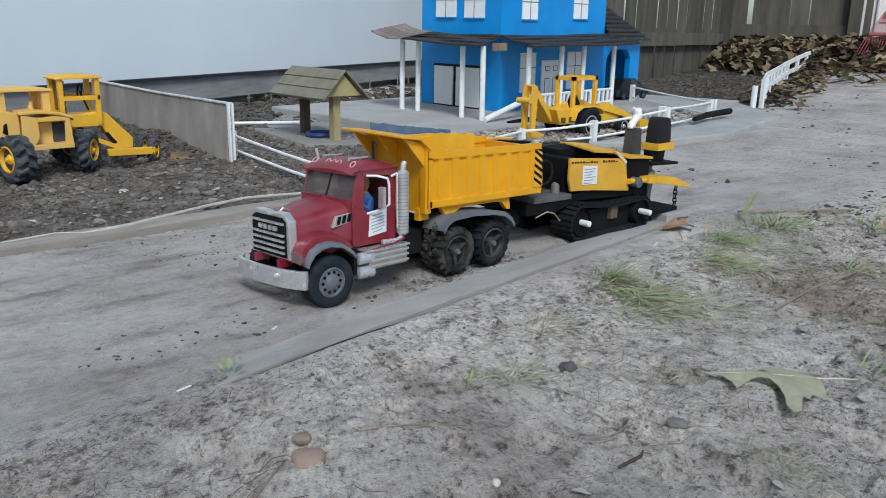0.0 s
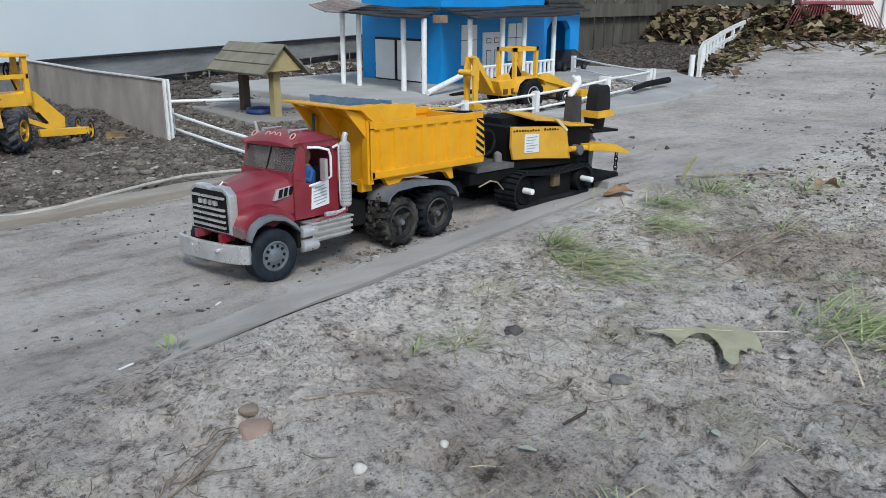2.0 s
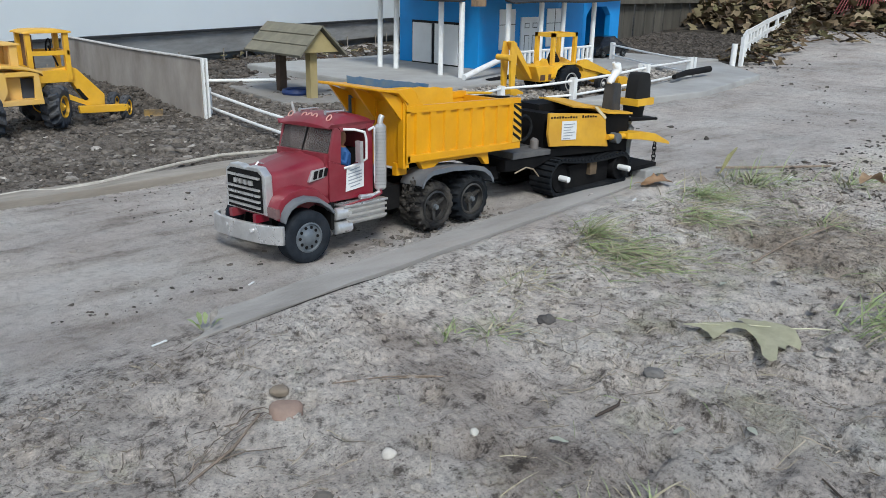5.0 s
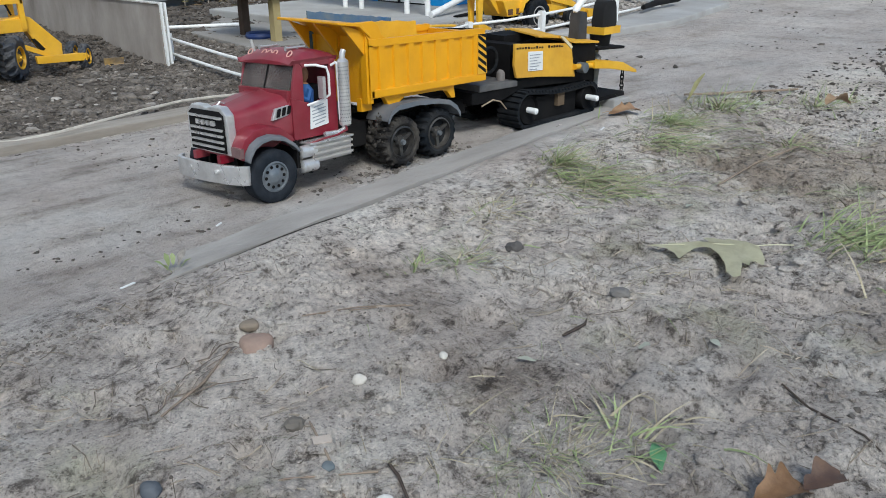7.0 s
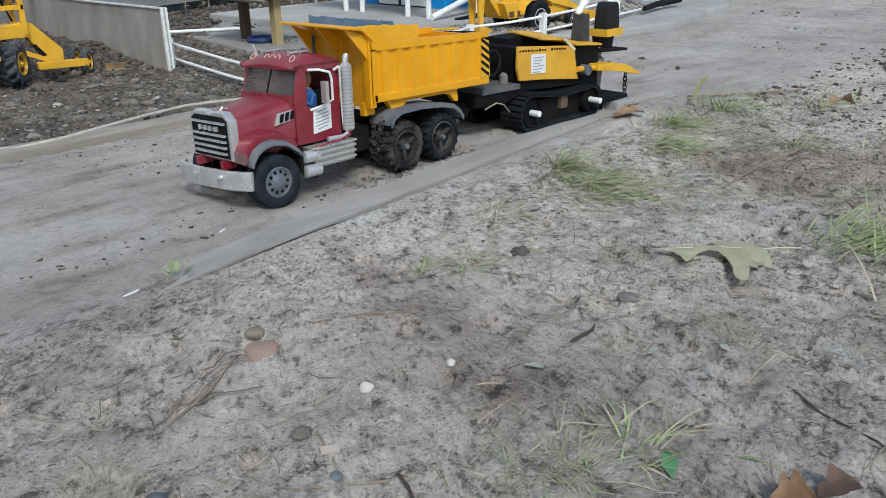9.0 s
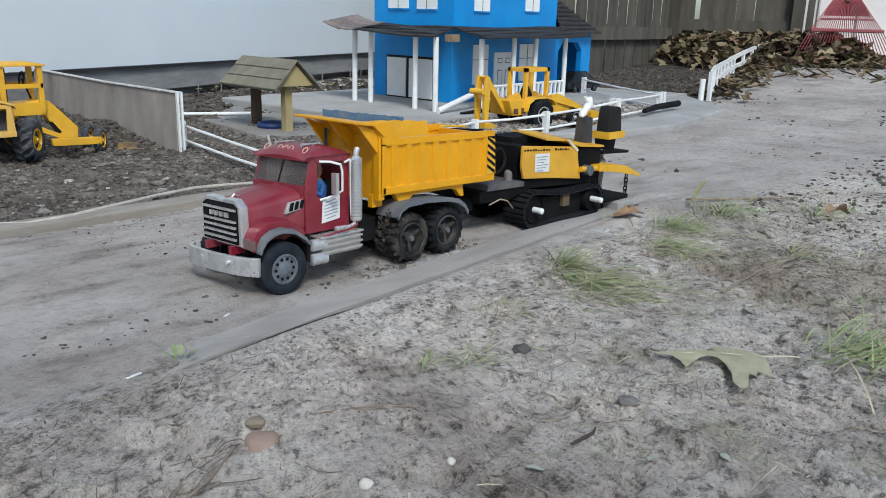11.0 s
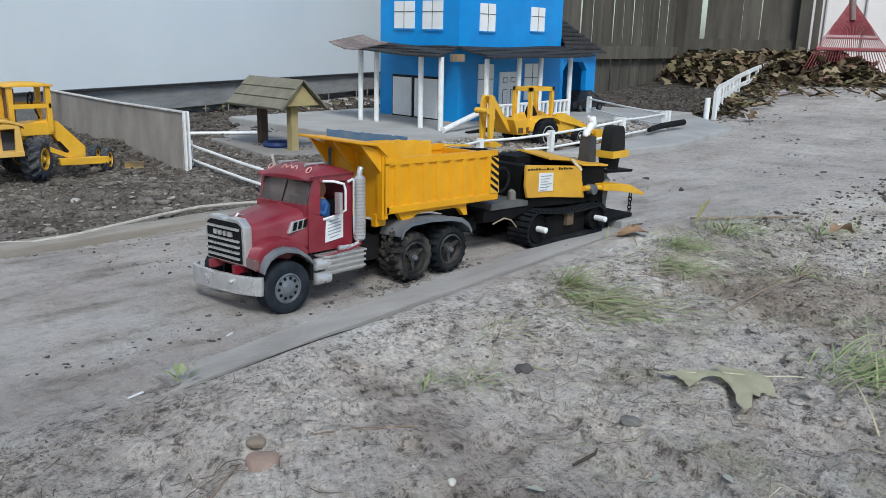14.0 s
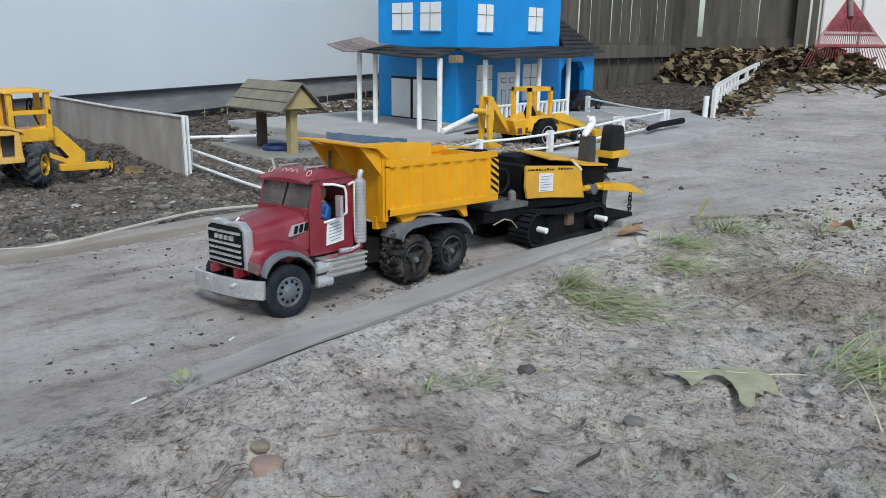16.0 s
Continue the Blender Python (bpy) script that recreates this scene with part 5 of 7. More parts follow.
    P("seat_back", bm, mat("black_felt", (0.008, 0.008, 0.009), None, 0.95, scale=80), bevel=0, smooth=True)
    # tow arm, screed legs, chain
    bm = bmesh.new()
    cyl(bm, (0.698, 0.022, 0.098), (0.756, 0.022, 0.094), 0.0055, n=10)
    P("tow_arm", bm, TOY_YELLOW, bevel=0, smooth=True)
    bm = bmesh.new()
    cyl(bm, (0.722, 0.012, 0.094), (0.722, 0.03, 0.094), 0.010, n=14)
    P("pivot", bm, RIM_GREY, bevel=0.001)
    bm = bmesh.new()
    prism(bm, [(0.752, 0.089), (0.80, 0.083), (0.838, 0.076), (0.905, 0.062), (0.903, 0.068), (0.850, 0.090), (0.80, 0.098), (0.752, 0.101)], "y", 0.012, 0.045)
    P("screed_arm", bm, TOY_YELLOW, bevel=0.001)
    for x0, x1, y in ((0.775, 0.772, 0.036), (0.800, 0.797, 0.05)):
        bm = bmesh.new()
        box(bm, x0 - 0.006, x0 + 0.006, y, y + 0.01, 0.02, 0.10)
        P("screed_leg", bm, BLACK, bevel=0.001)
    bm = bmesh.new()
    box(bm, 0.772, 0.862, 0.012, 0.15, 0.022, 0.030)
    P("screed_plate", bm, BLACK)
    bm = bmesh.new()
    box(bm, 0.76, 0.80, 0.03, 0.15, 0.002, 0.022)
    P("screed", bm, BLACK)
    for k in range(5):
        z = 0.066 - k * 0.0085
        bm = bmesh.new()
        pts = [Vector((0.863 + 0.004 * math.cos(a), 0.02, z + 0.0065 * math.sin(a))) for a in [2 * math.pi * j / 10 for j in range(11)]]
        if k % 2:
            pts = [Vector((0.863, 0.02 + (p.x - 0.863), p.z)) for p in pts]
        tube(bm, pts, 0.0013, 6, caps=False)
        P("chain_link", bm, BLACK, bevel=0)
    bm = bmesh.new()
    tube(bm, [(0.445, 0.03, 0.062), (0.470, 0.026, 0.070), (0.490, 0.026, 0.064), (0.508, 0.028, 0.048)], 0.0013, 6)
    P("loose_wire", bm, mat("tan_wire", (0.35, 0.28, 0.2), None, 0.6, scale=60), bevel=0)
    bm = bmesh.new()
    cyl(bm, (0.40, 0.082, 0.055), (0.56, 0.10, 0.055), 0.006, n=10)
    P("drawbar", bm, BLACK, bevel=0)
    return T


paver()
bm = bmesh.new()
loft(bm, [[(0.815 + rx * math.cos(a), 0.055 + ry * math.sin(a), z) for a in [2 * math.pi * k / 12 for k in range(12)]] for rx, ry, z in ((0.009, 0.008, 0.030), (0.007, 0.007, 0.05), (0.009, 0.008, 0.066), (0.012, 0.010, 0.088), (0.013, 0.012, 0.100), (0.005, 0.005, 0.107), (0.007, 0.007, 0.113), (0.006, 0.006, 0.120), (0.002, 0.002, 0.123))])
tube(bm, [(0.805, 0.048, 0.099), (0.812, 0.036, 0.088), (0.828, 0.034, 0.090)], 0.004, 8)
tagged(part("toy_worker", bm, DOLL_GREY, smooth=True), "small grey toy figure standing on the paver screed", "toy figure")
bm = bmesh.new()
loft(bm, [[(0.835 + 0.028 * a, 0.018 + 0.02 * b, z) for a, b in ((-1, -1), (0.9, -1.1), (1.1, 0.9), (-0.9, 1))] for z in (-0.004, 0.012, 0.021)])
tagged(part("concrete_chunk", bm, CONCRETE, bevel=0.003), "small broken concrete chunk under the paver screed", "stone")

# ---------------------------------------------------------------- yard pieces
# plywood partition
part_wall = thing("plywood_partition", "stained pale plywood board standing on edge in the dirt", "board", (0.47, 1.18, 0))
bm = bmesh.new()
loft(bm, [[(0.468 + o, y, -0.01), (0.480 + o, y, -0.01), (0.480 + o + 0.004, y, z), (0.468 + o + 0.004, y, z)] for o, y, z in ((0, 1.19, 0.162), (0.003, 1.40, 0.160), (0.004, 1.65, 0.158), (0.006, 1.9, 0.160), (0.010, 2.25, 0.162))])
part("panel", bm, PLY, part_wall, bevel=0.001)
bm = bmesh.new()
loft(bm, [[(0.468 + o, y, z), (0.489 + o, y, z), (0.489 + o, y, z + 0.003), (0.468 + o, y, z + 0.003)] for o, y, z in ((0, 1.186, 0.162), (0.003, 1.40, 0.160), (0.004, 1.65, 0.158), (0.006, 1.9, 0.160), (0.010, 2.25, 0.162))])
part("white_top_edge", bm, mat("flaking_white_edge", (0.62, 0.61, 0.60), (0.40, 0.37, 0.35), 0.7, scale=60), part_wall)
for x in (0.471, 0.482):
    bm = bmesh.new()
    box(bm, x, x + 0.006, 1.178, 1.186, -0.005, 0.165)
    part("end_strip", bm, WHITE_PLASTIC, part_wall, bevel=0.001)

# white rail fences of the pen
def rail_fence(label, posts, rails):
    """posts: (x, y, foot, top); rails: heights as shares of the posts."""
    th = thing("rail_fence", label, "toy fence", (posts[0][0], posts[0][1], posts[0][2]), "white toy rail fences")
    for x, y, z0, z1 in posts:
        bm = bmesh.new()
        box(bm, x - 0.009, x + 0.009, y - 0.009, y + 0.009, z0 - 0.01, z1)
        part("post", bm, WHITE_PLASTIC, th, bevel=0.002)
    for a, b in zip(posts, posts[1:]):
        for s in rails:
            bm = bmesh.new()
            p, q = Vector((a[0], a[1], a[2] + (a[3] - a[2]) * s)), Vector((b[0], b[1], b[2] + (b[3] - b[2]) * s))
            tube(bm, [p, p.lerp(q, 0.5) - Vector((0, 0, 0.003)), q], 0.0042, 8)
            part("rail", bm, WHITE_PLASTIC, th, smooth=True)
    return th


rail_fence("white plastic rail fence with thin round rails on the dirt", [(0.520, 1.255, 0.0, 0.078), (0.440, 0.550, 0.0, 0.066)], (0.32, 0.85))
rail_fence("white plastic rail fence round the gravel pen", [(1.03, 0.81, 0.0, 0.062), (1.362, 0.905, 0.0, 0.060), (1.60, 0.80, 0.0, 0.082), (1.95, 0.75, 0.03, 0.112)], (0.30, 0.86))
rail_fence("white plastic rail fence on the concrete path edge", [(1.95, 0.772, 0.020, 0.112), (2.50, 0.90, 0.020, 0.098), (2.79, 1.49, 0.034, 0.112)], (0.25, 0.86))
bm = bmesh.new()
box(bm, 2.535, 2.553, 0.90, 0.918, 0.03, 0.098)
tagged(part("gate_post", bm, WHITE_PLASTIC, bevel=0.002), "short white plastic gate post by the rail fence", "post")
# lattice fence up the slope
lat = thing("picket_fence", "white toy fence with close rails climbing the dirt slope", "toy fence", (3.25, 1.07, 0))
LINE = [(3.27, 1.067, 0.152), (3.60, 1.22, 0.142), (3.95, 1.36, 0.130), (4.28, 1.48, 0.118), (4.62, 1.60, 0.117), (5.15, 1.725, 0.138), (5.70, 1.85, 0.160)]
dense = []
for (a, b) in zip(LINE, LINE[1:]):
    for k in range(2):
        s = k / 2
        dense.append(tuple(a[i] + (b[i] - a[i]) * s for i in range(3)))
dense.append(LINE[-1])
for x, y, h in dense:
    z = gz(x, y)
    bm = bmesh.new()
    box(bm, x - 0.009, x + 0.009, y - 0.009, y + 0.009, z - 0.02, z + h * 0.93)
    part("post", bm, WHITE_PLASTIC, lat, bevel=0.002)
for a, b in zip(dense, dense[1:]):
    for s in (0.36, 0.90):
        bm = bmesh.new()
        za, zb = gz(a[0], a[1]) + a[2] * s, gz(b[0], b[1]) + b[2] * s
        loft(bm, [[(p[0], p[1] - 0.006, z - 0.013), (p[0], p[1] + 0.006, z - 0.013), (p[0], p[1] + 0.006, z + 0.013), (p[0], p[1] - 0.006, z + 0.013)] for p, z in ((a, za), (b, zb))])
        part("rail", bm, WHITE_PLASTIC, lat)
bm = bmesh.new()
cyl(bm, (3.218, 1.084, 0.0), (3.222, 1.084, 0.118), 0.014, n=14)
tagged(part("white_stub", bm, WHITE_PLASTIC, smooth=True), "short round white plastic post at the path end", "post")

# loose pipes
bm = bmesh.new()
tube(bm, [(0.60, 1.985, 0.014), (0.848, 1.877, 0.016), (1.062, 1.763, 0.016)], 0.0065, 10)
tagged(part("white_pipe", bm, WHITE_PLASTIC, smooth=True), "white plastic pipe lying on the dirt", "pipe")
bm = bmesh.new()
tube(bm, [(2.22, 0.80, 0.046), (2.38, 0.845, 0.048), (2.60, 0.865, 0.050)], [0.009, 0.012, 0.013], 10)
tagged(part("black_pipe", bm, BLACK, smooth=True), "short black rubber pipe lying on the path", "pipe")
bm = bmesh.new()
tube(bm, [(1.60, 1.19, 0.040), (1.75, 1.20, 0.043), (1.92, 1.24, 0.040)], [0.012, 0.028, 0.010], 8)
for v in bm.verts:
    v.co.z = 0.035 + (v.co.z - 0.035) * 0.4 if v.co.z > 0.035 else 0.035
tagged(part("black_cloth", bm, BLACK), "flat black cloth scrap lying by the porch", "cloth")
bm = bmesh.new()
tube(bm, [(-0.60, 0.50, 0.010), (-0.35, 0.60, 0.010), (-0.168, 0.616, 0.012), (-0.124, 0.590, 0.012), (-0.055, 0.592, 0.014), (0.031, 0.620, 0.014), (0.14, 0.656, 0.014), (0.237, 0.674, 0.015), (0.30, 0.662, 0.015), (0.42, 0.64, 0.012), (0.7, 0.66, 0.012)], 0.0038, 8)
tagged(part("garden_cord", bm, mat("dirty_white_cord", (0.52, 0.49, 0.44), (0.38, 0.35, 0.31), 0.8, scale=50, bump=0.3), smooth=True), "dirty white cord lying along the road edge", "cord")

# wishing well
WELL_ROOF = mat("olive_grey_roof_board", (0.21, 0.195, 0.145), (0.15, 0.14, 0.105), 0.85, scale=16, bump=0.3, dust=0.25)
WELL_WOOD = mat("pale_yellow_wood", (0.40, 0.325, 0.155), (0.33, 0.26, 0.12), 0.8, scale=14, bump=0.2, dust=0.2)
WELL_DARK = mat("dark_brown_wood", (0.10, 0.065, 0.045), (0.07, 0.045, 0.03), 0.85, scale=20, bump=0.2)
well = thing("wishing_well", "small wooden toy wishing well with grey-green gabled roof", "toy well", (0.94, 1.44, 0))
bm = bmesh.new()
box(bm, 0.915, 0.941, 1.320, 1.346, -0.005, 0.165)
part("post", bm, WELL_WOOD, well, bevel=0.002)
bm = bmesh.new()
box(bm, 0.939, 0.965, 1.535, 1.561, -0.005, 0.165)
part("post", bm, WELL_DARK, well, bevel=0.002)
WX, WE, WZ = 0.935, 0.150, 0.232
for y0, y1 in ((1.292, 1.304), (1.555, 1.567)):
    bm = bmesh.new()
    prism(bm, [(WX - 0.072, WE + 0.004), (WX + 0.072, WE + 0.004), (WX, WZ - 0.008)], "y", y0, y1)
    part("gable", bm, WELL_WOOD, well, bevel=0.001)
for s in (-1, 1):
    for k in range(3):
        t0, t1 = k / 3, (k + 1) / 3 - 0.012
        bm = bmesh.new()
        ax, az = WX + s * 0.088 * (1 - t0), WE - 0.008 + (WZ - WE + 0.008) * t0
        bx, bz = WX + s * 0.088 * (1 - t1), WE - 0.008 + (WZ - WE + 0.008) * t1
        prism(bm, [(ax, az), (bx, bz), (bx, bz + 0.006), (ax + s * 0.004, az + 0.008)], "y", 1.272 + 0.002 * k, 1.60 - 0.003 * k)
        part("roof_board", bm, WELL_ROOF, well, bevel=0.0015)
bm = bmesh.new()
lathe = [(0.046, 0.005), (0.05, 0.016), (0.046, 0.026), (0.038, 0.022), (0.036, 0.006), (0.004, 0.005)]
loft(bm, [[(0.94 + r * math.cos(2 * math.pi * k / 24), 1.44 + r * math.sin(2 * math.pi * k / 24), z) for k in range(24)] for r, z in lathe])
tagged(part("blue_ring", bm, mat("navy_blue_plastic", (0.015, 0.04, 0.16), None, 0.5, scale=30), smooth=True), "round navy blue plastic tub under the well", "tub")

# ---------------------------------------------------------------- toy grader
def open_cab(th, x0, x1, y0, y1, z0, z1, m, post=0.012, mid=None, roofed=True):
    for x in (x0, x1 - post):
        for y in (y0, y1 - post):
            bm = bmesh.new()
            box(bm, x, x + post, y, y + post, z0, z1)
            part("cab_post", bm, m, th, bevel=0.001)
    if mid:
        for y in (y0 + 0.001, y1 - 0.007):
            bm = bmesh.new()
            box(bm, x0, x1, y, y + 0.006, mid - 0.006, mid + 0.006)
            part("cab_rail", bm, m, th, bevel=0.001)
        bm = bmesh.new()
        box(bm, x1 - 0.007, x1 - 0.001, y0, y1, mid - 0.006, mid + 0.006)
        part("cab_rail", bm, m, th, bevel=0.001)
    if not roofed:
        for a0, a1, b0, b1 in ((x0, x1, y0, y0 + post), (x0, x1, y1 - post, y1), (x0, x0 + post, y0, y1), (x1 - post, x1, y0, y1)):
            bm = bmesh.new()
            box(bm, a0, a1, b0, b1, z1 - 0.001, z1 + 0.012)
            part("roof_bar", bm, m, th, bevel=0.001)
        return
    bm = bmesh.new()
    n = 6
    rings = []
    for i in range(n + 1):
        s = i / n
        x = x0 - 0.008 + (x1 - x0 + 0.016) * s
        e = 0.006 * (1 - (2 * s - 1) ** 4)
        rings.append([(x, y0 - 0.006, z1), (x, y1 + 0.006, z1), (x, y1 + 0.004, z1 + e + 0.004), (x, y0 - 0.004, z1 + e + 0.004)])
    loft(bm, rings)
    part("cab_roof", bm, m, th, bevel=0.002, smooth=True)


def grader():
    T = thing("toy_grader", "old yellow metal toy road grader parked in the dirt", "toy grader", (0.15, 1.42, 0))
    M = TOY_YELLOW
    open_cab(T, 0.095, 0.205, 1.405, 1.495, 0.125, 0.250, M, 0.013, 0.198)
    bm = bmesh.new()
    box(bm, 0.097, 0.203, 1.407, 1.493, 0.120, 0.152)
    part("cab_base", bm, M, T, bevel=0.002)
    bm = bmesh.new()
    box(bm, 0.105, 0.116, 1.42, 1.48, 0.152, 0.245)
    part("seat_back", bm, mat("brown_toy_seat", (0.16, 0.08, 0.04), None, 0.7, scale=40), T, bevel=0.003)
    bm = bmesh.new()
    pts = [Vector((0.165 + 0.003 * math.cos(a), 1.45 + 0.018 * math.sin(a), 0.215 + 0.018 * math.cos(a))) for a in [2 * math.pi * j / 14 for j in range(15)]]
    tube(bm, pts, 0.0022, 6, caps=False)
    tube(bm, [(0.165, 1.45, 0.215), (0.185, 1.45, 0.16)], 0.0025, 6)
    part("steering_wheel", bm, BLACK, T)
    bm = bmesh.new()
    prism(bm, [(0.10, 0.146), (0.205, 0.160), (0.222, 0.153), (0.292, 0.078), (0.290, 0.047), (0.252, 0.047), (0.236, 0.066), (0.204, 0.118), (0.14, 0.117), (0.12, 0.10), (0.10, 0.10)], "y", 1.418, 1.450)
    neck = part("main_beam", bm, M, T, bevel=0.003)
    bm = bmesh.new()
    prism(bm, [(0.212, 0.098), (0.222, 0.098), (0.245, 0.068), (0.235, 0.062)], "y", 1.4165, 1.419)
    part("beam_slot", bm, BLACK, neck)
    bm = bmesh.new()
    prism(bm, [(0.17, 0.095), (0.246, 0.060), (0.244, 0.048), (0.17, 0.080)], "y", 1.40, 1.412)
    part("tie_rod", bm, M, T, bevel=0.001)
    bm = bmesh.new()
    prism(bm, [(0.206, 0.054), (0.342, 0.050), (0.342, 0.029), (0.208, 0.034)], "y", 1.385, 1.40)
    part("front_axle_bar", bm, M, T, bevel=0.002)
    bm = bmesh.new()
    loft(bm, [[(x, y - 0.004, -0.006), (x, y + 0.001, 0.010), (x, y - 0.003, 0.026), (x, y + 0.003, 0.026), (x, y + 0.007, 0.010), (x, y + 0.002, -0.006)] for x, y in ((0.395, 1.40), (0.43, 1.39), (0.445, 1.385))])
    part("blade", bm, mat("mud_caked_yellow", (0.40, 0.24, 0.04), (0.16, 0.11, 0.06), 0.8, scale=40, dust=0.6), T, "half-buried dirty yellow blade")
    bm = bmesh.new()
    box(bm, -0.16, 0.10, 1.425, 1.48, 0.09, 0.165)
    for k in range(5):
        box(bm, -0.14 + k * 0.03, -0.13 + k * 0.03, 1.4235, 1.425, 0.105, 0.15)
    part("engine_housing", bm, M, T, bevel=0.002)
    wheel(T, "rear_wheel", 0.147, 1.365, 0.057, 0.054, 0.050, RUBBER_BLUE, M, lugs=13, lug_h=0.009, rim_r=0.030)
    wheel(T, "rear_wheel", 0.147, 1.49, 0.057, 0.054, 0.050, RUBBER_BLUE, M, lugs=13, lug_h=0.009, rim_r=0.030)
    wheel(T, "front_wheel", 0.349, 1.405, 0.036, 0.034, 0.022, RUBBER_BLUE, M, lugs=11, lug_h=0.003, rim_r=0.022)
    wheel(T, "front_wheel", 0.349, 1.49, 0.036, 0.034, 0.022, RUBBER_BLUE, M, lugs=11, lug_h=0.003, rim_r=0.022)
    return T


grader_ob = grader()


def turn_wheel(ob, centre, degrees):
    """Swings a wheel about the upright through its centre."""
    c = Matrix.Translation(centre)
    ob.matrix_world = c @ Matrix.Rotation(radians(degrees), 4, "Z") @ c.inverted() @ ob.matrix_world


bpy.context.view_layer.update()
for ob in list(grader_ob.children):
    if ob.name.startswith("rear_wheel") and abs(ob.data.vertices[0].co.y - 1.375) < 0.02:
        turn_wheel(ob, (0.147, 1.39, 0.057), 50)
    elif ob.name.startswith("front_wheel"):
        turn_wheel(ob, (0.349, 1.416 if ob.data.vertices[0].co.y < 1.45 else 1.50, 0.036), 50)


def loader():
    T = thing("toy_scraper_tractor", "faded peach-yellow toy earthmover with big black tyres", "toy tractor", (-0.05, 1.34, 0))
    M = FADED_YELLOW
    # open arched hood on the front
    bm = bmesh.new()
    prism(bm, [(-0.02, 0.085), (0.006, 0.088), (0.020, 0.112), (0.018, 0.160), (-0.02, 0.170)], "y", 1.315, 1.322)
    prism(bm, [(0.018, 0.150), (0.018, 0.160), (0.060, 0.163), (0.098, 0.158), (0.098, 0.150)], "y", 1.315, 1.322)
    prism(bm, [(0.082, 0.088), (0.103, 0.085), (0.098, 0.152), (0.086, 0.150)], "y", 1.315, 1.322)
    prism(bm, [(-0.02, 0.078), (0.103, 0.078), (0.103, 0.091), (-0.02, 0.091)], "y", 1.313, 1.40)
    part("hood_side", bm, M, T, bevel=0.001)
    bm = bmesh.new()
    loft(bm, [[(x, 1.312, z), (x, 1.40, z), (x, 1.40, z + 0.007), (x, 1.312, z + 0.007)] for x, z in ((-0.025, 0.170), (0.02, 0.172), (0.07, 0.166), (0.105, 0.155), (0.108, 0.148))])
    part("hood_top", bm, M, T, bevel=0.002, smooth=True)
    bm = bmesh.new()
    box(bm, 0.098, 0.103, 1.322, 1.40, 0.091, 0.15)
    part("radiator", bm, TOY_YELLOW, T)
    bm = bmesh.new()
    box(bm, 0.03, 0.095, 1.35, 1.38, 0.091, 0.14)
    part("engine", bm, mat("dark_blue_engine", (0.05, 0.06, 0.08), None, 0.7, scale=30), T, bevel=0.004)
    open_cab(T, -0.115, 0.062, 1.345, 1.41, 0.165, 0.226, M, 0.018)
    bm = bmesh.new()
    box(bm, -0.06, -0.045, 1.346, 1.352, 0.165, 0.226)
    box(bm, 0.03, 0.044, 1.40, 1.408, 0.165, 0.226)
    part("cab_post", bm, M, T, bevel=0.001)
    bm = bmesh.new()
    prism(bm, [(-0.19, 0.085), (-0.02, 0.085), (-0.02, 0.175), (-0.19, 0.185)], "y", 1.335, 1.345)
    box(bm, -0.19, 0.06, 1.345, 1.405, 0.085, 0.16)
    part("body", bm, M, T, bevel=0.002)
    bm = bmesh.new()
    prism(bm, [(-0.062, 0.125), (-0.050, 0.118), (-0.050, 0.150), (-0.058, 0.146)], "y", 1.333, 1.336)
    part("side_slot", bm, BLACK, T)
    bm = bmesh.new()
    tube(bm, [(0.02, 1.37, 0.165), (0.02, 1.37, 0.185), (0.022, 1.37, 0.20)], [0.008, 0.007, 0.004], 10)
    part("lever", bm, M, T, smooth=True)
    wheel(T, "front_wheel", -0.045, 1.285, 0.061, 0.056, 0.055, RUBBER_BLUE, TOY_YELLOW, lugs=12, lug_h=0.009, rim_r=0.034)
    wheel(T, "front_wheel", -0.045, 1.405, 0.061, 0.056, 0.055, RUBBER_BLUE, TOY_YELLOW, lugs=12, lug_h=0.009, rim_r=0.034)
    wheel(T, "rear_wheel", -0.20, 1.285, 0.061, 0.056, 0.055, RUBBER_BLUE, TOY_YELLOW, lugs=12, lug_h=0.009, rim_r=0.034)
    return T


loader_ob = loader()
bpy.context.view_layer.update()
for ob in list(loader_ob.children):
    if "wheel" in ob.name:
        vx = sum((v.co for v in ob.data.vertices), Vector()) / len(ob.data.vertices)
        turn_wheel(ob, vx, -76)
bpy.context.view_layer.update()
for ob, old, now in ((grader_ob, (0.141, 1.37, 0), (0.119, 1.275, 0)), (loader_ob, (-0.05, 1.30, 0), (-0.066, 1.212, 0))):
    ob.matrix_world = Matrix.Translation(now) @ Matrix.Scale(0.93, 4) @ Matrix.Translation([-k for k in old]) @ ob.matrix_world


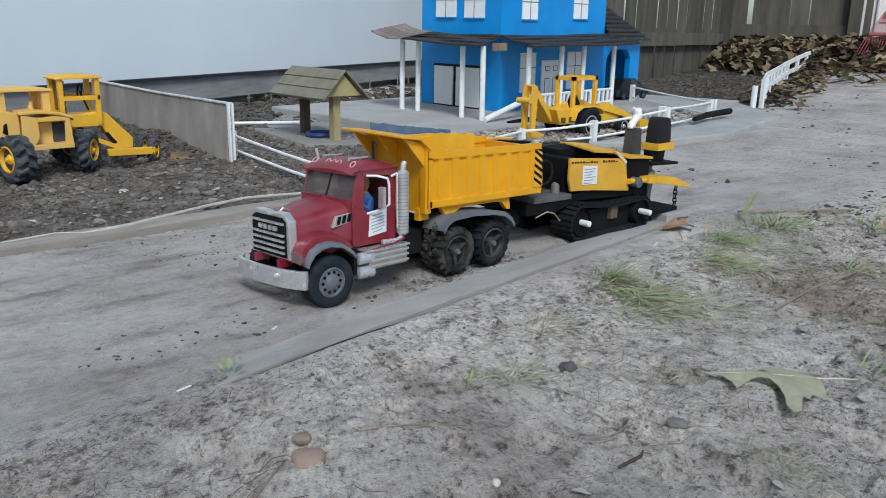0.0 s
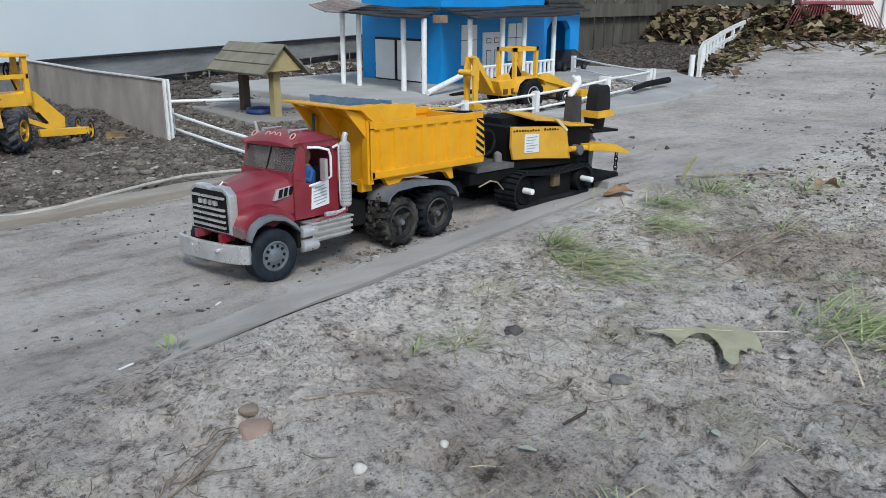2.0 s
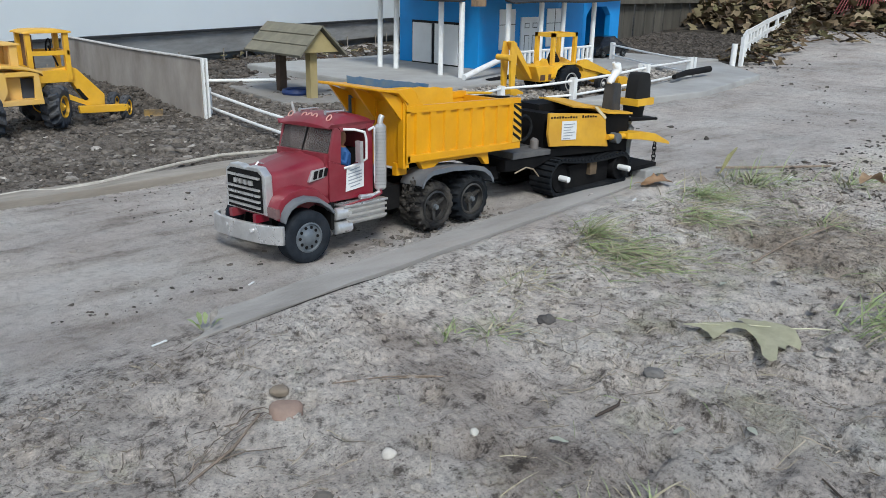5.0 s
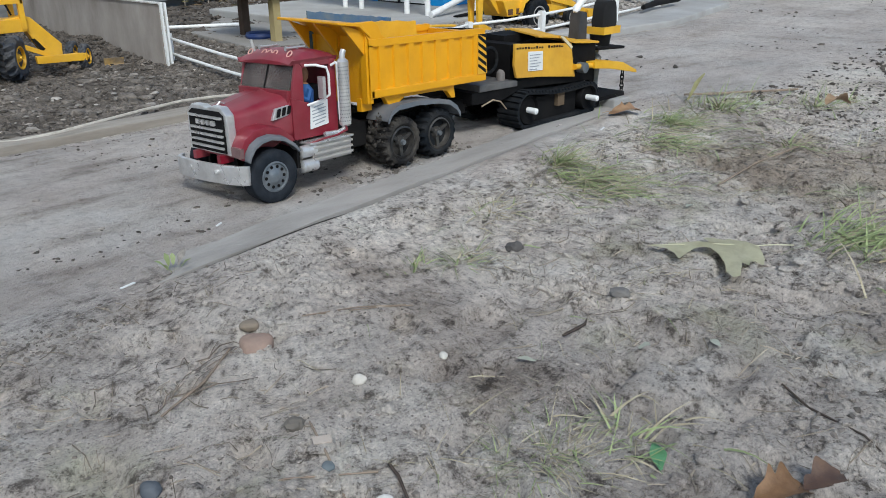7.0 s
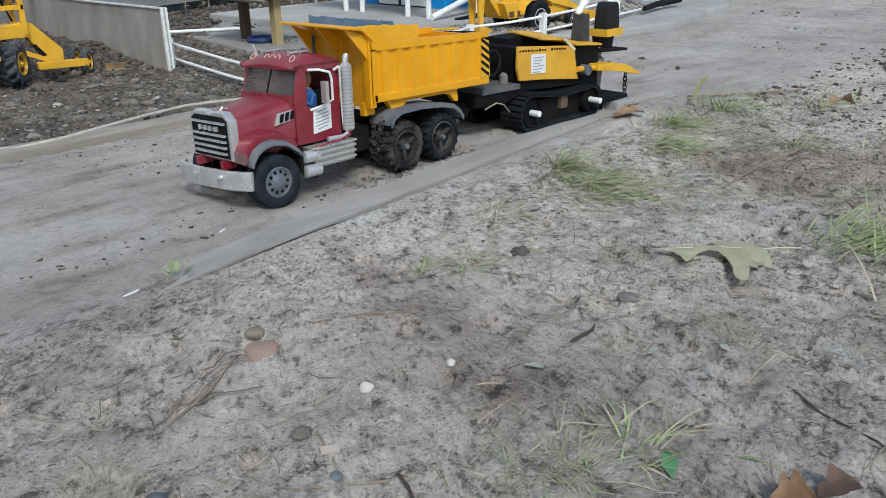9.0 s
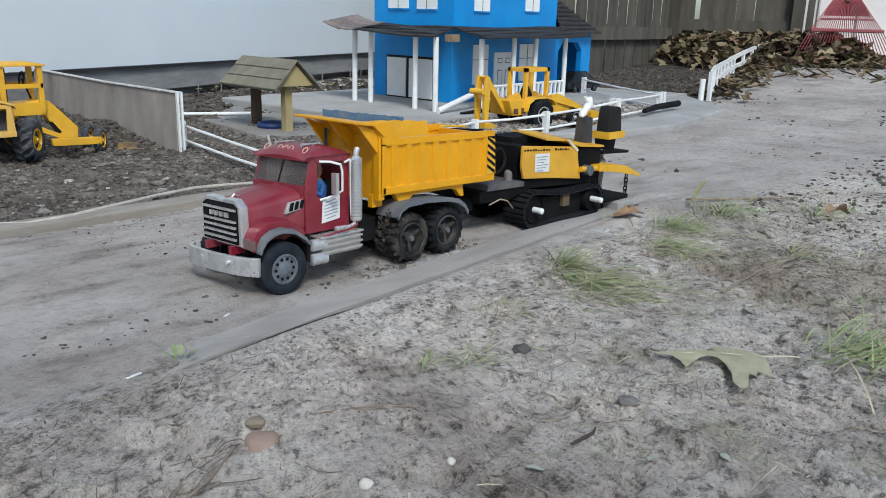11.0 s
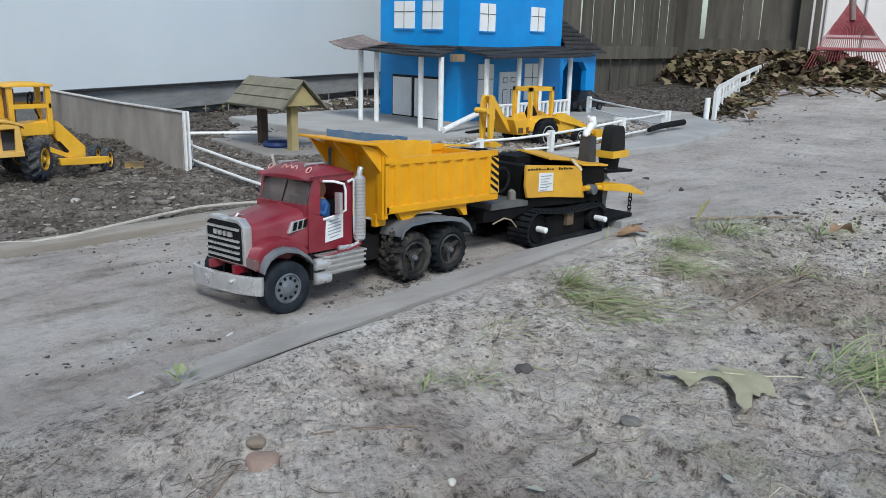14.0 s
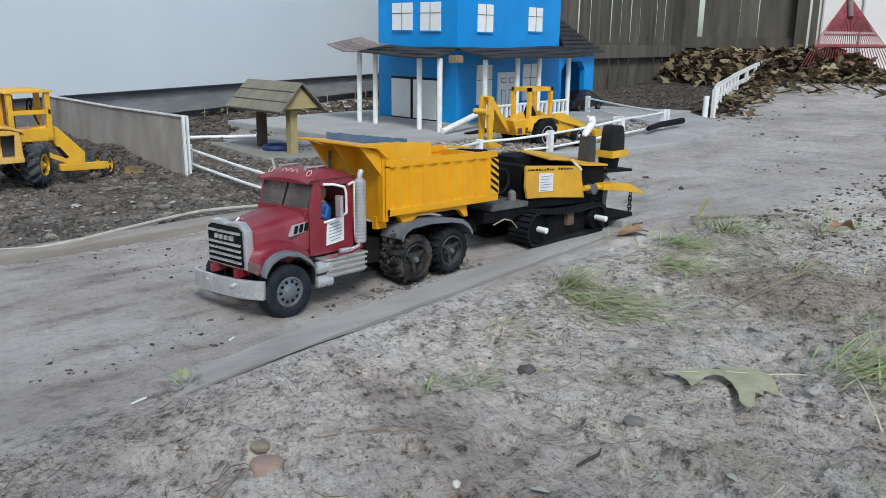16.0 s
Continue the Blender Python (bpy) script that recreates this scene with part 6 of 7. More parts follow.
def backhoe():
    T = thing("toy_backhoe", "yellow toy backhoe loader standing in the gravel pen", "toy backhoe", (1.75, 1.0, 0))
    M = TOY_YELLOW
    Y0, Y1 = 0.985, 1.085
    bm = bmesh.new()
    prism(bm, [(1.575, 0.112), (1.60, 0.060), (1.66, 0.060), (1.675, 0.085), (1.76, 0.085), (1.80, 0.055), (1.95, 0.05), (1.955, 0.078), (1.84, 0.100), (1.80, 0.104), (1.64, 0.112)], "y", Y0, Y1)
    part("body", bm, M, T, bevel=0.003)
    bm = bmesh.new()
    for x in (1.60, 1.64):
        box(bm, x, x + 0.022, Y0 - 0.002, Y0 + 0.002, 0.066, 0.084)
    part("side_vents", bm, mat("brown_vent", (0.12, 0.06, 0.03), None, 0.7, scale=40), T)
    bm = bmesh.new()
    loft(bm, [[(x, Y0 - 0.02, z), (x, Y0 + 0.02, z), (x, Y0 + 0.02, z - 0.006), (x, Y0 - 0.02, z - 0.006)] for x, z in ((1.650, 0.076), (1.662, 0.104), (1.69, 0.119), (1.755, 0.119), (1.790, 0.108), (1.800, 0.092))])
    part("rear_fender", bm, M, T, bevel=0.001)
    open_cab(T, 1.675, 1.80, Y0 + 0.015, Y1 - 0.005, 0.104, 0.204, M, 0.012, roofed=False)
    bm = bmesh.new()
    tube(bm, [(1.715, 1.03, 0.105), (1.715, 1.03, 0.125), (1.71, 1.03, 0.150)], [0.020, 0.022, 0.012], 10)
    part("seat", bm, BLACK, T, smooth=True)
    bm = bmesh.new()
    prism(bm, [(1.60, 0.110), (1.61, 0.130), (1.625, 0.126), (1.64, 0.135), (1.655, 0.110)], "y", Y0 + 0.01, Y0 + 0.03)
    part("control_lever", bm, M, T, bevel=0.001)
    for y in (Y0 - 0.008, Y1 - 0.004):
        bm = bmesh.new()
        prism(bm, [(1.79, 0.122), (1.83, 0.125), (1.93, 0.090), (2.03, 0.048), (2.03, 0.030), (1.92, 0.072), (1.79, 0.102)], "y", y, y + 0.012)
        part("loader_arm", bm, M, T, bevel=0.001)
    bm = bmesh.new()
    prism(bm, [(2.01, 0.048), (2.04, 0.054), (2.035, 0.018), (2.06, 0.006), (2.13, 0.003), (2.06, -0.002), (2.02, 0.006)], "y", Y0 - 0.015, Y1 + 0.015)
    for y in (Y0 - 0.018, Y1 + 0.012):
        prism(bm, [(2.01, 0.052), (2.05, 0.054), (2.10, 0.030), (2.135, 0.002), (2.03, -0.001)], "y", y, y + 0.005)
    part("front_bucket", bm, M, T, bevel=0.0008)
    bm = bmesh.new()
    box(bm, 1.955, 1.99, Y0 + 0.02, Y1 - 0.02, 0.055, 0.08)
    part("grille_box", bm, mat("faded_red_toy_part", (0.28, 0.10, 0.06), None, 0.7, scale=40), T)
    # rear digging arm
    bm = bmesh.new()
    prism(bm, [(1.605, 0.070), (1.588, 0.068), (1.510, 0.160), (1.490, 0.192), (1.503, 0.196), (1.532, 0.165)], "y", 1.015, 1.04)
    part("boom", bm, M, T, bevel=0.002)
    bm = bmesh.new()
    prism(bm, [(1.488, 0.196), (1.504, 0.190), (1.506, 0.150), (1.500, 0.040), (1.484, 0.040), (1.478, 0.140)], "y", 1.005, 1.015)
    prism(bm, [(1.488, 0.196), (1.504, 0.190), (1.506, 0.150), (1.500, 0.040), (1.484, 0.040), (1.478, 0.140)], "y", 1.04, 1.05)
    part("dipper_stick", bm, M, T, bevel=0.001)
    bm = bmesh.new()
    cyl(bm, (1.47, 1.0, 0.145), (1.47, 1.055, 0.145), 0.010, n=12)
    part("pivot_pin", bm, M, T)
    bm = bmesh.new()
    prism(bm, [(1.478, 0.045), (1.506, 0.045), (1.54, 0.030), (1.545, 0.004), (1.50, -0.004), (1.480, 0.010)], "y", 1.0, 1.055)
    part("rear_bucket", bm, M, T, bevel=0.003)
    wheel(T, "rear_wheel", 1.725, 0.955, 0.056, 0.056, 0.032, RUBBER, SILVER, lugs=14, lug_h=0.004, rim_r=0.031)
    wheel(T, "rear_wheel", 1.725, 1.085, 0.056, 0.056, 0.032, RUBBER, SILVER, lugs=14, lug_h=0.004, rim_r=0.031)
    wheel(T, "front_wheel", 1.915, 0.958, 0.036, 0.034, 0.024, RUBBER, SILVER, rim_r=0.021)
    wheel(T, "front_wheel", 1.915, 1.085, 0.036, 0.034, 0.024, RUBBER, SILVER, rim_r=0.021)
    return T


backhoe_ob = backhoe()
bpy.context.view_layer.update()
backhoe_ob.matrix_world = Matrix.Translation((1.70, 0.913, 0.0)) @ Matrix.Diagonal((1.04, 1.04, 1.0, 1.0)) @ Matrix.Translation((-1.75, -1.0, 0)) @ backhoe_ob.matrix_world


# dark toy car in the carport
car = thing("toy_car", "small glossy black toy car under the carport arch", "toy car", (2.83, 1.62, HZ))
bm = bmesh.new()
loft(bm, [[(x, 1.575 + i, HZ + 0.012), (x, 1.575 + i, HZ + h0), (x, 1.585 + j, HZ + h1), (x, 1.64 - j, HZ + h1), (x, 1.65 - i, HZ + h0), (x, 1.65 - i, HZ + 0.012)] for x, h0, h1, i, j in ((2.74, 0.03, 0.034, 0.005, 0.006), (2.77, 0.04, 0.045, 0.0, 0.004), (2.80, 0.044, 0.068, 0.0, 0.008), (2.86, 0.044, 0.070, 0.0, 0.008), (2.90, 0.042, 0.046, 0.0, 0.004), (2.93, 0.032, 0.036, 0.004, 0.006))])
part("body", bm, mat("glossy_black_car", (0.012, 0.013, 0.016), None, 0.25, scale=40), car, bevel=0.003, smooth=True)
for x in (2.775, 2.89):
    for y in (1.572, 1.643):
        wheel(car, "wheel", x, y, HZ + 0.013, 0.013, 0.010, RUBBER, RIM_GREY)

bpy.context.view_layer.update()
car.matrix_world = Matrix.Translation((2.86, 1.60, HZ)) @ Matrix.Scale(1.45, 4)

# red leaf rake leaning by the pale wall
RAKE_RED = mat("faded_red_rake", (0.32, 0.05, 0.07), (0.22, 0.035, 0.045), 0.6, scale=30, dust=0.3)
rake = thing("leaf_rake", "faded red plastic leaf rake standing tines down", "rake", (5.72, 1.28, 0.115))
side, back = Vector((0.705, -0.709, 0)), Vector((0.709, 0.705, 0))
foot = Vector((5.72, 1.28, 0.125))
apex = foot + back * 0.14 + Vector((0, 0, 0.565))
for k in range(31):
    s = (k - 15) / 15
    tip = foot + side * (0.40 * s) + Vector((0, 0, 0.0))
    mid = apex.lerp(tip, 0.58) + side * (0.03 * s)
    bm = bmesh.new()
    tube(bm, [apex + side * 0.015 * s, mid, tip, tip - back * 0.03 - Vector((0, 0, 0.006))], 0.0032, 5)
    part("tine", bm, RAKE_RED, rake)
for f_, w_, h_ in ((0.58, 0.265, 0.013), (0.44, 0.19, 0.006)):
    bm = bmesh.new()
    p = apex.lerp(foot, f_)
    tube(bm, [p - side * w_ - back * 0.012, p - back * 0.012, p + side * w_ - back * 0.012], h_, 6)
    part("brace", bm, RAKE_RED, rake)
bm = bmesh.new()
rings = []
for k in range(13):
    s = (k - 6) / 6
    t0, t1 = apex + side * 0.02 * s, apex.lerp(foot + side * 0.40 * s, 0.40) + side * 0.012 * s
    rings.append([t0 + back * 0.006, t1 + back * 0.006, t1 + back * 0.010, t0 + back * 0.010])
loft(bm, rings)
part("web", bm, RAKE_RED, rake, "faded red plastic web between the tines")
bm = bmesh.new()
tube(bm, [apex.lerp(foot, 0.22) - back * 0.01, apex, apex + back * 0.05 + Vector((0, 0, 0.25))], [0.020, 0.024, 0.018], 10)
part("socket", bm, mat("grey_brown_socket", (0.22, 0.15, 0.14), None, 0.7, scale=30), rake, smooth=True)
bm = bmesh.new()
cyl(bm, apex + back * 0.04 + Vector((0, 0, 0.2)), apex + back * 0.16 + Vector((0, 0, 1.1)), 0.014, n=10)
part("handle", bm, WELL_WOOD, rake, smooth=True)

# kerb stone at the far path edge
bm = bmesh.new()
loft(bm, [[(x, y - 0.03, z - 0.05), (x, y + 0.03, z - 0.05), (x, y + 0.025, z + 0.03), (x, y - 0.025, z + 0.03)] for x, y, z in ((2.9, -0.02, -0.016), (3.5, 0.30, 0.002), (4.2, 0.62, 0.028))])
tagged(part("kerb_edge", bm, PALE_MUD, bevel=0.004), "low grey kerb edging the dirt path", "kerb", kind="structure")

# ---------------------------------------------------------------- loose ground cover


def clods(name, spots, material, label, squash=0.6, seed=0, rough=0.5, smooth=False):
    """One joined scatter of uneven lumps; spots: array of x, y, z, size."""
    rng = np.random.RandomState(seed)
    t = (1 + 5 ** 0.5) / 2
    base = np.array([(-1, t, 0), (1, t, 0), (-1, -t, 0), (1, -t, 0), (0, -1, t), (0, 1, t), (0, -1, -t), (0, 1, -t), (t, 0, -1), (t, 0, 1), (-t, 0, -1), (-t, 0, 1)], float) / 1.902
    tri = np.array([(0, 11, 5), (0, 5, 1), (0, 1, 7), (0, 7, 10), (0, 10, 11), (1, 5, 9), (5, 11, 4), (11, 10, 2), (10, 7, 6), (7, 1, 8), (3, 9, 4), (3, 4, 2), (3, 2, 6), (3, 6, 8), (3, 8, 9), (4, 9, 5), (2, 4, 11), (6, 2, 10), (8, 6, 7), (9, 8, 1)])
    if smooth:
        mids, more = {}, []
        base = list(base)

        def mid(i, j):
            key = (min(i, j), max(i, j))
            if key not in mids:
                m = base[i] + base[j]
                mids[key] = len(base)
                base.append(m / np.linalg.norm(m))
            return mids[key]
        for i, j, k in tri:
            a, b, c = mid(i, j), mid(j, k), mid(k, i)
            more += [(i, a, c), (j, b, a), (k, c, b), (a, b, c)]
        base, tri = np.array(base), np.array(more)
    n, each = len(spots), len(base)
    v = base[None] * (1 + rough * rng.uniform(-1, 1, (n, each, 1)))
    v = v * np.stack([rng.uniform(0.7, 1.35, n), rng.uniform(0.6, 1.2, n), squash * rng.uniform(0.6, 1.25, n)], -1)[:, None, :]
    a = rng.uniform(0, 2 * math.pi, n)
    c, s = np.cos(a), np.sin(a)
    v = np.stack([v[..., 0] * c[:, None] - v[..., 1] * s[:, None], v[..., 0] * s[:, None] + v[..., 1] * c[:, None], v[..., 2]], -1)
    v = v * spots[:, 3][:, None, None] + spots[:, None, :3]
    co = v.reshape(-1, 3)
    fa = (tri[None] + (np.arange(n) * each)[:, None, None]).reshape(-1, 3)
    me = bpy.data.meshes.new(name)
    me.vertices.add(len(co))
    me.vertices.foreach_set("co", co.ravel())
    me.loops.add(fa.size)
    me.loops.foreach_set("vertex_index", fa.ravel())
    me.polygons.add(len(fa))
    me.polygons.foreach_set("loop_start", np.arange(0, fa.size, 3))
    me.polygons.foreach_set("use_smooth", np.full(len(fa), smooth))
    me.update()
    me.materials.append(material)
    return tagged(new(name, me), label, "dirt", kind="stuff")


def spots(n, x0, x1, y0, y1, s0, s1, seed, power=2.5, patch=None, thresh=0.0, sink=0.15):
    rng = np.random.RandomState(seed)
    x, y = rng.uniform(x0, x1, n), rng.uniform(y0, y1, n)
    if patch:
        keep = fbm(x, y, patch, 3, seed + 40) > thresh
        x, y = x[keep], y[keep]
    s = s0 + (s1 - s0) * rng.uniform(0, 1, len(x)) ** power
    return np.stack([x, y, relief(x, y) + s * (0.45 - sink), s], -1)


CRUMB = mat("dirt_crumb", (0.34, 0.315, 0.29), (0.20, 0.18, 0.165), 0.95, scale=120, per_piece=0.3)
CRUMB_DARK = mat("dark_soil_crumb", (0.105, 0.09, 0.078), (0.055, 0.046, 0.04), 0.95, scale=80, per_piece=0.4)
CLOD = mat("dug_soil_clod", (0.19, 0.167, 0.147), (0.085, 0.073, 0.063), 0.95, scale=70, bump=0.9, bscale=160, per_piece=0.4)
GRAVEL = mat("mixed_pale_gravel", (0.36, 0.33, 0.30), (0.20, 0.18, 0.16), 0.85, scale=50, per_piece=0.5)
HUMUS = mat("grey_brown_humus", (0.24, 0.212, 0.19), (0.12, 0.103, 0.09), 0.95, scale=90, per_piece=0.45)
clods("bank_crumbs", spots(6500, -0.62, 1.2, -0.88, -0.13, 0.0008, 0.0042, 1, 2.6, sink=0.25), DIRT, "small grey dirt crumbs on the bank")
clods("bank_lumps", spots(3800, -0.62, 1.2, -0.88, -0.14, 0.0025, 0.0085, 21, 2.6, 0.16, -0.05, sink=0.4), DIRT, "low grey dirt lumps on the bank", 0.45, 21, 0.22, True)
clods("bank_dark_crumbs", spots(12000, -0.62, 1.3, -0.88, -0.12, 0.0005, 0.0024, 2, 2.5, 0.08, 0.02, sink=0.38), HUMUS, "dark soil crumbs in patches on the bank")
clods("bank_humus", spots(4200, -0.60, 1.15, -0.80, -0.15, 0.0008, 0.0042, 24, 2.8, 0.12, 0.14, sink=0.5), HUMUS, "dark damp humus in patches on the bank", 0.6, 24, 0.45)
clods("road_crumbs", spots(2600, -0.6, 1.0, -0.05, 0.55, 0.0006, 0.0042, 3, 3.6, 0.14, 0.10, sink=0.35), CRUMB_DARK, "dark crumbs scattered over the packed road", 0.5)
clods("road_clods", spots(1100, -0.6, 1.0, -0.05, 0.55, 0.001, 0.0055, 4, 3.0, 0.2, 0.0, sink=0.35), DIRT, "grey clods scattered over the packed road", 0.5, 4, 0.2, True)
clods("edge_clods", spots(520, -0.62, -0.30, -0.20, -0.13, 0.0008, 0.0038, 22, 2.4, 0.05, 0.0, sink=0.35), HUMUS, "dark crumbs where the road edge breaks away")
clods("wheel_rut_clods", spots(420, 0.12, 0.75, -0.02, 0.04, 0.001, 0.005, 25, 2.2, 0.08, 0.0, sink=0.35), CLOD, "grey clods pressed up beside the wheels", 0.6, 25, 0.25, True)
clods("dug_clods", spots(2200, -0.55, 1.15, 0.61, 1.95, 0.003, 0.019, 5, 4.5, sink=0.5), CLOD, "grey clods of dug soil in the yard", 0.6, 5, 0.34, True)
clods("dug_crumbs", spots(9000, -0.55, 1.15, 0.61, 1.95, 0.0015, 0.007, 23, 2.0, sink=0.2), CLOD, "small crumbs of dug soil in the yard", 0.7, 23, 0.35)
clods("dug_dark_clods", spots(6000, -0.55, 1.15, 0.61, 1.95, 0.002, 0.010, 6, 3.0, 0.15, -0.05, sink=0.3), CRUMB_DARK, "dark clods of damp dug soil", 0.6, 6, 0.35)
heap = spots(4200, 0.24, 0.465, 1.30, 2.1, 0.002, 0.010, 27, 2.5, sink=0.3)
heap[:, 2] += 0.042 * np.clip(1 - (0.465 - heap[:, 0]) / 0.17, 0, 1) * np.clip((heap[:, 1] - 1.30) / 0.25, 0, 1)
clods("soil_against_board", heap, CRUMB_DARK, "dark loose soil heaped against the plywood board", 0.7, 27, 0.35)
clods("dug_pale_stones", spots(500, -0.55, 1.15, 0.64, 1.6, 0.003, 0.013, 26, 3.0, 0.2, 0.0, sink=0.3), GRAVEL, "pale broken stones among the dug soil", 0.5, 26, 0.3)
pen = spots(5200, 1.05, 2.62, 0.80, 1.22, 0.004, 0.012, 7, 2.0)
pen[:, 2] += 0.018
clods("pen_gravel", pen[pen[:, 1] > 0.83 + 0.12 * np.clip(pen[:, 0] - 2.0, 0, 1)], GRAVEL, "mixed pale gravel inside the toy pen")
clods("pen_front_clods", spots(1900, 0.5, 1.3, 0.66, 1.35, 0.003, 0.012, 14, 2.8, sink=0.3), CLOD, "broken stones and clods beside the rail fence")
clods("wall_foot_clods", spots(5200, 0.3, 2.6, 1.75, 3.0, 0.004, 0.024, 8, 3.0, sink=0.3), CRUMB_DARK, "clods and debris along the wall foot")
clods("path_clods", spots(3600, 1.2, 5.4, -0.5, 1.9, 0.002, 0.010, 9, 3.5, 0.6, -0.05, sink=0.3), CRUMB_DARK, "dark bits scattered on the dirt path")
clods("fence_foot_soil", spots(8500, 2.95, 4.7, 1.35, 2.5, 0.004, 0.016, 10, 3.0, sink=0.4), CRUMB_DARK, "dark damp soil below the fence")
clods("far_bank_crumbs", spots(3500, 0.9, 2.6, -1.2, -0.12, 0.002, 0.007, 11, 3.0, sink=0.3), CRUMB_DARK, "dark crumbs on the far bank")


def stone(name, at, size, c1, label, seed=0, category="stone", rough=0.8, jag=0.0):
    rnd = random.Random(seed)
    bm = bmesh.new()
    bmesh.ops.create_icosphere(bm, subdivisions=3, radius=1.0)
    ph = [rnd.uniform(0, 6) for _ in range(4)]
    for v in bm.verts:
        p = v.co.copy()
        k = 1 + 0.08 * math.sin(3 * p.x + ph[0]) + 0.07 * math.sin(4 * p.y + ph[1]) + 0.05 * math.sin(5 * p.z + 2 * p.x + ph[2]) + rnd.uniform(-jag, jag)
        v.co = Vector((p.x * size[0] * k, p.y * size[1] * k, p.z * size[2] * k))
    bmesh.ops.rotate(bm, verts=bm.verts, cent=(0, 0, 0), matrix=Matrix.Rotation(rnd.uniform(0, 3), 3, "Z"))
    z = gz(*at)
    bmesh.ops.translate(bm, verts=bm.verts, vec=(at[0], at[1], z + size[2] * 0.3))
    m = mat(name + "_surface", c1, tuple(v * 0.75 for v in c1), rough, scale=60, bump=0.3, dust=0.25)
    return tagged(part(name, bm, m, smooth=True), label, category)


stone("flat_stone", (-0.247, -0.325), (0.018, 0.014, 0.008), (0.30, 0.205, 0.165), "flat reddish tan stone lying on the bank", 1)
stone("tan_stone", (-0.230, -0.289), (0.009, 0.008, 0.0055), (0.24, 0.195, 0.15), "small tan stone beside the flat stone", 2, jag=0.07)
stone("pebble", (-0.148, -0.458), (0.0042, 0.004, 0.0034), (0.62, 0.60, 0.55), "small pale pebble on the bank", 3)
stone("white_pebble", (-0.223, -0.436), (0.0064, 0.0058, 0.0046), (0.66, 0.62, 0.57), "round white pebble on the bank", 4)
stone("dark_clod", (0.085, -0.342), (0.010, 0.008, 0.008), (0.07, 0.065, 0.065), "dark grey clod on the bank", 5, jag=0.16)
stone("dark_clod", (0.058, -0.500), (0.010, 0.007, 0.005), (0.14, 0.135, 0.135), "dark grey clod on the bank", 6, jag=0.16)
stone("blue_stone", (-0.405, -0.440), (0.009, 0.007, 0.005), (0.07, 0.09, 0.12), "bluish dark stone on the bank", 7)
stone("blue_chip", (-0.312, -0.509), (0.0055, 0.005, 0.003), (0.13, 0.16, 0.18), "bluish grey stone chip on the bank", 8)
stone("grey_stone", (-0.30, -0.455), (0.008, 0.007, 0.006), (0.14, 0.125, 0.11), "rough brown-grey stone on the bank", 9, jag=0.14)
stone("white_chip", (-0.307, -0.560), (0.006, 0.005, 0.003), (0.72, 0.70, 0.68), "small white stone chip on the bank", 10)
bm = bmesh.new()
box(bm, -0.0065, 0.0065, -0.0045, 0.0045, 0, 0.004, Matrix.Translation((-0.298, -0.485, gz(-0.298, -0.485))) @ Matrix.Rotation(radians(-30), 4, "Z"))
tagged(part("brick_bit", bm, mat("pale_brick_bit", (0.50, 0.43, 0.375), None, 0.9, scale=60, bump=0.3), bevel=0.0012), "small pale broken brick piece on the bank", "brick piece")
for at, sx, ang in (((-0.261, -0.107), 0.009, 12), ((1.02, -0.20), 0.016, 10), ((0.62, -0.10), 0.012, 20), ((-0.10, -0.02), 0.006, 30), ((0.10, -0.075), 0.005, 30)):
    bm = bmesh.new()
    box(bm, -sx, sx, -0.0013, 0.0013, 0, 0.0012, Matrix.Translation((*at, gz(*at) + 0.0008)) @ Matrix.Rotation(radians(ang), 4, "Z"))
    tagged(part("plaster_chip", bm, PAPER, bevel=0.0006), "thin white chip lying on the dirt", "chip")


# ---------------------------------------------------------------- leaves
def leaf_mesh(length, lobes, depth, curl, seed, aspect=0.62, thick=0.0006, stem=0.3):
    """A lobed leaf along +x, its base at the origin, bent and curled, with a stem."""
    rnd = random.Random(seed)
    bm = bmesh.new()
    n = 54
    rows = []
    ph = rnd.uniform(0, 0.6)
    for i in range(n + 1):
        t = i / n
        env = math.sin(math.pi * min(1.0, t * 0.93 + 0.035)) ** 0.65 * (0.55 + 0.6 * t * (1.25 - t))
        vs = []
        for sgn in (-1, 1):
            u = t * lobes + (ph if sgn > 0 else 0.0)
            w = (1 - abs(2 * (u % 1.0) - 1)) ** 1.5 if depth > 0.5 else (0.5 - 0.5 * math.cos(2 * math.pi * u)) ** 0.55
            half = length * aspect * 0.5 * env * (1 - depth + depth * w) * (1 + 0.12 * math.sin(9 * u + seed))
            half = max(half, length * 0.012)
            sweep = (0.20 if depth > 0.5 else 0.10) * length * w * env
            for f in (1.0, 0.5):
                y = sgn * half * f
                x = length * t + sweep * f
                z = curl[0] * y * y / length + curl[1] * math.sin(math.pi * t) * length + curl[2] * length * math.sin(5 * t + 3 * y / length + seed) * f
                vs.append((sgn * f, (x, y, z)))
        mid = (length * t, 0, curl[1] * math.sin(math.pi * t) * length + curl[2] * length * math.sin(5 * t + seed) * 0.3)
        order = sorted(vs, key=lambda q: q[0])
        rows.append([order[0][1], order[1][1], mid, order[2][1], order[3][1]])
    vt = [[bm.verts.new(p) for p in r] for r in rows]
    for a, b in zip(vt, vt[1:]):
        for k in range(4):
            bm.faces.new((a[k], b[k], b[k + 1], a[k + 1]))
    tube(bm, [(-length * stem, 0, 0.001), (-length * stem * 0.4, 0.002, 0.002), (length * 0.3, 0, rows[16][2][2] + 0.0003)], [length * 0.010, length * 0.008, length * 0.005], 5)
    return bm


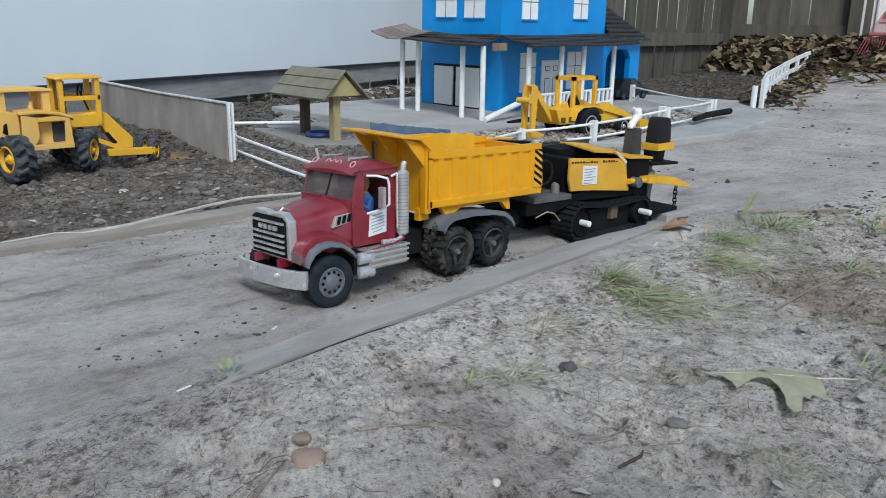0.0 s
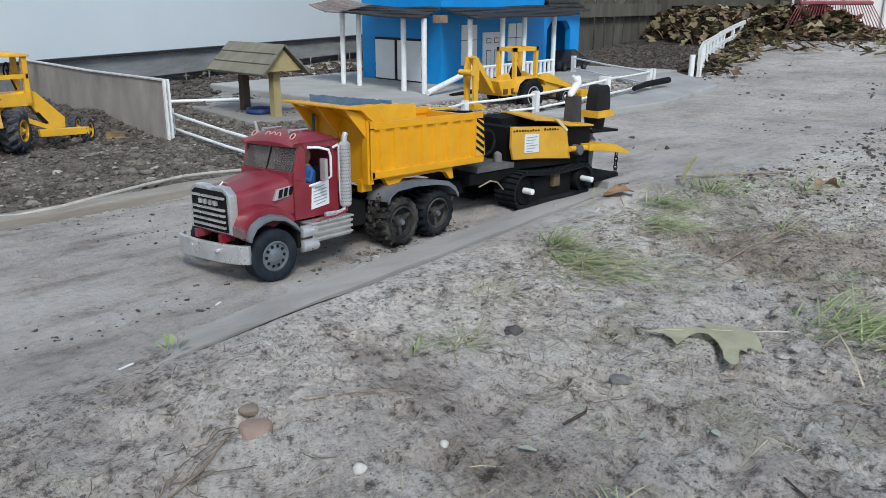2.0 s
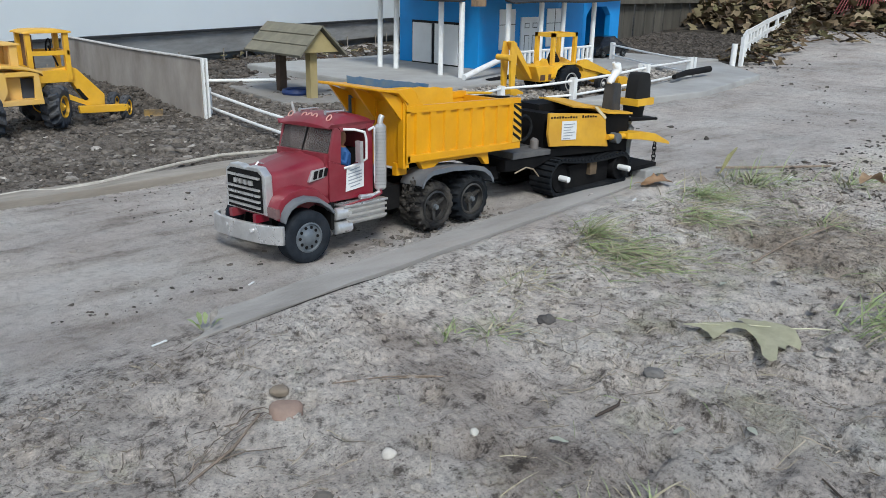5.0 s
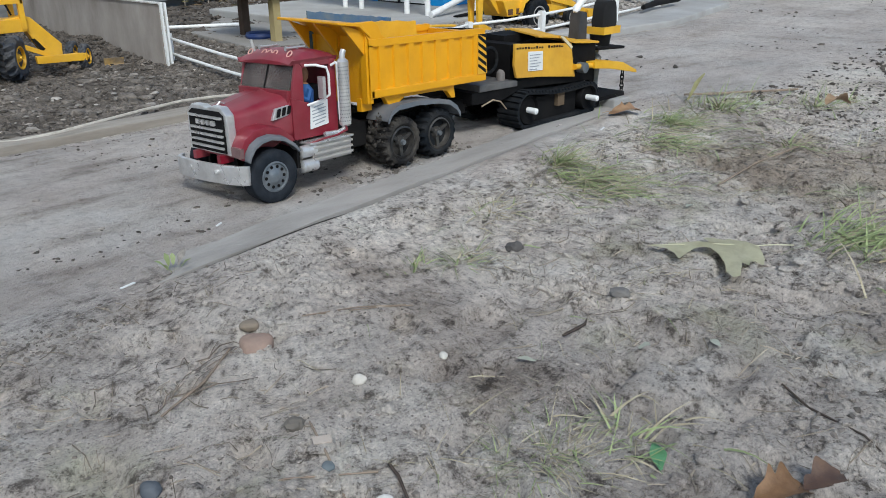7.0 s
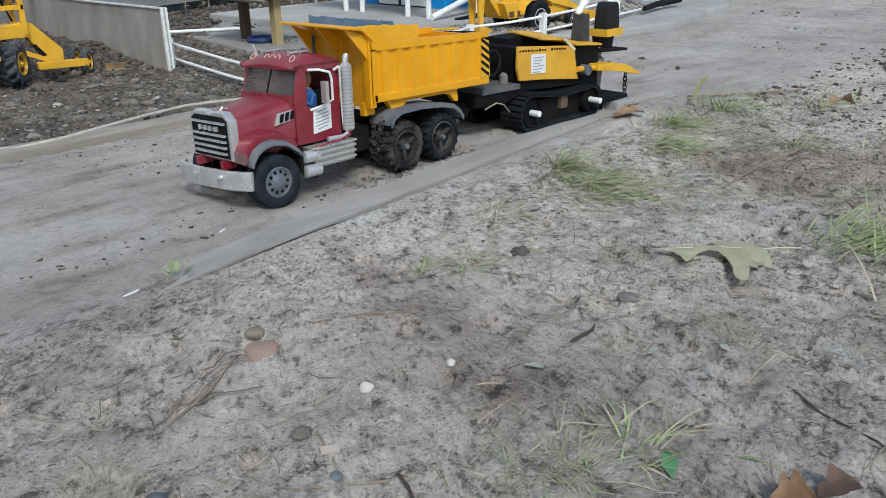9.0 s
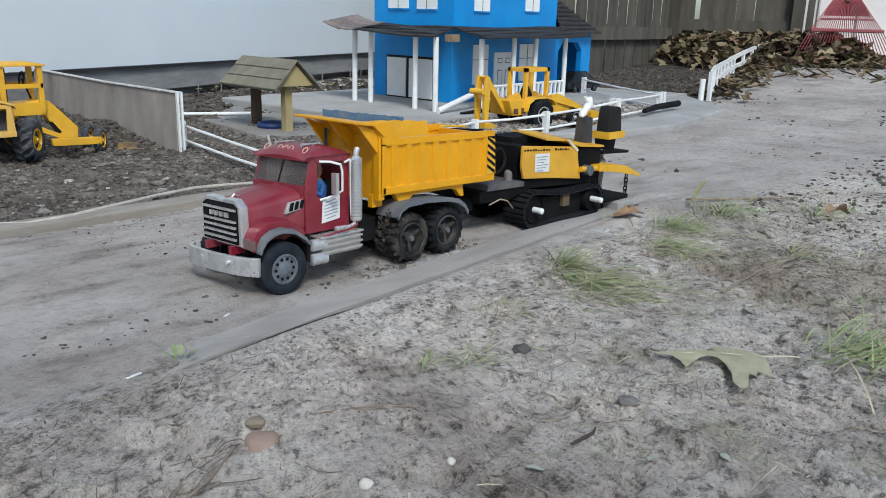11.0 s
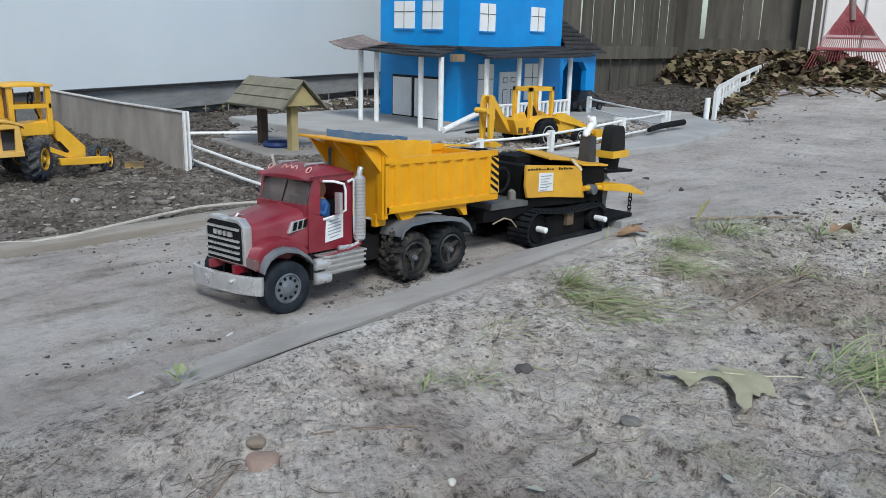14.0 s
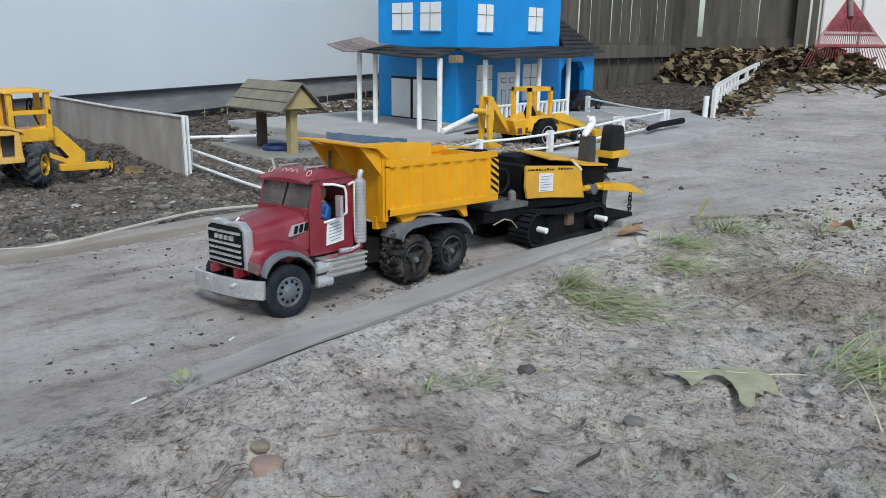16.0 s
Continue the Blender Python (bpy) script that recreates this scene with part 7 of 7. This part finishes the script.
def leaf(name, at, turn, length, c1, c2, label, lobes=4, depth=0.7, curl=(0.3, 0.06, 0.012), seed=1, tilt=(0, 0), aspect=0.62, lift=0.004, stem=0.3):
    bm = leaf_mesh(length, lobes, depth, curl, seed, aspect, stem=stem)
    m = Matrix.Translation((at[0], at[1], gz(*at) + lift)) @ Matrix.Rotation(radians(turn), 4, "Z") @ Matrix.Rotation(radians(tilt[0]), 4, "X") @ Matrix.Rotation(radians(tilt[1]), 4, "Y")
    for v in bm.verts:
        v.co = m @ v.co
    mm = mat(name + "_skin", c1, c2, 0.65, scale=70, bump=0.2)
    return tagged(part(name, bm, mm, smooth=True), label, "leaf")


def oak_leaf():
    """A red-oak leaf, base at the origin and tip along +x: deep pointed lobes, one half lying flat, the other folded up."""
    half = [(0.0, 0.002, 0.0), (0.002, 0.018, 0.003), (0.004, 0.034, 0.006), (0.010, 0.047, 0.010), (0.016, 0.038, 0.014), (0.022, 0.040, 0.018), (0.028, 0.056, 0.022), (0.034, 0.050, 0.026), (0.044, 0.078, 0.030), (0.054, 0.086, 0.034), (0.056, 0.068, 0.040), (0.052, 0.050, 0.044),
            (0.053, 0.030, 0.048), (0.058, 0.014, 0.056), (0.068, 0.010, 0.066), (0.076, 0.012, 0.074), (0.086, 0.022, 0.084), (0.098, 0.038, 0.090), (0.100, 0.022, 0.096), (0.106, 0.009, 0.104), (0.114, 0.006, 0.112), (0.124, 0.0006, 0.122)]
    bm = bmesh.new()

    def bent(x, y):
        z = 0.0035 * math.sin(x * 26) + 0.004 + (0.10 * y + 0.9 * y * y if y < 0 else -0.10 * y + 0.7 * y * y) + 0.0015 * math.sin(x * 120 + y * 70)
        return (x, y, z)
    rib = [bm.verts.new(bent(m, 0)) for _, _, m in half]
    for sgn, wide in ((1, 1.0), (-1, 0.30)):
        rows = [rib] + [[bm.verts.new(bent(m + (x - m) * f, sgn * wide * y * f)) for x, y, m in half] for f in (0.33, 0.66, 1.0)]
        for a, b in zip(rows, rows[1:]):
            for k in range(len(half) - 1):
                bm.faces.new((a[k], a[k + 1], b[k + 1], b[k]) if sgn > 0 else (b[k], b[k + 1], a[k + 1], a[k]))
    bmesh.ops.solidify(bm, geom=bm.faces[:], thickness=0.0005)
    tube(bm, [(-0.038, 0.003, 0.006), (-0.02, 0.001, 0.006), (0.0, 0.0, 0.0045), (0.05, 0.0, bent(0.05, 0)[2] - 0.0002), (0.11, 0.0, bent(0.11, 0)[2] - 0.0002)], [0.0008, 0.0007, 0.0008, 0.0006, 0.0004], 6)
    m = Matrix.Translation((0.272, -0.543, gz(0.25, -0.52) + 0.001)) @ Matrix.Rotation(radians(133), 4, "Z")
    for v in bm.verts:
        v.co = m @ v.co
    skin = mat("pale_oak_leaf_skin", (0.66, 0.64, 0.48), (0.54, 0.52, 0.37), 0.6, scale=45, bump=0.25, bscale=160)
    return tagged(part("oak_leaf", bm, skin, smooth=True), "large pale olive-tan lobed oak leaf lying on the bank", "leaf")


oak_leaf()
leaf("dead_leaf", (0.722, -0.045), -40, 0.062, (0.33, 0.21, 0.12), (0.24, 0.14, 0.075), "crumpled brown dead leaf by the paver", 3, 0.3, (0.9, 0.07, 0.03), 5, (5, -3), 0.9, 0.006, 0.2)
leaf("brown_leaf", (-0.150, -0.732), -30, 0.040, (0.21, 0.115, 0.055), (0.13, 0.068, 0.03), "curled orange-brown dead leaf on the bank", 3, 0.25, (1.8, 0.16, 0.05), 6, (8, -4), 0.9, 0.005, 0.2)
leaf("tan_leaf", (-0.170, -0.745), -40, 0.042, (0.52, 0.40, 0.22), (0.38, 0.26, 0.12), "curled tan dead leaf on the bank", 3, 0.25, (2.0, 0.15, 0.05), 8, (-6, -2), 0.85, 0.003, 0.2)
leaf("dark_leaf", (-0.122, -0.752), -20, 0.032, (0.12, 0.07, 0.045), (0.07, 0.04, 0.03), "curled dark brown dead leaf on the bank", 2, 0.3, (1.6, 0.12, 0.05), 9, (6, -2), 0.9, 0.008, 0.2)
leaf("green_leaf", (-0.150, -0.668), 40, 0.030, (0.11, 0.27, 0.13), (0.08, 0.20, 0.09), "small fresh green leaf on the bank", 1, 0.2, (0.4, 0.05, 0.01), 4, (0, 0), 0.5, 0.003, 0.2)
leaf("curled_leaf", (1.07, -0.36), 150, 0.055, (0.33, 0.23, 0.14), (0.22, 0.14, 0.08), "folded brown dead leaf at the path edge", 2, 0.25, (2.0, 0.16, 0.05), 10, (6, 0), 0.9, 0.012, 0.2)
leaf("straw_leaf", (0.92, -0.10), 5, 0.085, (0.28, 0.27, 0.13), (0.20, 0.17, 0.07), "long dry willow-shaped leaf sticking up", 1, 0.1, (1.5, 0.05, 0.01), 12, (0, -32), 0.16, 0.004, 0.1)
leaf("grey_leaf", (0.775, -0.030), 10, 0.09, (0.10, 0.09, 0.075), (0.07, 0.06, 0.05), "flat dark decaying leaf on the road", 1, 0.1, (0.5, 0.02, 0.01), 13, (0, 0), 0.22, 0.003, 0.1)
for i, (x, y) in enumerate(((-0.02, -0.57), (0.03, -0.62), (-0.10, -0.52), (0.35, -0.42))):
    leaf("pale_leaf_scrap", (x, y), 60 * i, 0.016, (0.36, 0.37, 0.31), (0.28, 0.29, 0.24), "pale greenish leaf scrap on the bank", 1, 0.3, (0.6, 0.05, 0.03), 20 + i, (0, 0), 0.6, 0.003, 0.1)


def leaf_litter_material():
    m = bpy.data.materials.new("mixed_dead_leaves")
    m.use_nodes = True
    N, L = m.node_tree.nodes, m.node_tree.links
    ge = N.new("ShaderNodeNewGeometry")
    r = N.new("ShaderNodeValToRGB")
    cols = [(0.0, (0.03, 0.022, 0.015)), (0.28, (0.085, 0.058, 0.03)), (0.5, (0.16, 0.112, 0.062)), (0.72, (0.13, 0.125, 0.056)), (0.90, (0.30, 0.235, 0.145)), (1.0, (0.12, 0.05, 0.028))]
    while len(r.color_ramp.elements) < len(cols):
        r.color_ramp.elements.new(0.5)
    for e, (p, c) in zip(r.color_ramp.elements, cols):
        e.position, e.color = p, (*c, 1)
    L.new(ge.outputs["Random Per Island"], r.inputs["Fac"])
    L.new(r.outputs[0], N["Principled BSDF"].inputs["Base Color"])
    N["Principled BSDF"].inputs["Roughness"].default_value = 0.75
    return m


LITTER = leaf_litter_material()


def mound(x, y):
    d = (x - 4.42) * 0.465 + (y - 1.86) * 0.885
    s = (x - 4.42) * 0.885 - (y - 1.86) * 0.465
    return 0.15 * step(0.0, 0.60, d) * step(0.2, 0.75, s) * step(1.9, 1.3, s) + 0.13 * np.exp(-((x - 5.80) ** 2 + (y - 1.36) ** 2) / 0.075)


rng = random.Random(31)
verts, faces = [], []
count = 0
while count < 620:
    x, y = rng.uniform(4.1, 6.1), rng.uniform(1.2, 2.75)
    h = float(mound(np.array([x]), np.array([y]))[0])
    d = (x - 4.42) * 0.465 + (y - 1.86) * 0.885
    if d < -0.10 or (x - 4.42) * 0.885 - (y - 1.86) * 0.465 < 0.22 + 0.15 * rng.random() or y > 2.34 + (x - 4.0) * 0.14 or (h < 0.01 and rng.random() > 0.25) or (x > 5.45 and y > 2.72 - 1.6 * (x - 5.45)):
        continue
    L_ = rng.uniform(0.09, 0.16)
    lob, ph, cu = rng.choice((2, 3, 3)), rng.uniform(0, 1), rng.uniform(-0.5, 0.6)
    m = Matrix.Translation((x, y, gz(x, y) + h + rng.uniform(0.005, 0.04))) @ Euler((rng.uniform(-0.9, 0.9), rng.uniform(-0.9, 0.9), rng.uniform(0, 6.3))).to_matrix().to_4x4()
    n, base = 12, len(verts)
    for i in range(n + 1):
        t = i / n
        env = math.sin(math.pi * (t * 0.94 + 0.03)) ** 0.7
        for k, sg in enumerate((-1, 0, 1)):
            w = (0.5 - 0.5 * math.cos(2 * math.pi * (t * lob + (ph if sg > 0 else 0)))) ** 0.6
            yy = sg * L_ * 0.34 * env * (0.3 + 0.7 * w)
            verts.append(tuple(m @ Vector((L_ * (t - 0.5), yy, cu * abs(yy) * 0.8 + 0.10 * L_ * math.sin(4 * t + ph)))))
        if i:
            a, b = base + (i - 1) * 3, base + i * 3
            faces += [(a, b, b + 1, a + 1), (a + 1, b + 1, b + 2, a + 2)]
    count += 1
me = bpy.data.meshes.new("leaf_pile")
me.from_pydata(verts, [], faces)
me.materials.append(LITTER)
tagged(new("leaf_pile", me), "heap of brown and olive dead oak leaves in the fence corner", "leaf pile", kind="stuff")
hm = grid_mesh("pile_soil", np.linspace(4.2, 6.6, 80), np.linspace(0.7, 2.75, 60), lambda x, y: relief(x, y) + mound(x, y) - 0.012)
hm.materials.append(mat("dark_leaf_mould", (0.045, 0.035, 0.026), (0.028, 0.022, 0.017), 0.95, scale=25, bump=0.6))
tagged(new("pile_soil", hm), "dark leaf mould under the leaf heap", "soil", kind="structure")
# strewn leaves at the rake and by the wall foot
verts, faces = [], []
for _ in range(640):
    u = rng.random()
    if u < 0.40:
        x, y = rng.gauss(5.72, 0.24), rng.gauss(1.22, 0.16)
    elif u < 0.55:
        x, y = rng.uniform(4.3, 6.2), rng.uniform(0.5, 1.4)
    elif u < 0.82:
        x = rng.uniform(3.3, 5.4)
        y = 1.02 + 0.33 * (x - 3.25) + rng.gauss(0, 0.09)
    else:
        x, y = rng.uniform(1.0, 2.6), rng.uniform(2.25, 2.95)
    L_ = rng.uniform(0.05, 0.11) if x > 3 else rng.uniform(0.025, 0.055)
    m = Matrix.Translation((x, y, gz(x, y) + float(mound(x, y)) + rng.uniform(0.005, 0.03))) @ Euler((rng.uniform(-0.5, 0.5), rng.uniform(-0.5, 0.5), rng.uniform(0, 6.3))).to_matrix().to_4x4()
    base = len(verts)
    for i in range(9):
        t = i / 8
        env = math.sin(math.pi * (t * 0.94 + 0.03)) ** 0.7 * (0.6 + 0.4 * math.sin(12 * t))
        for sg in (-1, 0, 1):
            verts.append(tuple(m @ Vector((L_ * (t - 0.5), sg * L_ * 0.3 * env, 0.3 * abs(sg) * L_ * 0.3))))
        if i:
            a, b = base + (i - 1) * 3, base + i * 3
            faces += [(a, b, b + 1, a + 1), (a + 1, b + 1, b + 2, a + 2)]
me = bpy.data.meshes.new("strewn_leaves")
me.from_pydata(verts, [], faces)
me.materials.append(LITTER)
tagged(new("strewn_leaves", me), "dead leaves strewn over the dirt", "leaves", kind="stuff")

# ---------------------------------------------------------------- grass
GRASS = [mat("green_grass", (0.32, 0.375, 0.18), (0.21, 0.26, 0.11), 0.6, scale=60, per_piece=0.3), mat("dry_straw_grass", (0.42, 0.37, 0.26), (0.28, 0.24, 0.165), 0.7, scale=60, per_piece=0.3)]


def tuft(at, n, spread, length, dry, label, seed, lie=0.5, comb=None, wide=1.25):
    rnd = random.Random(seed)
    verts, faces, mats = [], [], []
    for _ in range(n):
        r, a = spread * abs(rnd.gauss(0, 0.55)), rnd.uniform(0, 6.283)
        x, y = at[0] + r * math.cos(a) * wide, at[1] + r * math.sin(a)
        z = gz(x, y)
        ln, w = length * rnd.uniform(0.45, 1.15), rnd.uniform(0.0009, 0.0019) * (0.32 if lie > 0.85 else 0.75)
        hd = rnd.uniform(0, 6.283) if rnd.random() < 0.4 else (a if comb is None else radians(comb)) + rnd.uniform(-0.8, 0.8)
        pitch, bend = rnd.uniform(0.1, 1.2) * (1 - lie) + rnd.uniform(0.0, 0.45), rnd.uniform(0.3, 1.3)
        d, sd = Vector((math.cos(hd), math.sin(hd), 0)), Vector((-math.sin(hd), math.cos(hd), 0))
        p, ang = Vector((x, y, z - 0.001)), pitch
        base = len(verts)
        for i in range(6):
            ww = w * (1 - i / 5.2)
            verts += [tuple(p - sd * ww), tuple(p + sd * ww + Vector((0, 0, ww * 0.6)))]
            p = p + (d * math.cos(ang) + Vector((0, 0, math.sin(ang)))) * (ln / 5)
            p.z = max(p.z, z + 0.001)
            ang -= bend / 5
            if i:
                q = base + 2 * (i - 1)
                faces.append((q, q + 1, q + 3, q + 2))
                mats.append(None)
        mi = 1 if rnd.random() < dry else 0
        mats[-5:] = [mi] * 5
    me = bpy.data.meshes.new("grass_tuft")
    me.from_pydata(verts, [], faces)
    for m in GRASS:
        me.materials.append(m)
    me.polygons.foreach_set("material_index", mats)
    me.update()
    return tagged(new("grass_tuft", me), label, "grass", "grass tufts on the bank", kind="stuff")


tuft((0.365, -0.235), 230, 0.085, 0.085, 0.42, "flattened mat of pale green and straw-coloured grass", 1, 0.75, -80, 0.75)
tuft((0.385, -0.175), 90, 0.03, 0.080, 0.25, "tuft of pale green grass leaning over", 2, 0.35, -70)
tuft((0.34, -0.30), 110, 0.075, 0.085, 0.45, "straggling pale green grass", 21, 0.85, -75)
tuft((0.74, -0.165), 190, 0.10, 0.085, 0.25, "mat of pale green grass beside the paver", 3, 0.65, -90, 0.9)
tuft((0.92, -0.165), 160, 0.08, 0.08, 0.3, "tuft of green grass at the road end", 4, 0.5)
tuft((0.62, -0.22), 130, 0.08, 0.08, 0.5, "straggling straw-coloured grass", 22, 0.85, -80)
tuft((1.10, -0.285), 150, 0.10, 0.07, 0.4, "round tuft of green grass", 5, 0.6)
tuft((0.365, -0.615), 190, 0.060, 0.085, 0.15, "tuft of bright green grass by the oak leaf", 6, 0.45, -60, 1.3)
tuft((0.33, -0.68), 110, 0.09, 0.11, 0.75, "long straw-coloured grass on the bank", 7, 0.8)
tuft((-0.02, -0.29), 26, 0.022, 0.028, 0.2, "tiny green weed on the bank", 8, 0.4)
tuft((0.02, -0.315), 60, 0.05, 0.04, 0.5, "thin green and straw grass on the bank", 9, 0.7)
tuft((-0.19, -0.60), 190, 0.055, 0.042, 0.5, "thin tuft of mixed grass on the bank", 10, 0.86)
tuft((-0.13, -0.63), 50, 0.06, 0.045, 0.6, "thin dry grass on the bank", 11, 0.7)
tuft((0.16, -0.24), 90, 0.09, 0.05, 0.75, "thin dry grass on the bank", 12, 0.8)
tuft((0.60, -0.25), 90, 0.13, 0.05, 0.7, "thin dry grass on the bank", 13, 0.8)
tuft((0.75, -0.38), 120, 0.16, 0.06, 0.5, "thin mixed grass on the bank", 14, 0.7)
def dead_roots():
    """A tangle of dry brown roots drawn out beside the flat stone."""
    rnd = random.Random(19)
    bm = bmesh.new()
    for _ in range(15):
        s0 = rnd.random()
        x, y = -0.365 + 0.10 * s0 + rnd.gauss(0, 0.010), -0.365 + 0.085 * s0 + rnd.gauss(0, 0.010)
        a, ln, turn = radians(36) + rnd.gauss(0, 0.5), rnd.uniform(0.02, 0.07), rnd.uniform(-0.9, 0.9)
        lift = rnd.uniform(0.0005, 0.006)
        pts = []
        for i in range(5):
            pts.append((x, y, gz(x, y) + 0.0008 + lift * math.sin(math.pi * i / 4)))
            x, y, a = x + ln / 4 * math.cos(a), y + ln / 4 * math.sin(a), a + turn / 4
        r = rnd.uniform(0.0003, 0.0007)
        tube(bm, pts, [r, r, r * 0.9, r * 0.7, r * 0.4], 4)
    m = mat("dry_brown_root", (0.22, 0.18, 0.145), (0.11, 0.088, 0.07), 0.9, scale=30, per_piece=0.4)
    return tagged(part("dead_roots", bm, m), "tangle of dry brown roots beside the flat stone", "roots", kind="stuff")


dead_roots()
tuft((0.05, -0.50), 120, 0.17, 0.045, 0.9, "scattered dry straw on the bank", 16, 0.95)
tuft((0.45, -0.42), 110, 0.15, 0.05, 0.8, "scattered dry straw on the bank", 17, 0.9)
tuft((-0.25, -0.55), 70, 0.14, 0.05, 0.9, "scattered dry straw on the bank", 18, 0.95)
tuft((1.5, -0.5), 200, 0.35, 0.07, 0.5, "thin mixed grass on the far bank", 19, 0.7)
tuft((0.62, -0.62), 160, 0.14, 0.07, 0.6, "thin mixed grass on the bank", 20, 0.7)
def bank_straw():
    """Thin dry bits strewn flat over the bank, thicker in drifts."""
    rnd = np.random.RandomState(77)
    verts, faces = [], []
    x, y = rnd.uniform(-0.55, 1.15, 4200), rnd.uniform(-0.84, -0.14, 4200)
    keep = fbm(x, y, 0.16, 3, 51) > -0.05 - 0.25 * (x > 0.0)
    for px_, py_ in zip(x[keep], y[keep]):
        ln, w, a, b = 0.006 + 0.034 * rnd.uniform() ** 2.5, rnd.uniform(0.00018, 0.00045), rnd.uniform(0, 6.283), rnd.uniform(-0.5, 0.5)
        base = len(verts)
        for i in range(4):
            u = (i / 3 - 0.5) * ln
            ang = a + b * (i / 3 - 0.5)
            cx, cy = px_ + u * math.cos(ang), py_ + u * math.sin(ang)
            verts += [(cx - w * math.sin(ang), cy + w * math.cos(ang), 0.0), (cx + w * math.sin(ang), cy - w * math.cos(ang), 0.0)]
            if i:
                q = base + 2 * (i - 1)
                faces.append((q, q + 1, q + 3, q + 2))
    co = np.array(verts)
    co[:, 2] = relief(co[:, 0], co[:, 1]) + np.tile([0.0008, 0.0013], len(co) // 2)
    me = bpy.data.meshes.new("straw_litter")
    me.from_pydata(co.tolist(), [], faces)
    m = mat("straw_litter", (0.33, 0.285, 0.225), (0.17, 0.14, 0.11), 0.8, scale=12, per_piece=0.45)
    me.materials.append(m)
    return tagged(new("straw_litter", me), "thin dry straw and grass bits strewn over the bank", "straw", kind="stuff")


bank_straw()
# sprouting weed at the road edge
weed = thing("weed_sprout", "small green weed sprouting at the road edge", "weed", (-0.211, -0.112, 0))
for i, (a, ln, up) in enumerate(((150, 0.014, 0.5), (100, 0.015, 0.8), (60, 0.013, 0.7), (20, 0.020, 0.5), (200, 0.012, 0.6), (330, 0.014, 0.4))):
    bm = leaf_mesh(ln, 1, 0.1, (0.5, 0.1, 0.02), i, 0.55, stem=0.5)
    m = Matrix.Translation((-0.211 + 0.008 * math.cos(radians(a)), -0.112 + 0.008 * math.sin(radians(a)), 0.012)) @ Matrix.Rotation(radians(a), 4, "Z") @ Matrix.Rotation(-1.6 * up, 4, "Y")
    for v in bm.verts:
        v.co = m @ v.co
    part("weed_leaf", bm, GRASS[0] if i != 3 else CRUMB, weed, smooth=True)
# twigs
TWIG = mat("dark_twig", (0.07, 0.05, 0.04), (0.04, 0.03, 0.025), 0.85, scale=60)
STRAW = mat("pale_stalk", (0.30, 0.235, 0.18), (0.19, 0.145, 0.11), 0.8, scale=60)
for pts, r, m, lab in (([(0.009, -0.683), (-0.005, -0.71), (-0.027, -0.757), (-0.03, -0.77)], 0.0013, TWIG, "thin dark twig on the bank"),
                       ([(-0.045, -0.507), (-0.029, -0.511), (-0.018, -0.512), (-0.010, -0.508)], 0.0022, TWIG, "short dark twig bit on the bank"),
                       ([(-0.19, -0.315), (-0.14, -0.335), (-0.10, -0.36)], 0.0010, STRAW, "thin dry stalk on the bank"),
                       ([(-0.18, -0.318), (-0.13, -0.345), (-0.095, -0.365)], 0.0008, STRAW, "thin dry stalk on the bank"),
                       ([(-0.36, -0.37), (-0.31, -0.345), (-0.265, -0.31)], 0.0016, STRAW, "reddish dry stalk beside the flat stone"),
                       ([(-0.29, -0.46), (-0.305, -0.50), (-0.318, -0.535)], 0.0014, STRAW, "dry stalk on the bank"),
                       ([(-0.385, -0.475), (-0.34, -0.50), (-0.29, -0.535)], 0.0010, STRAW, "pale straw stalk on the bank"),
                       ([(-0.295, -0.57), (-0.285, -0.55), (-0.280, -0.535)], 0.0018, TWIG, "short dark twig bit on the bank"),
                       ([(0.46, -0.40), (0.60, -0.39), (0.78, -0.40)], 0.0022, STRAW, "long pale dry stem on the bank"),
                       ([(0.98, -0.06), (1.08, -0.10), (1.22, -0.20)], 0.004, STRAW, "pale stick lying at the path edge")):
    bm = bmesh.new()
    tube(bm, [(x, y, gz(x, y) + r * 1.6) for x, y in pts], [r * 0.6, r * 0.75, r * 0.6, r * 0.35][:len(pts)], 6)
    tagged(part("twig", bm, m), lab, "twig")
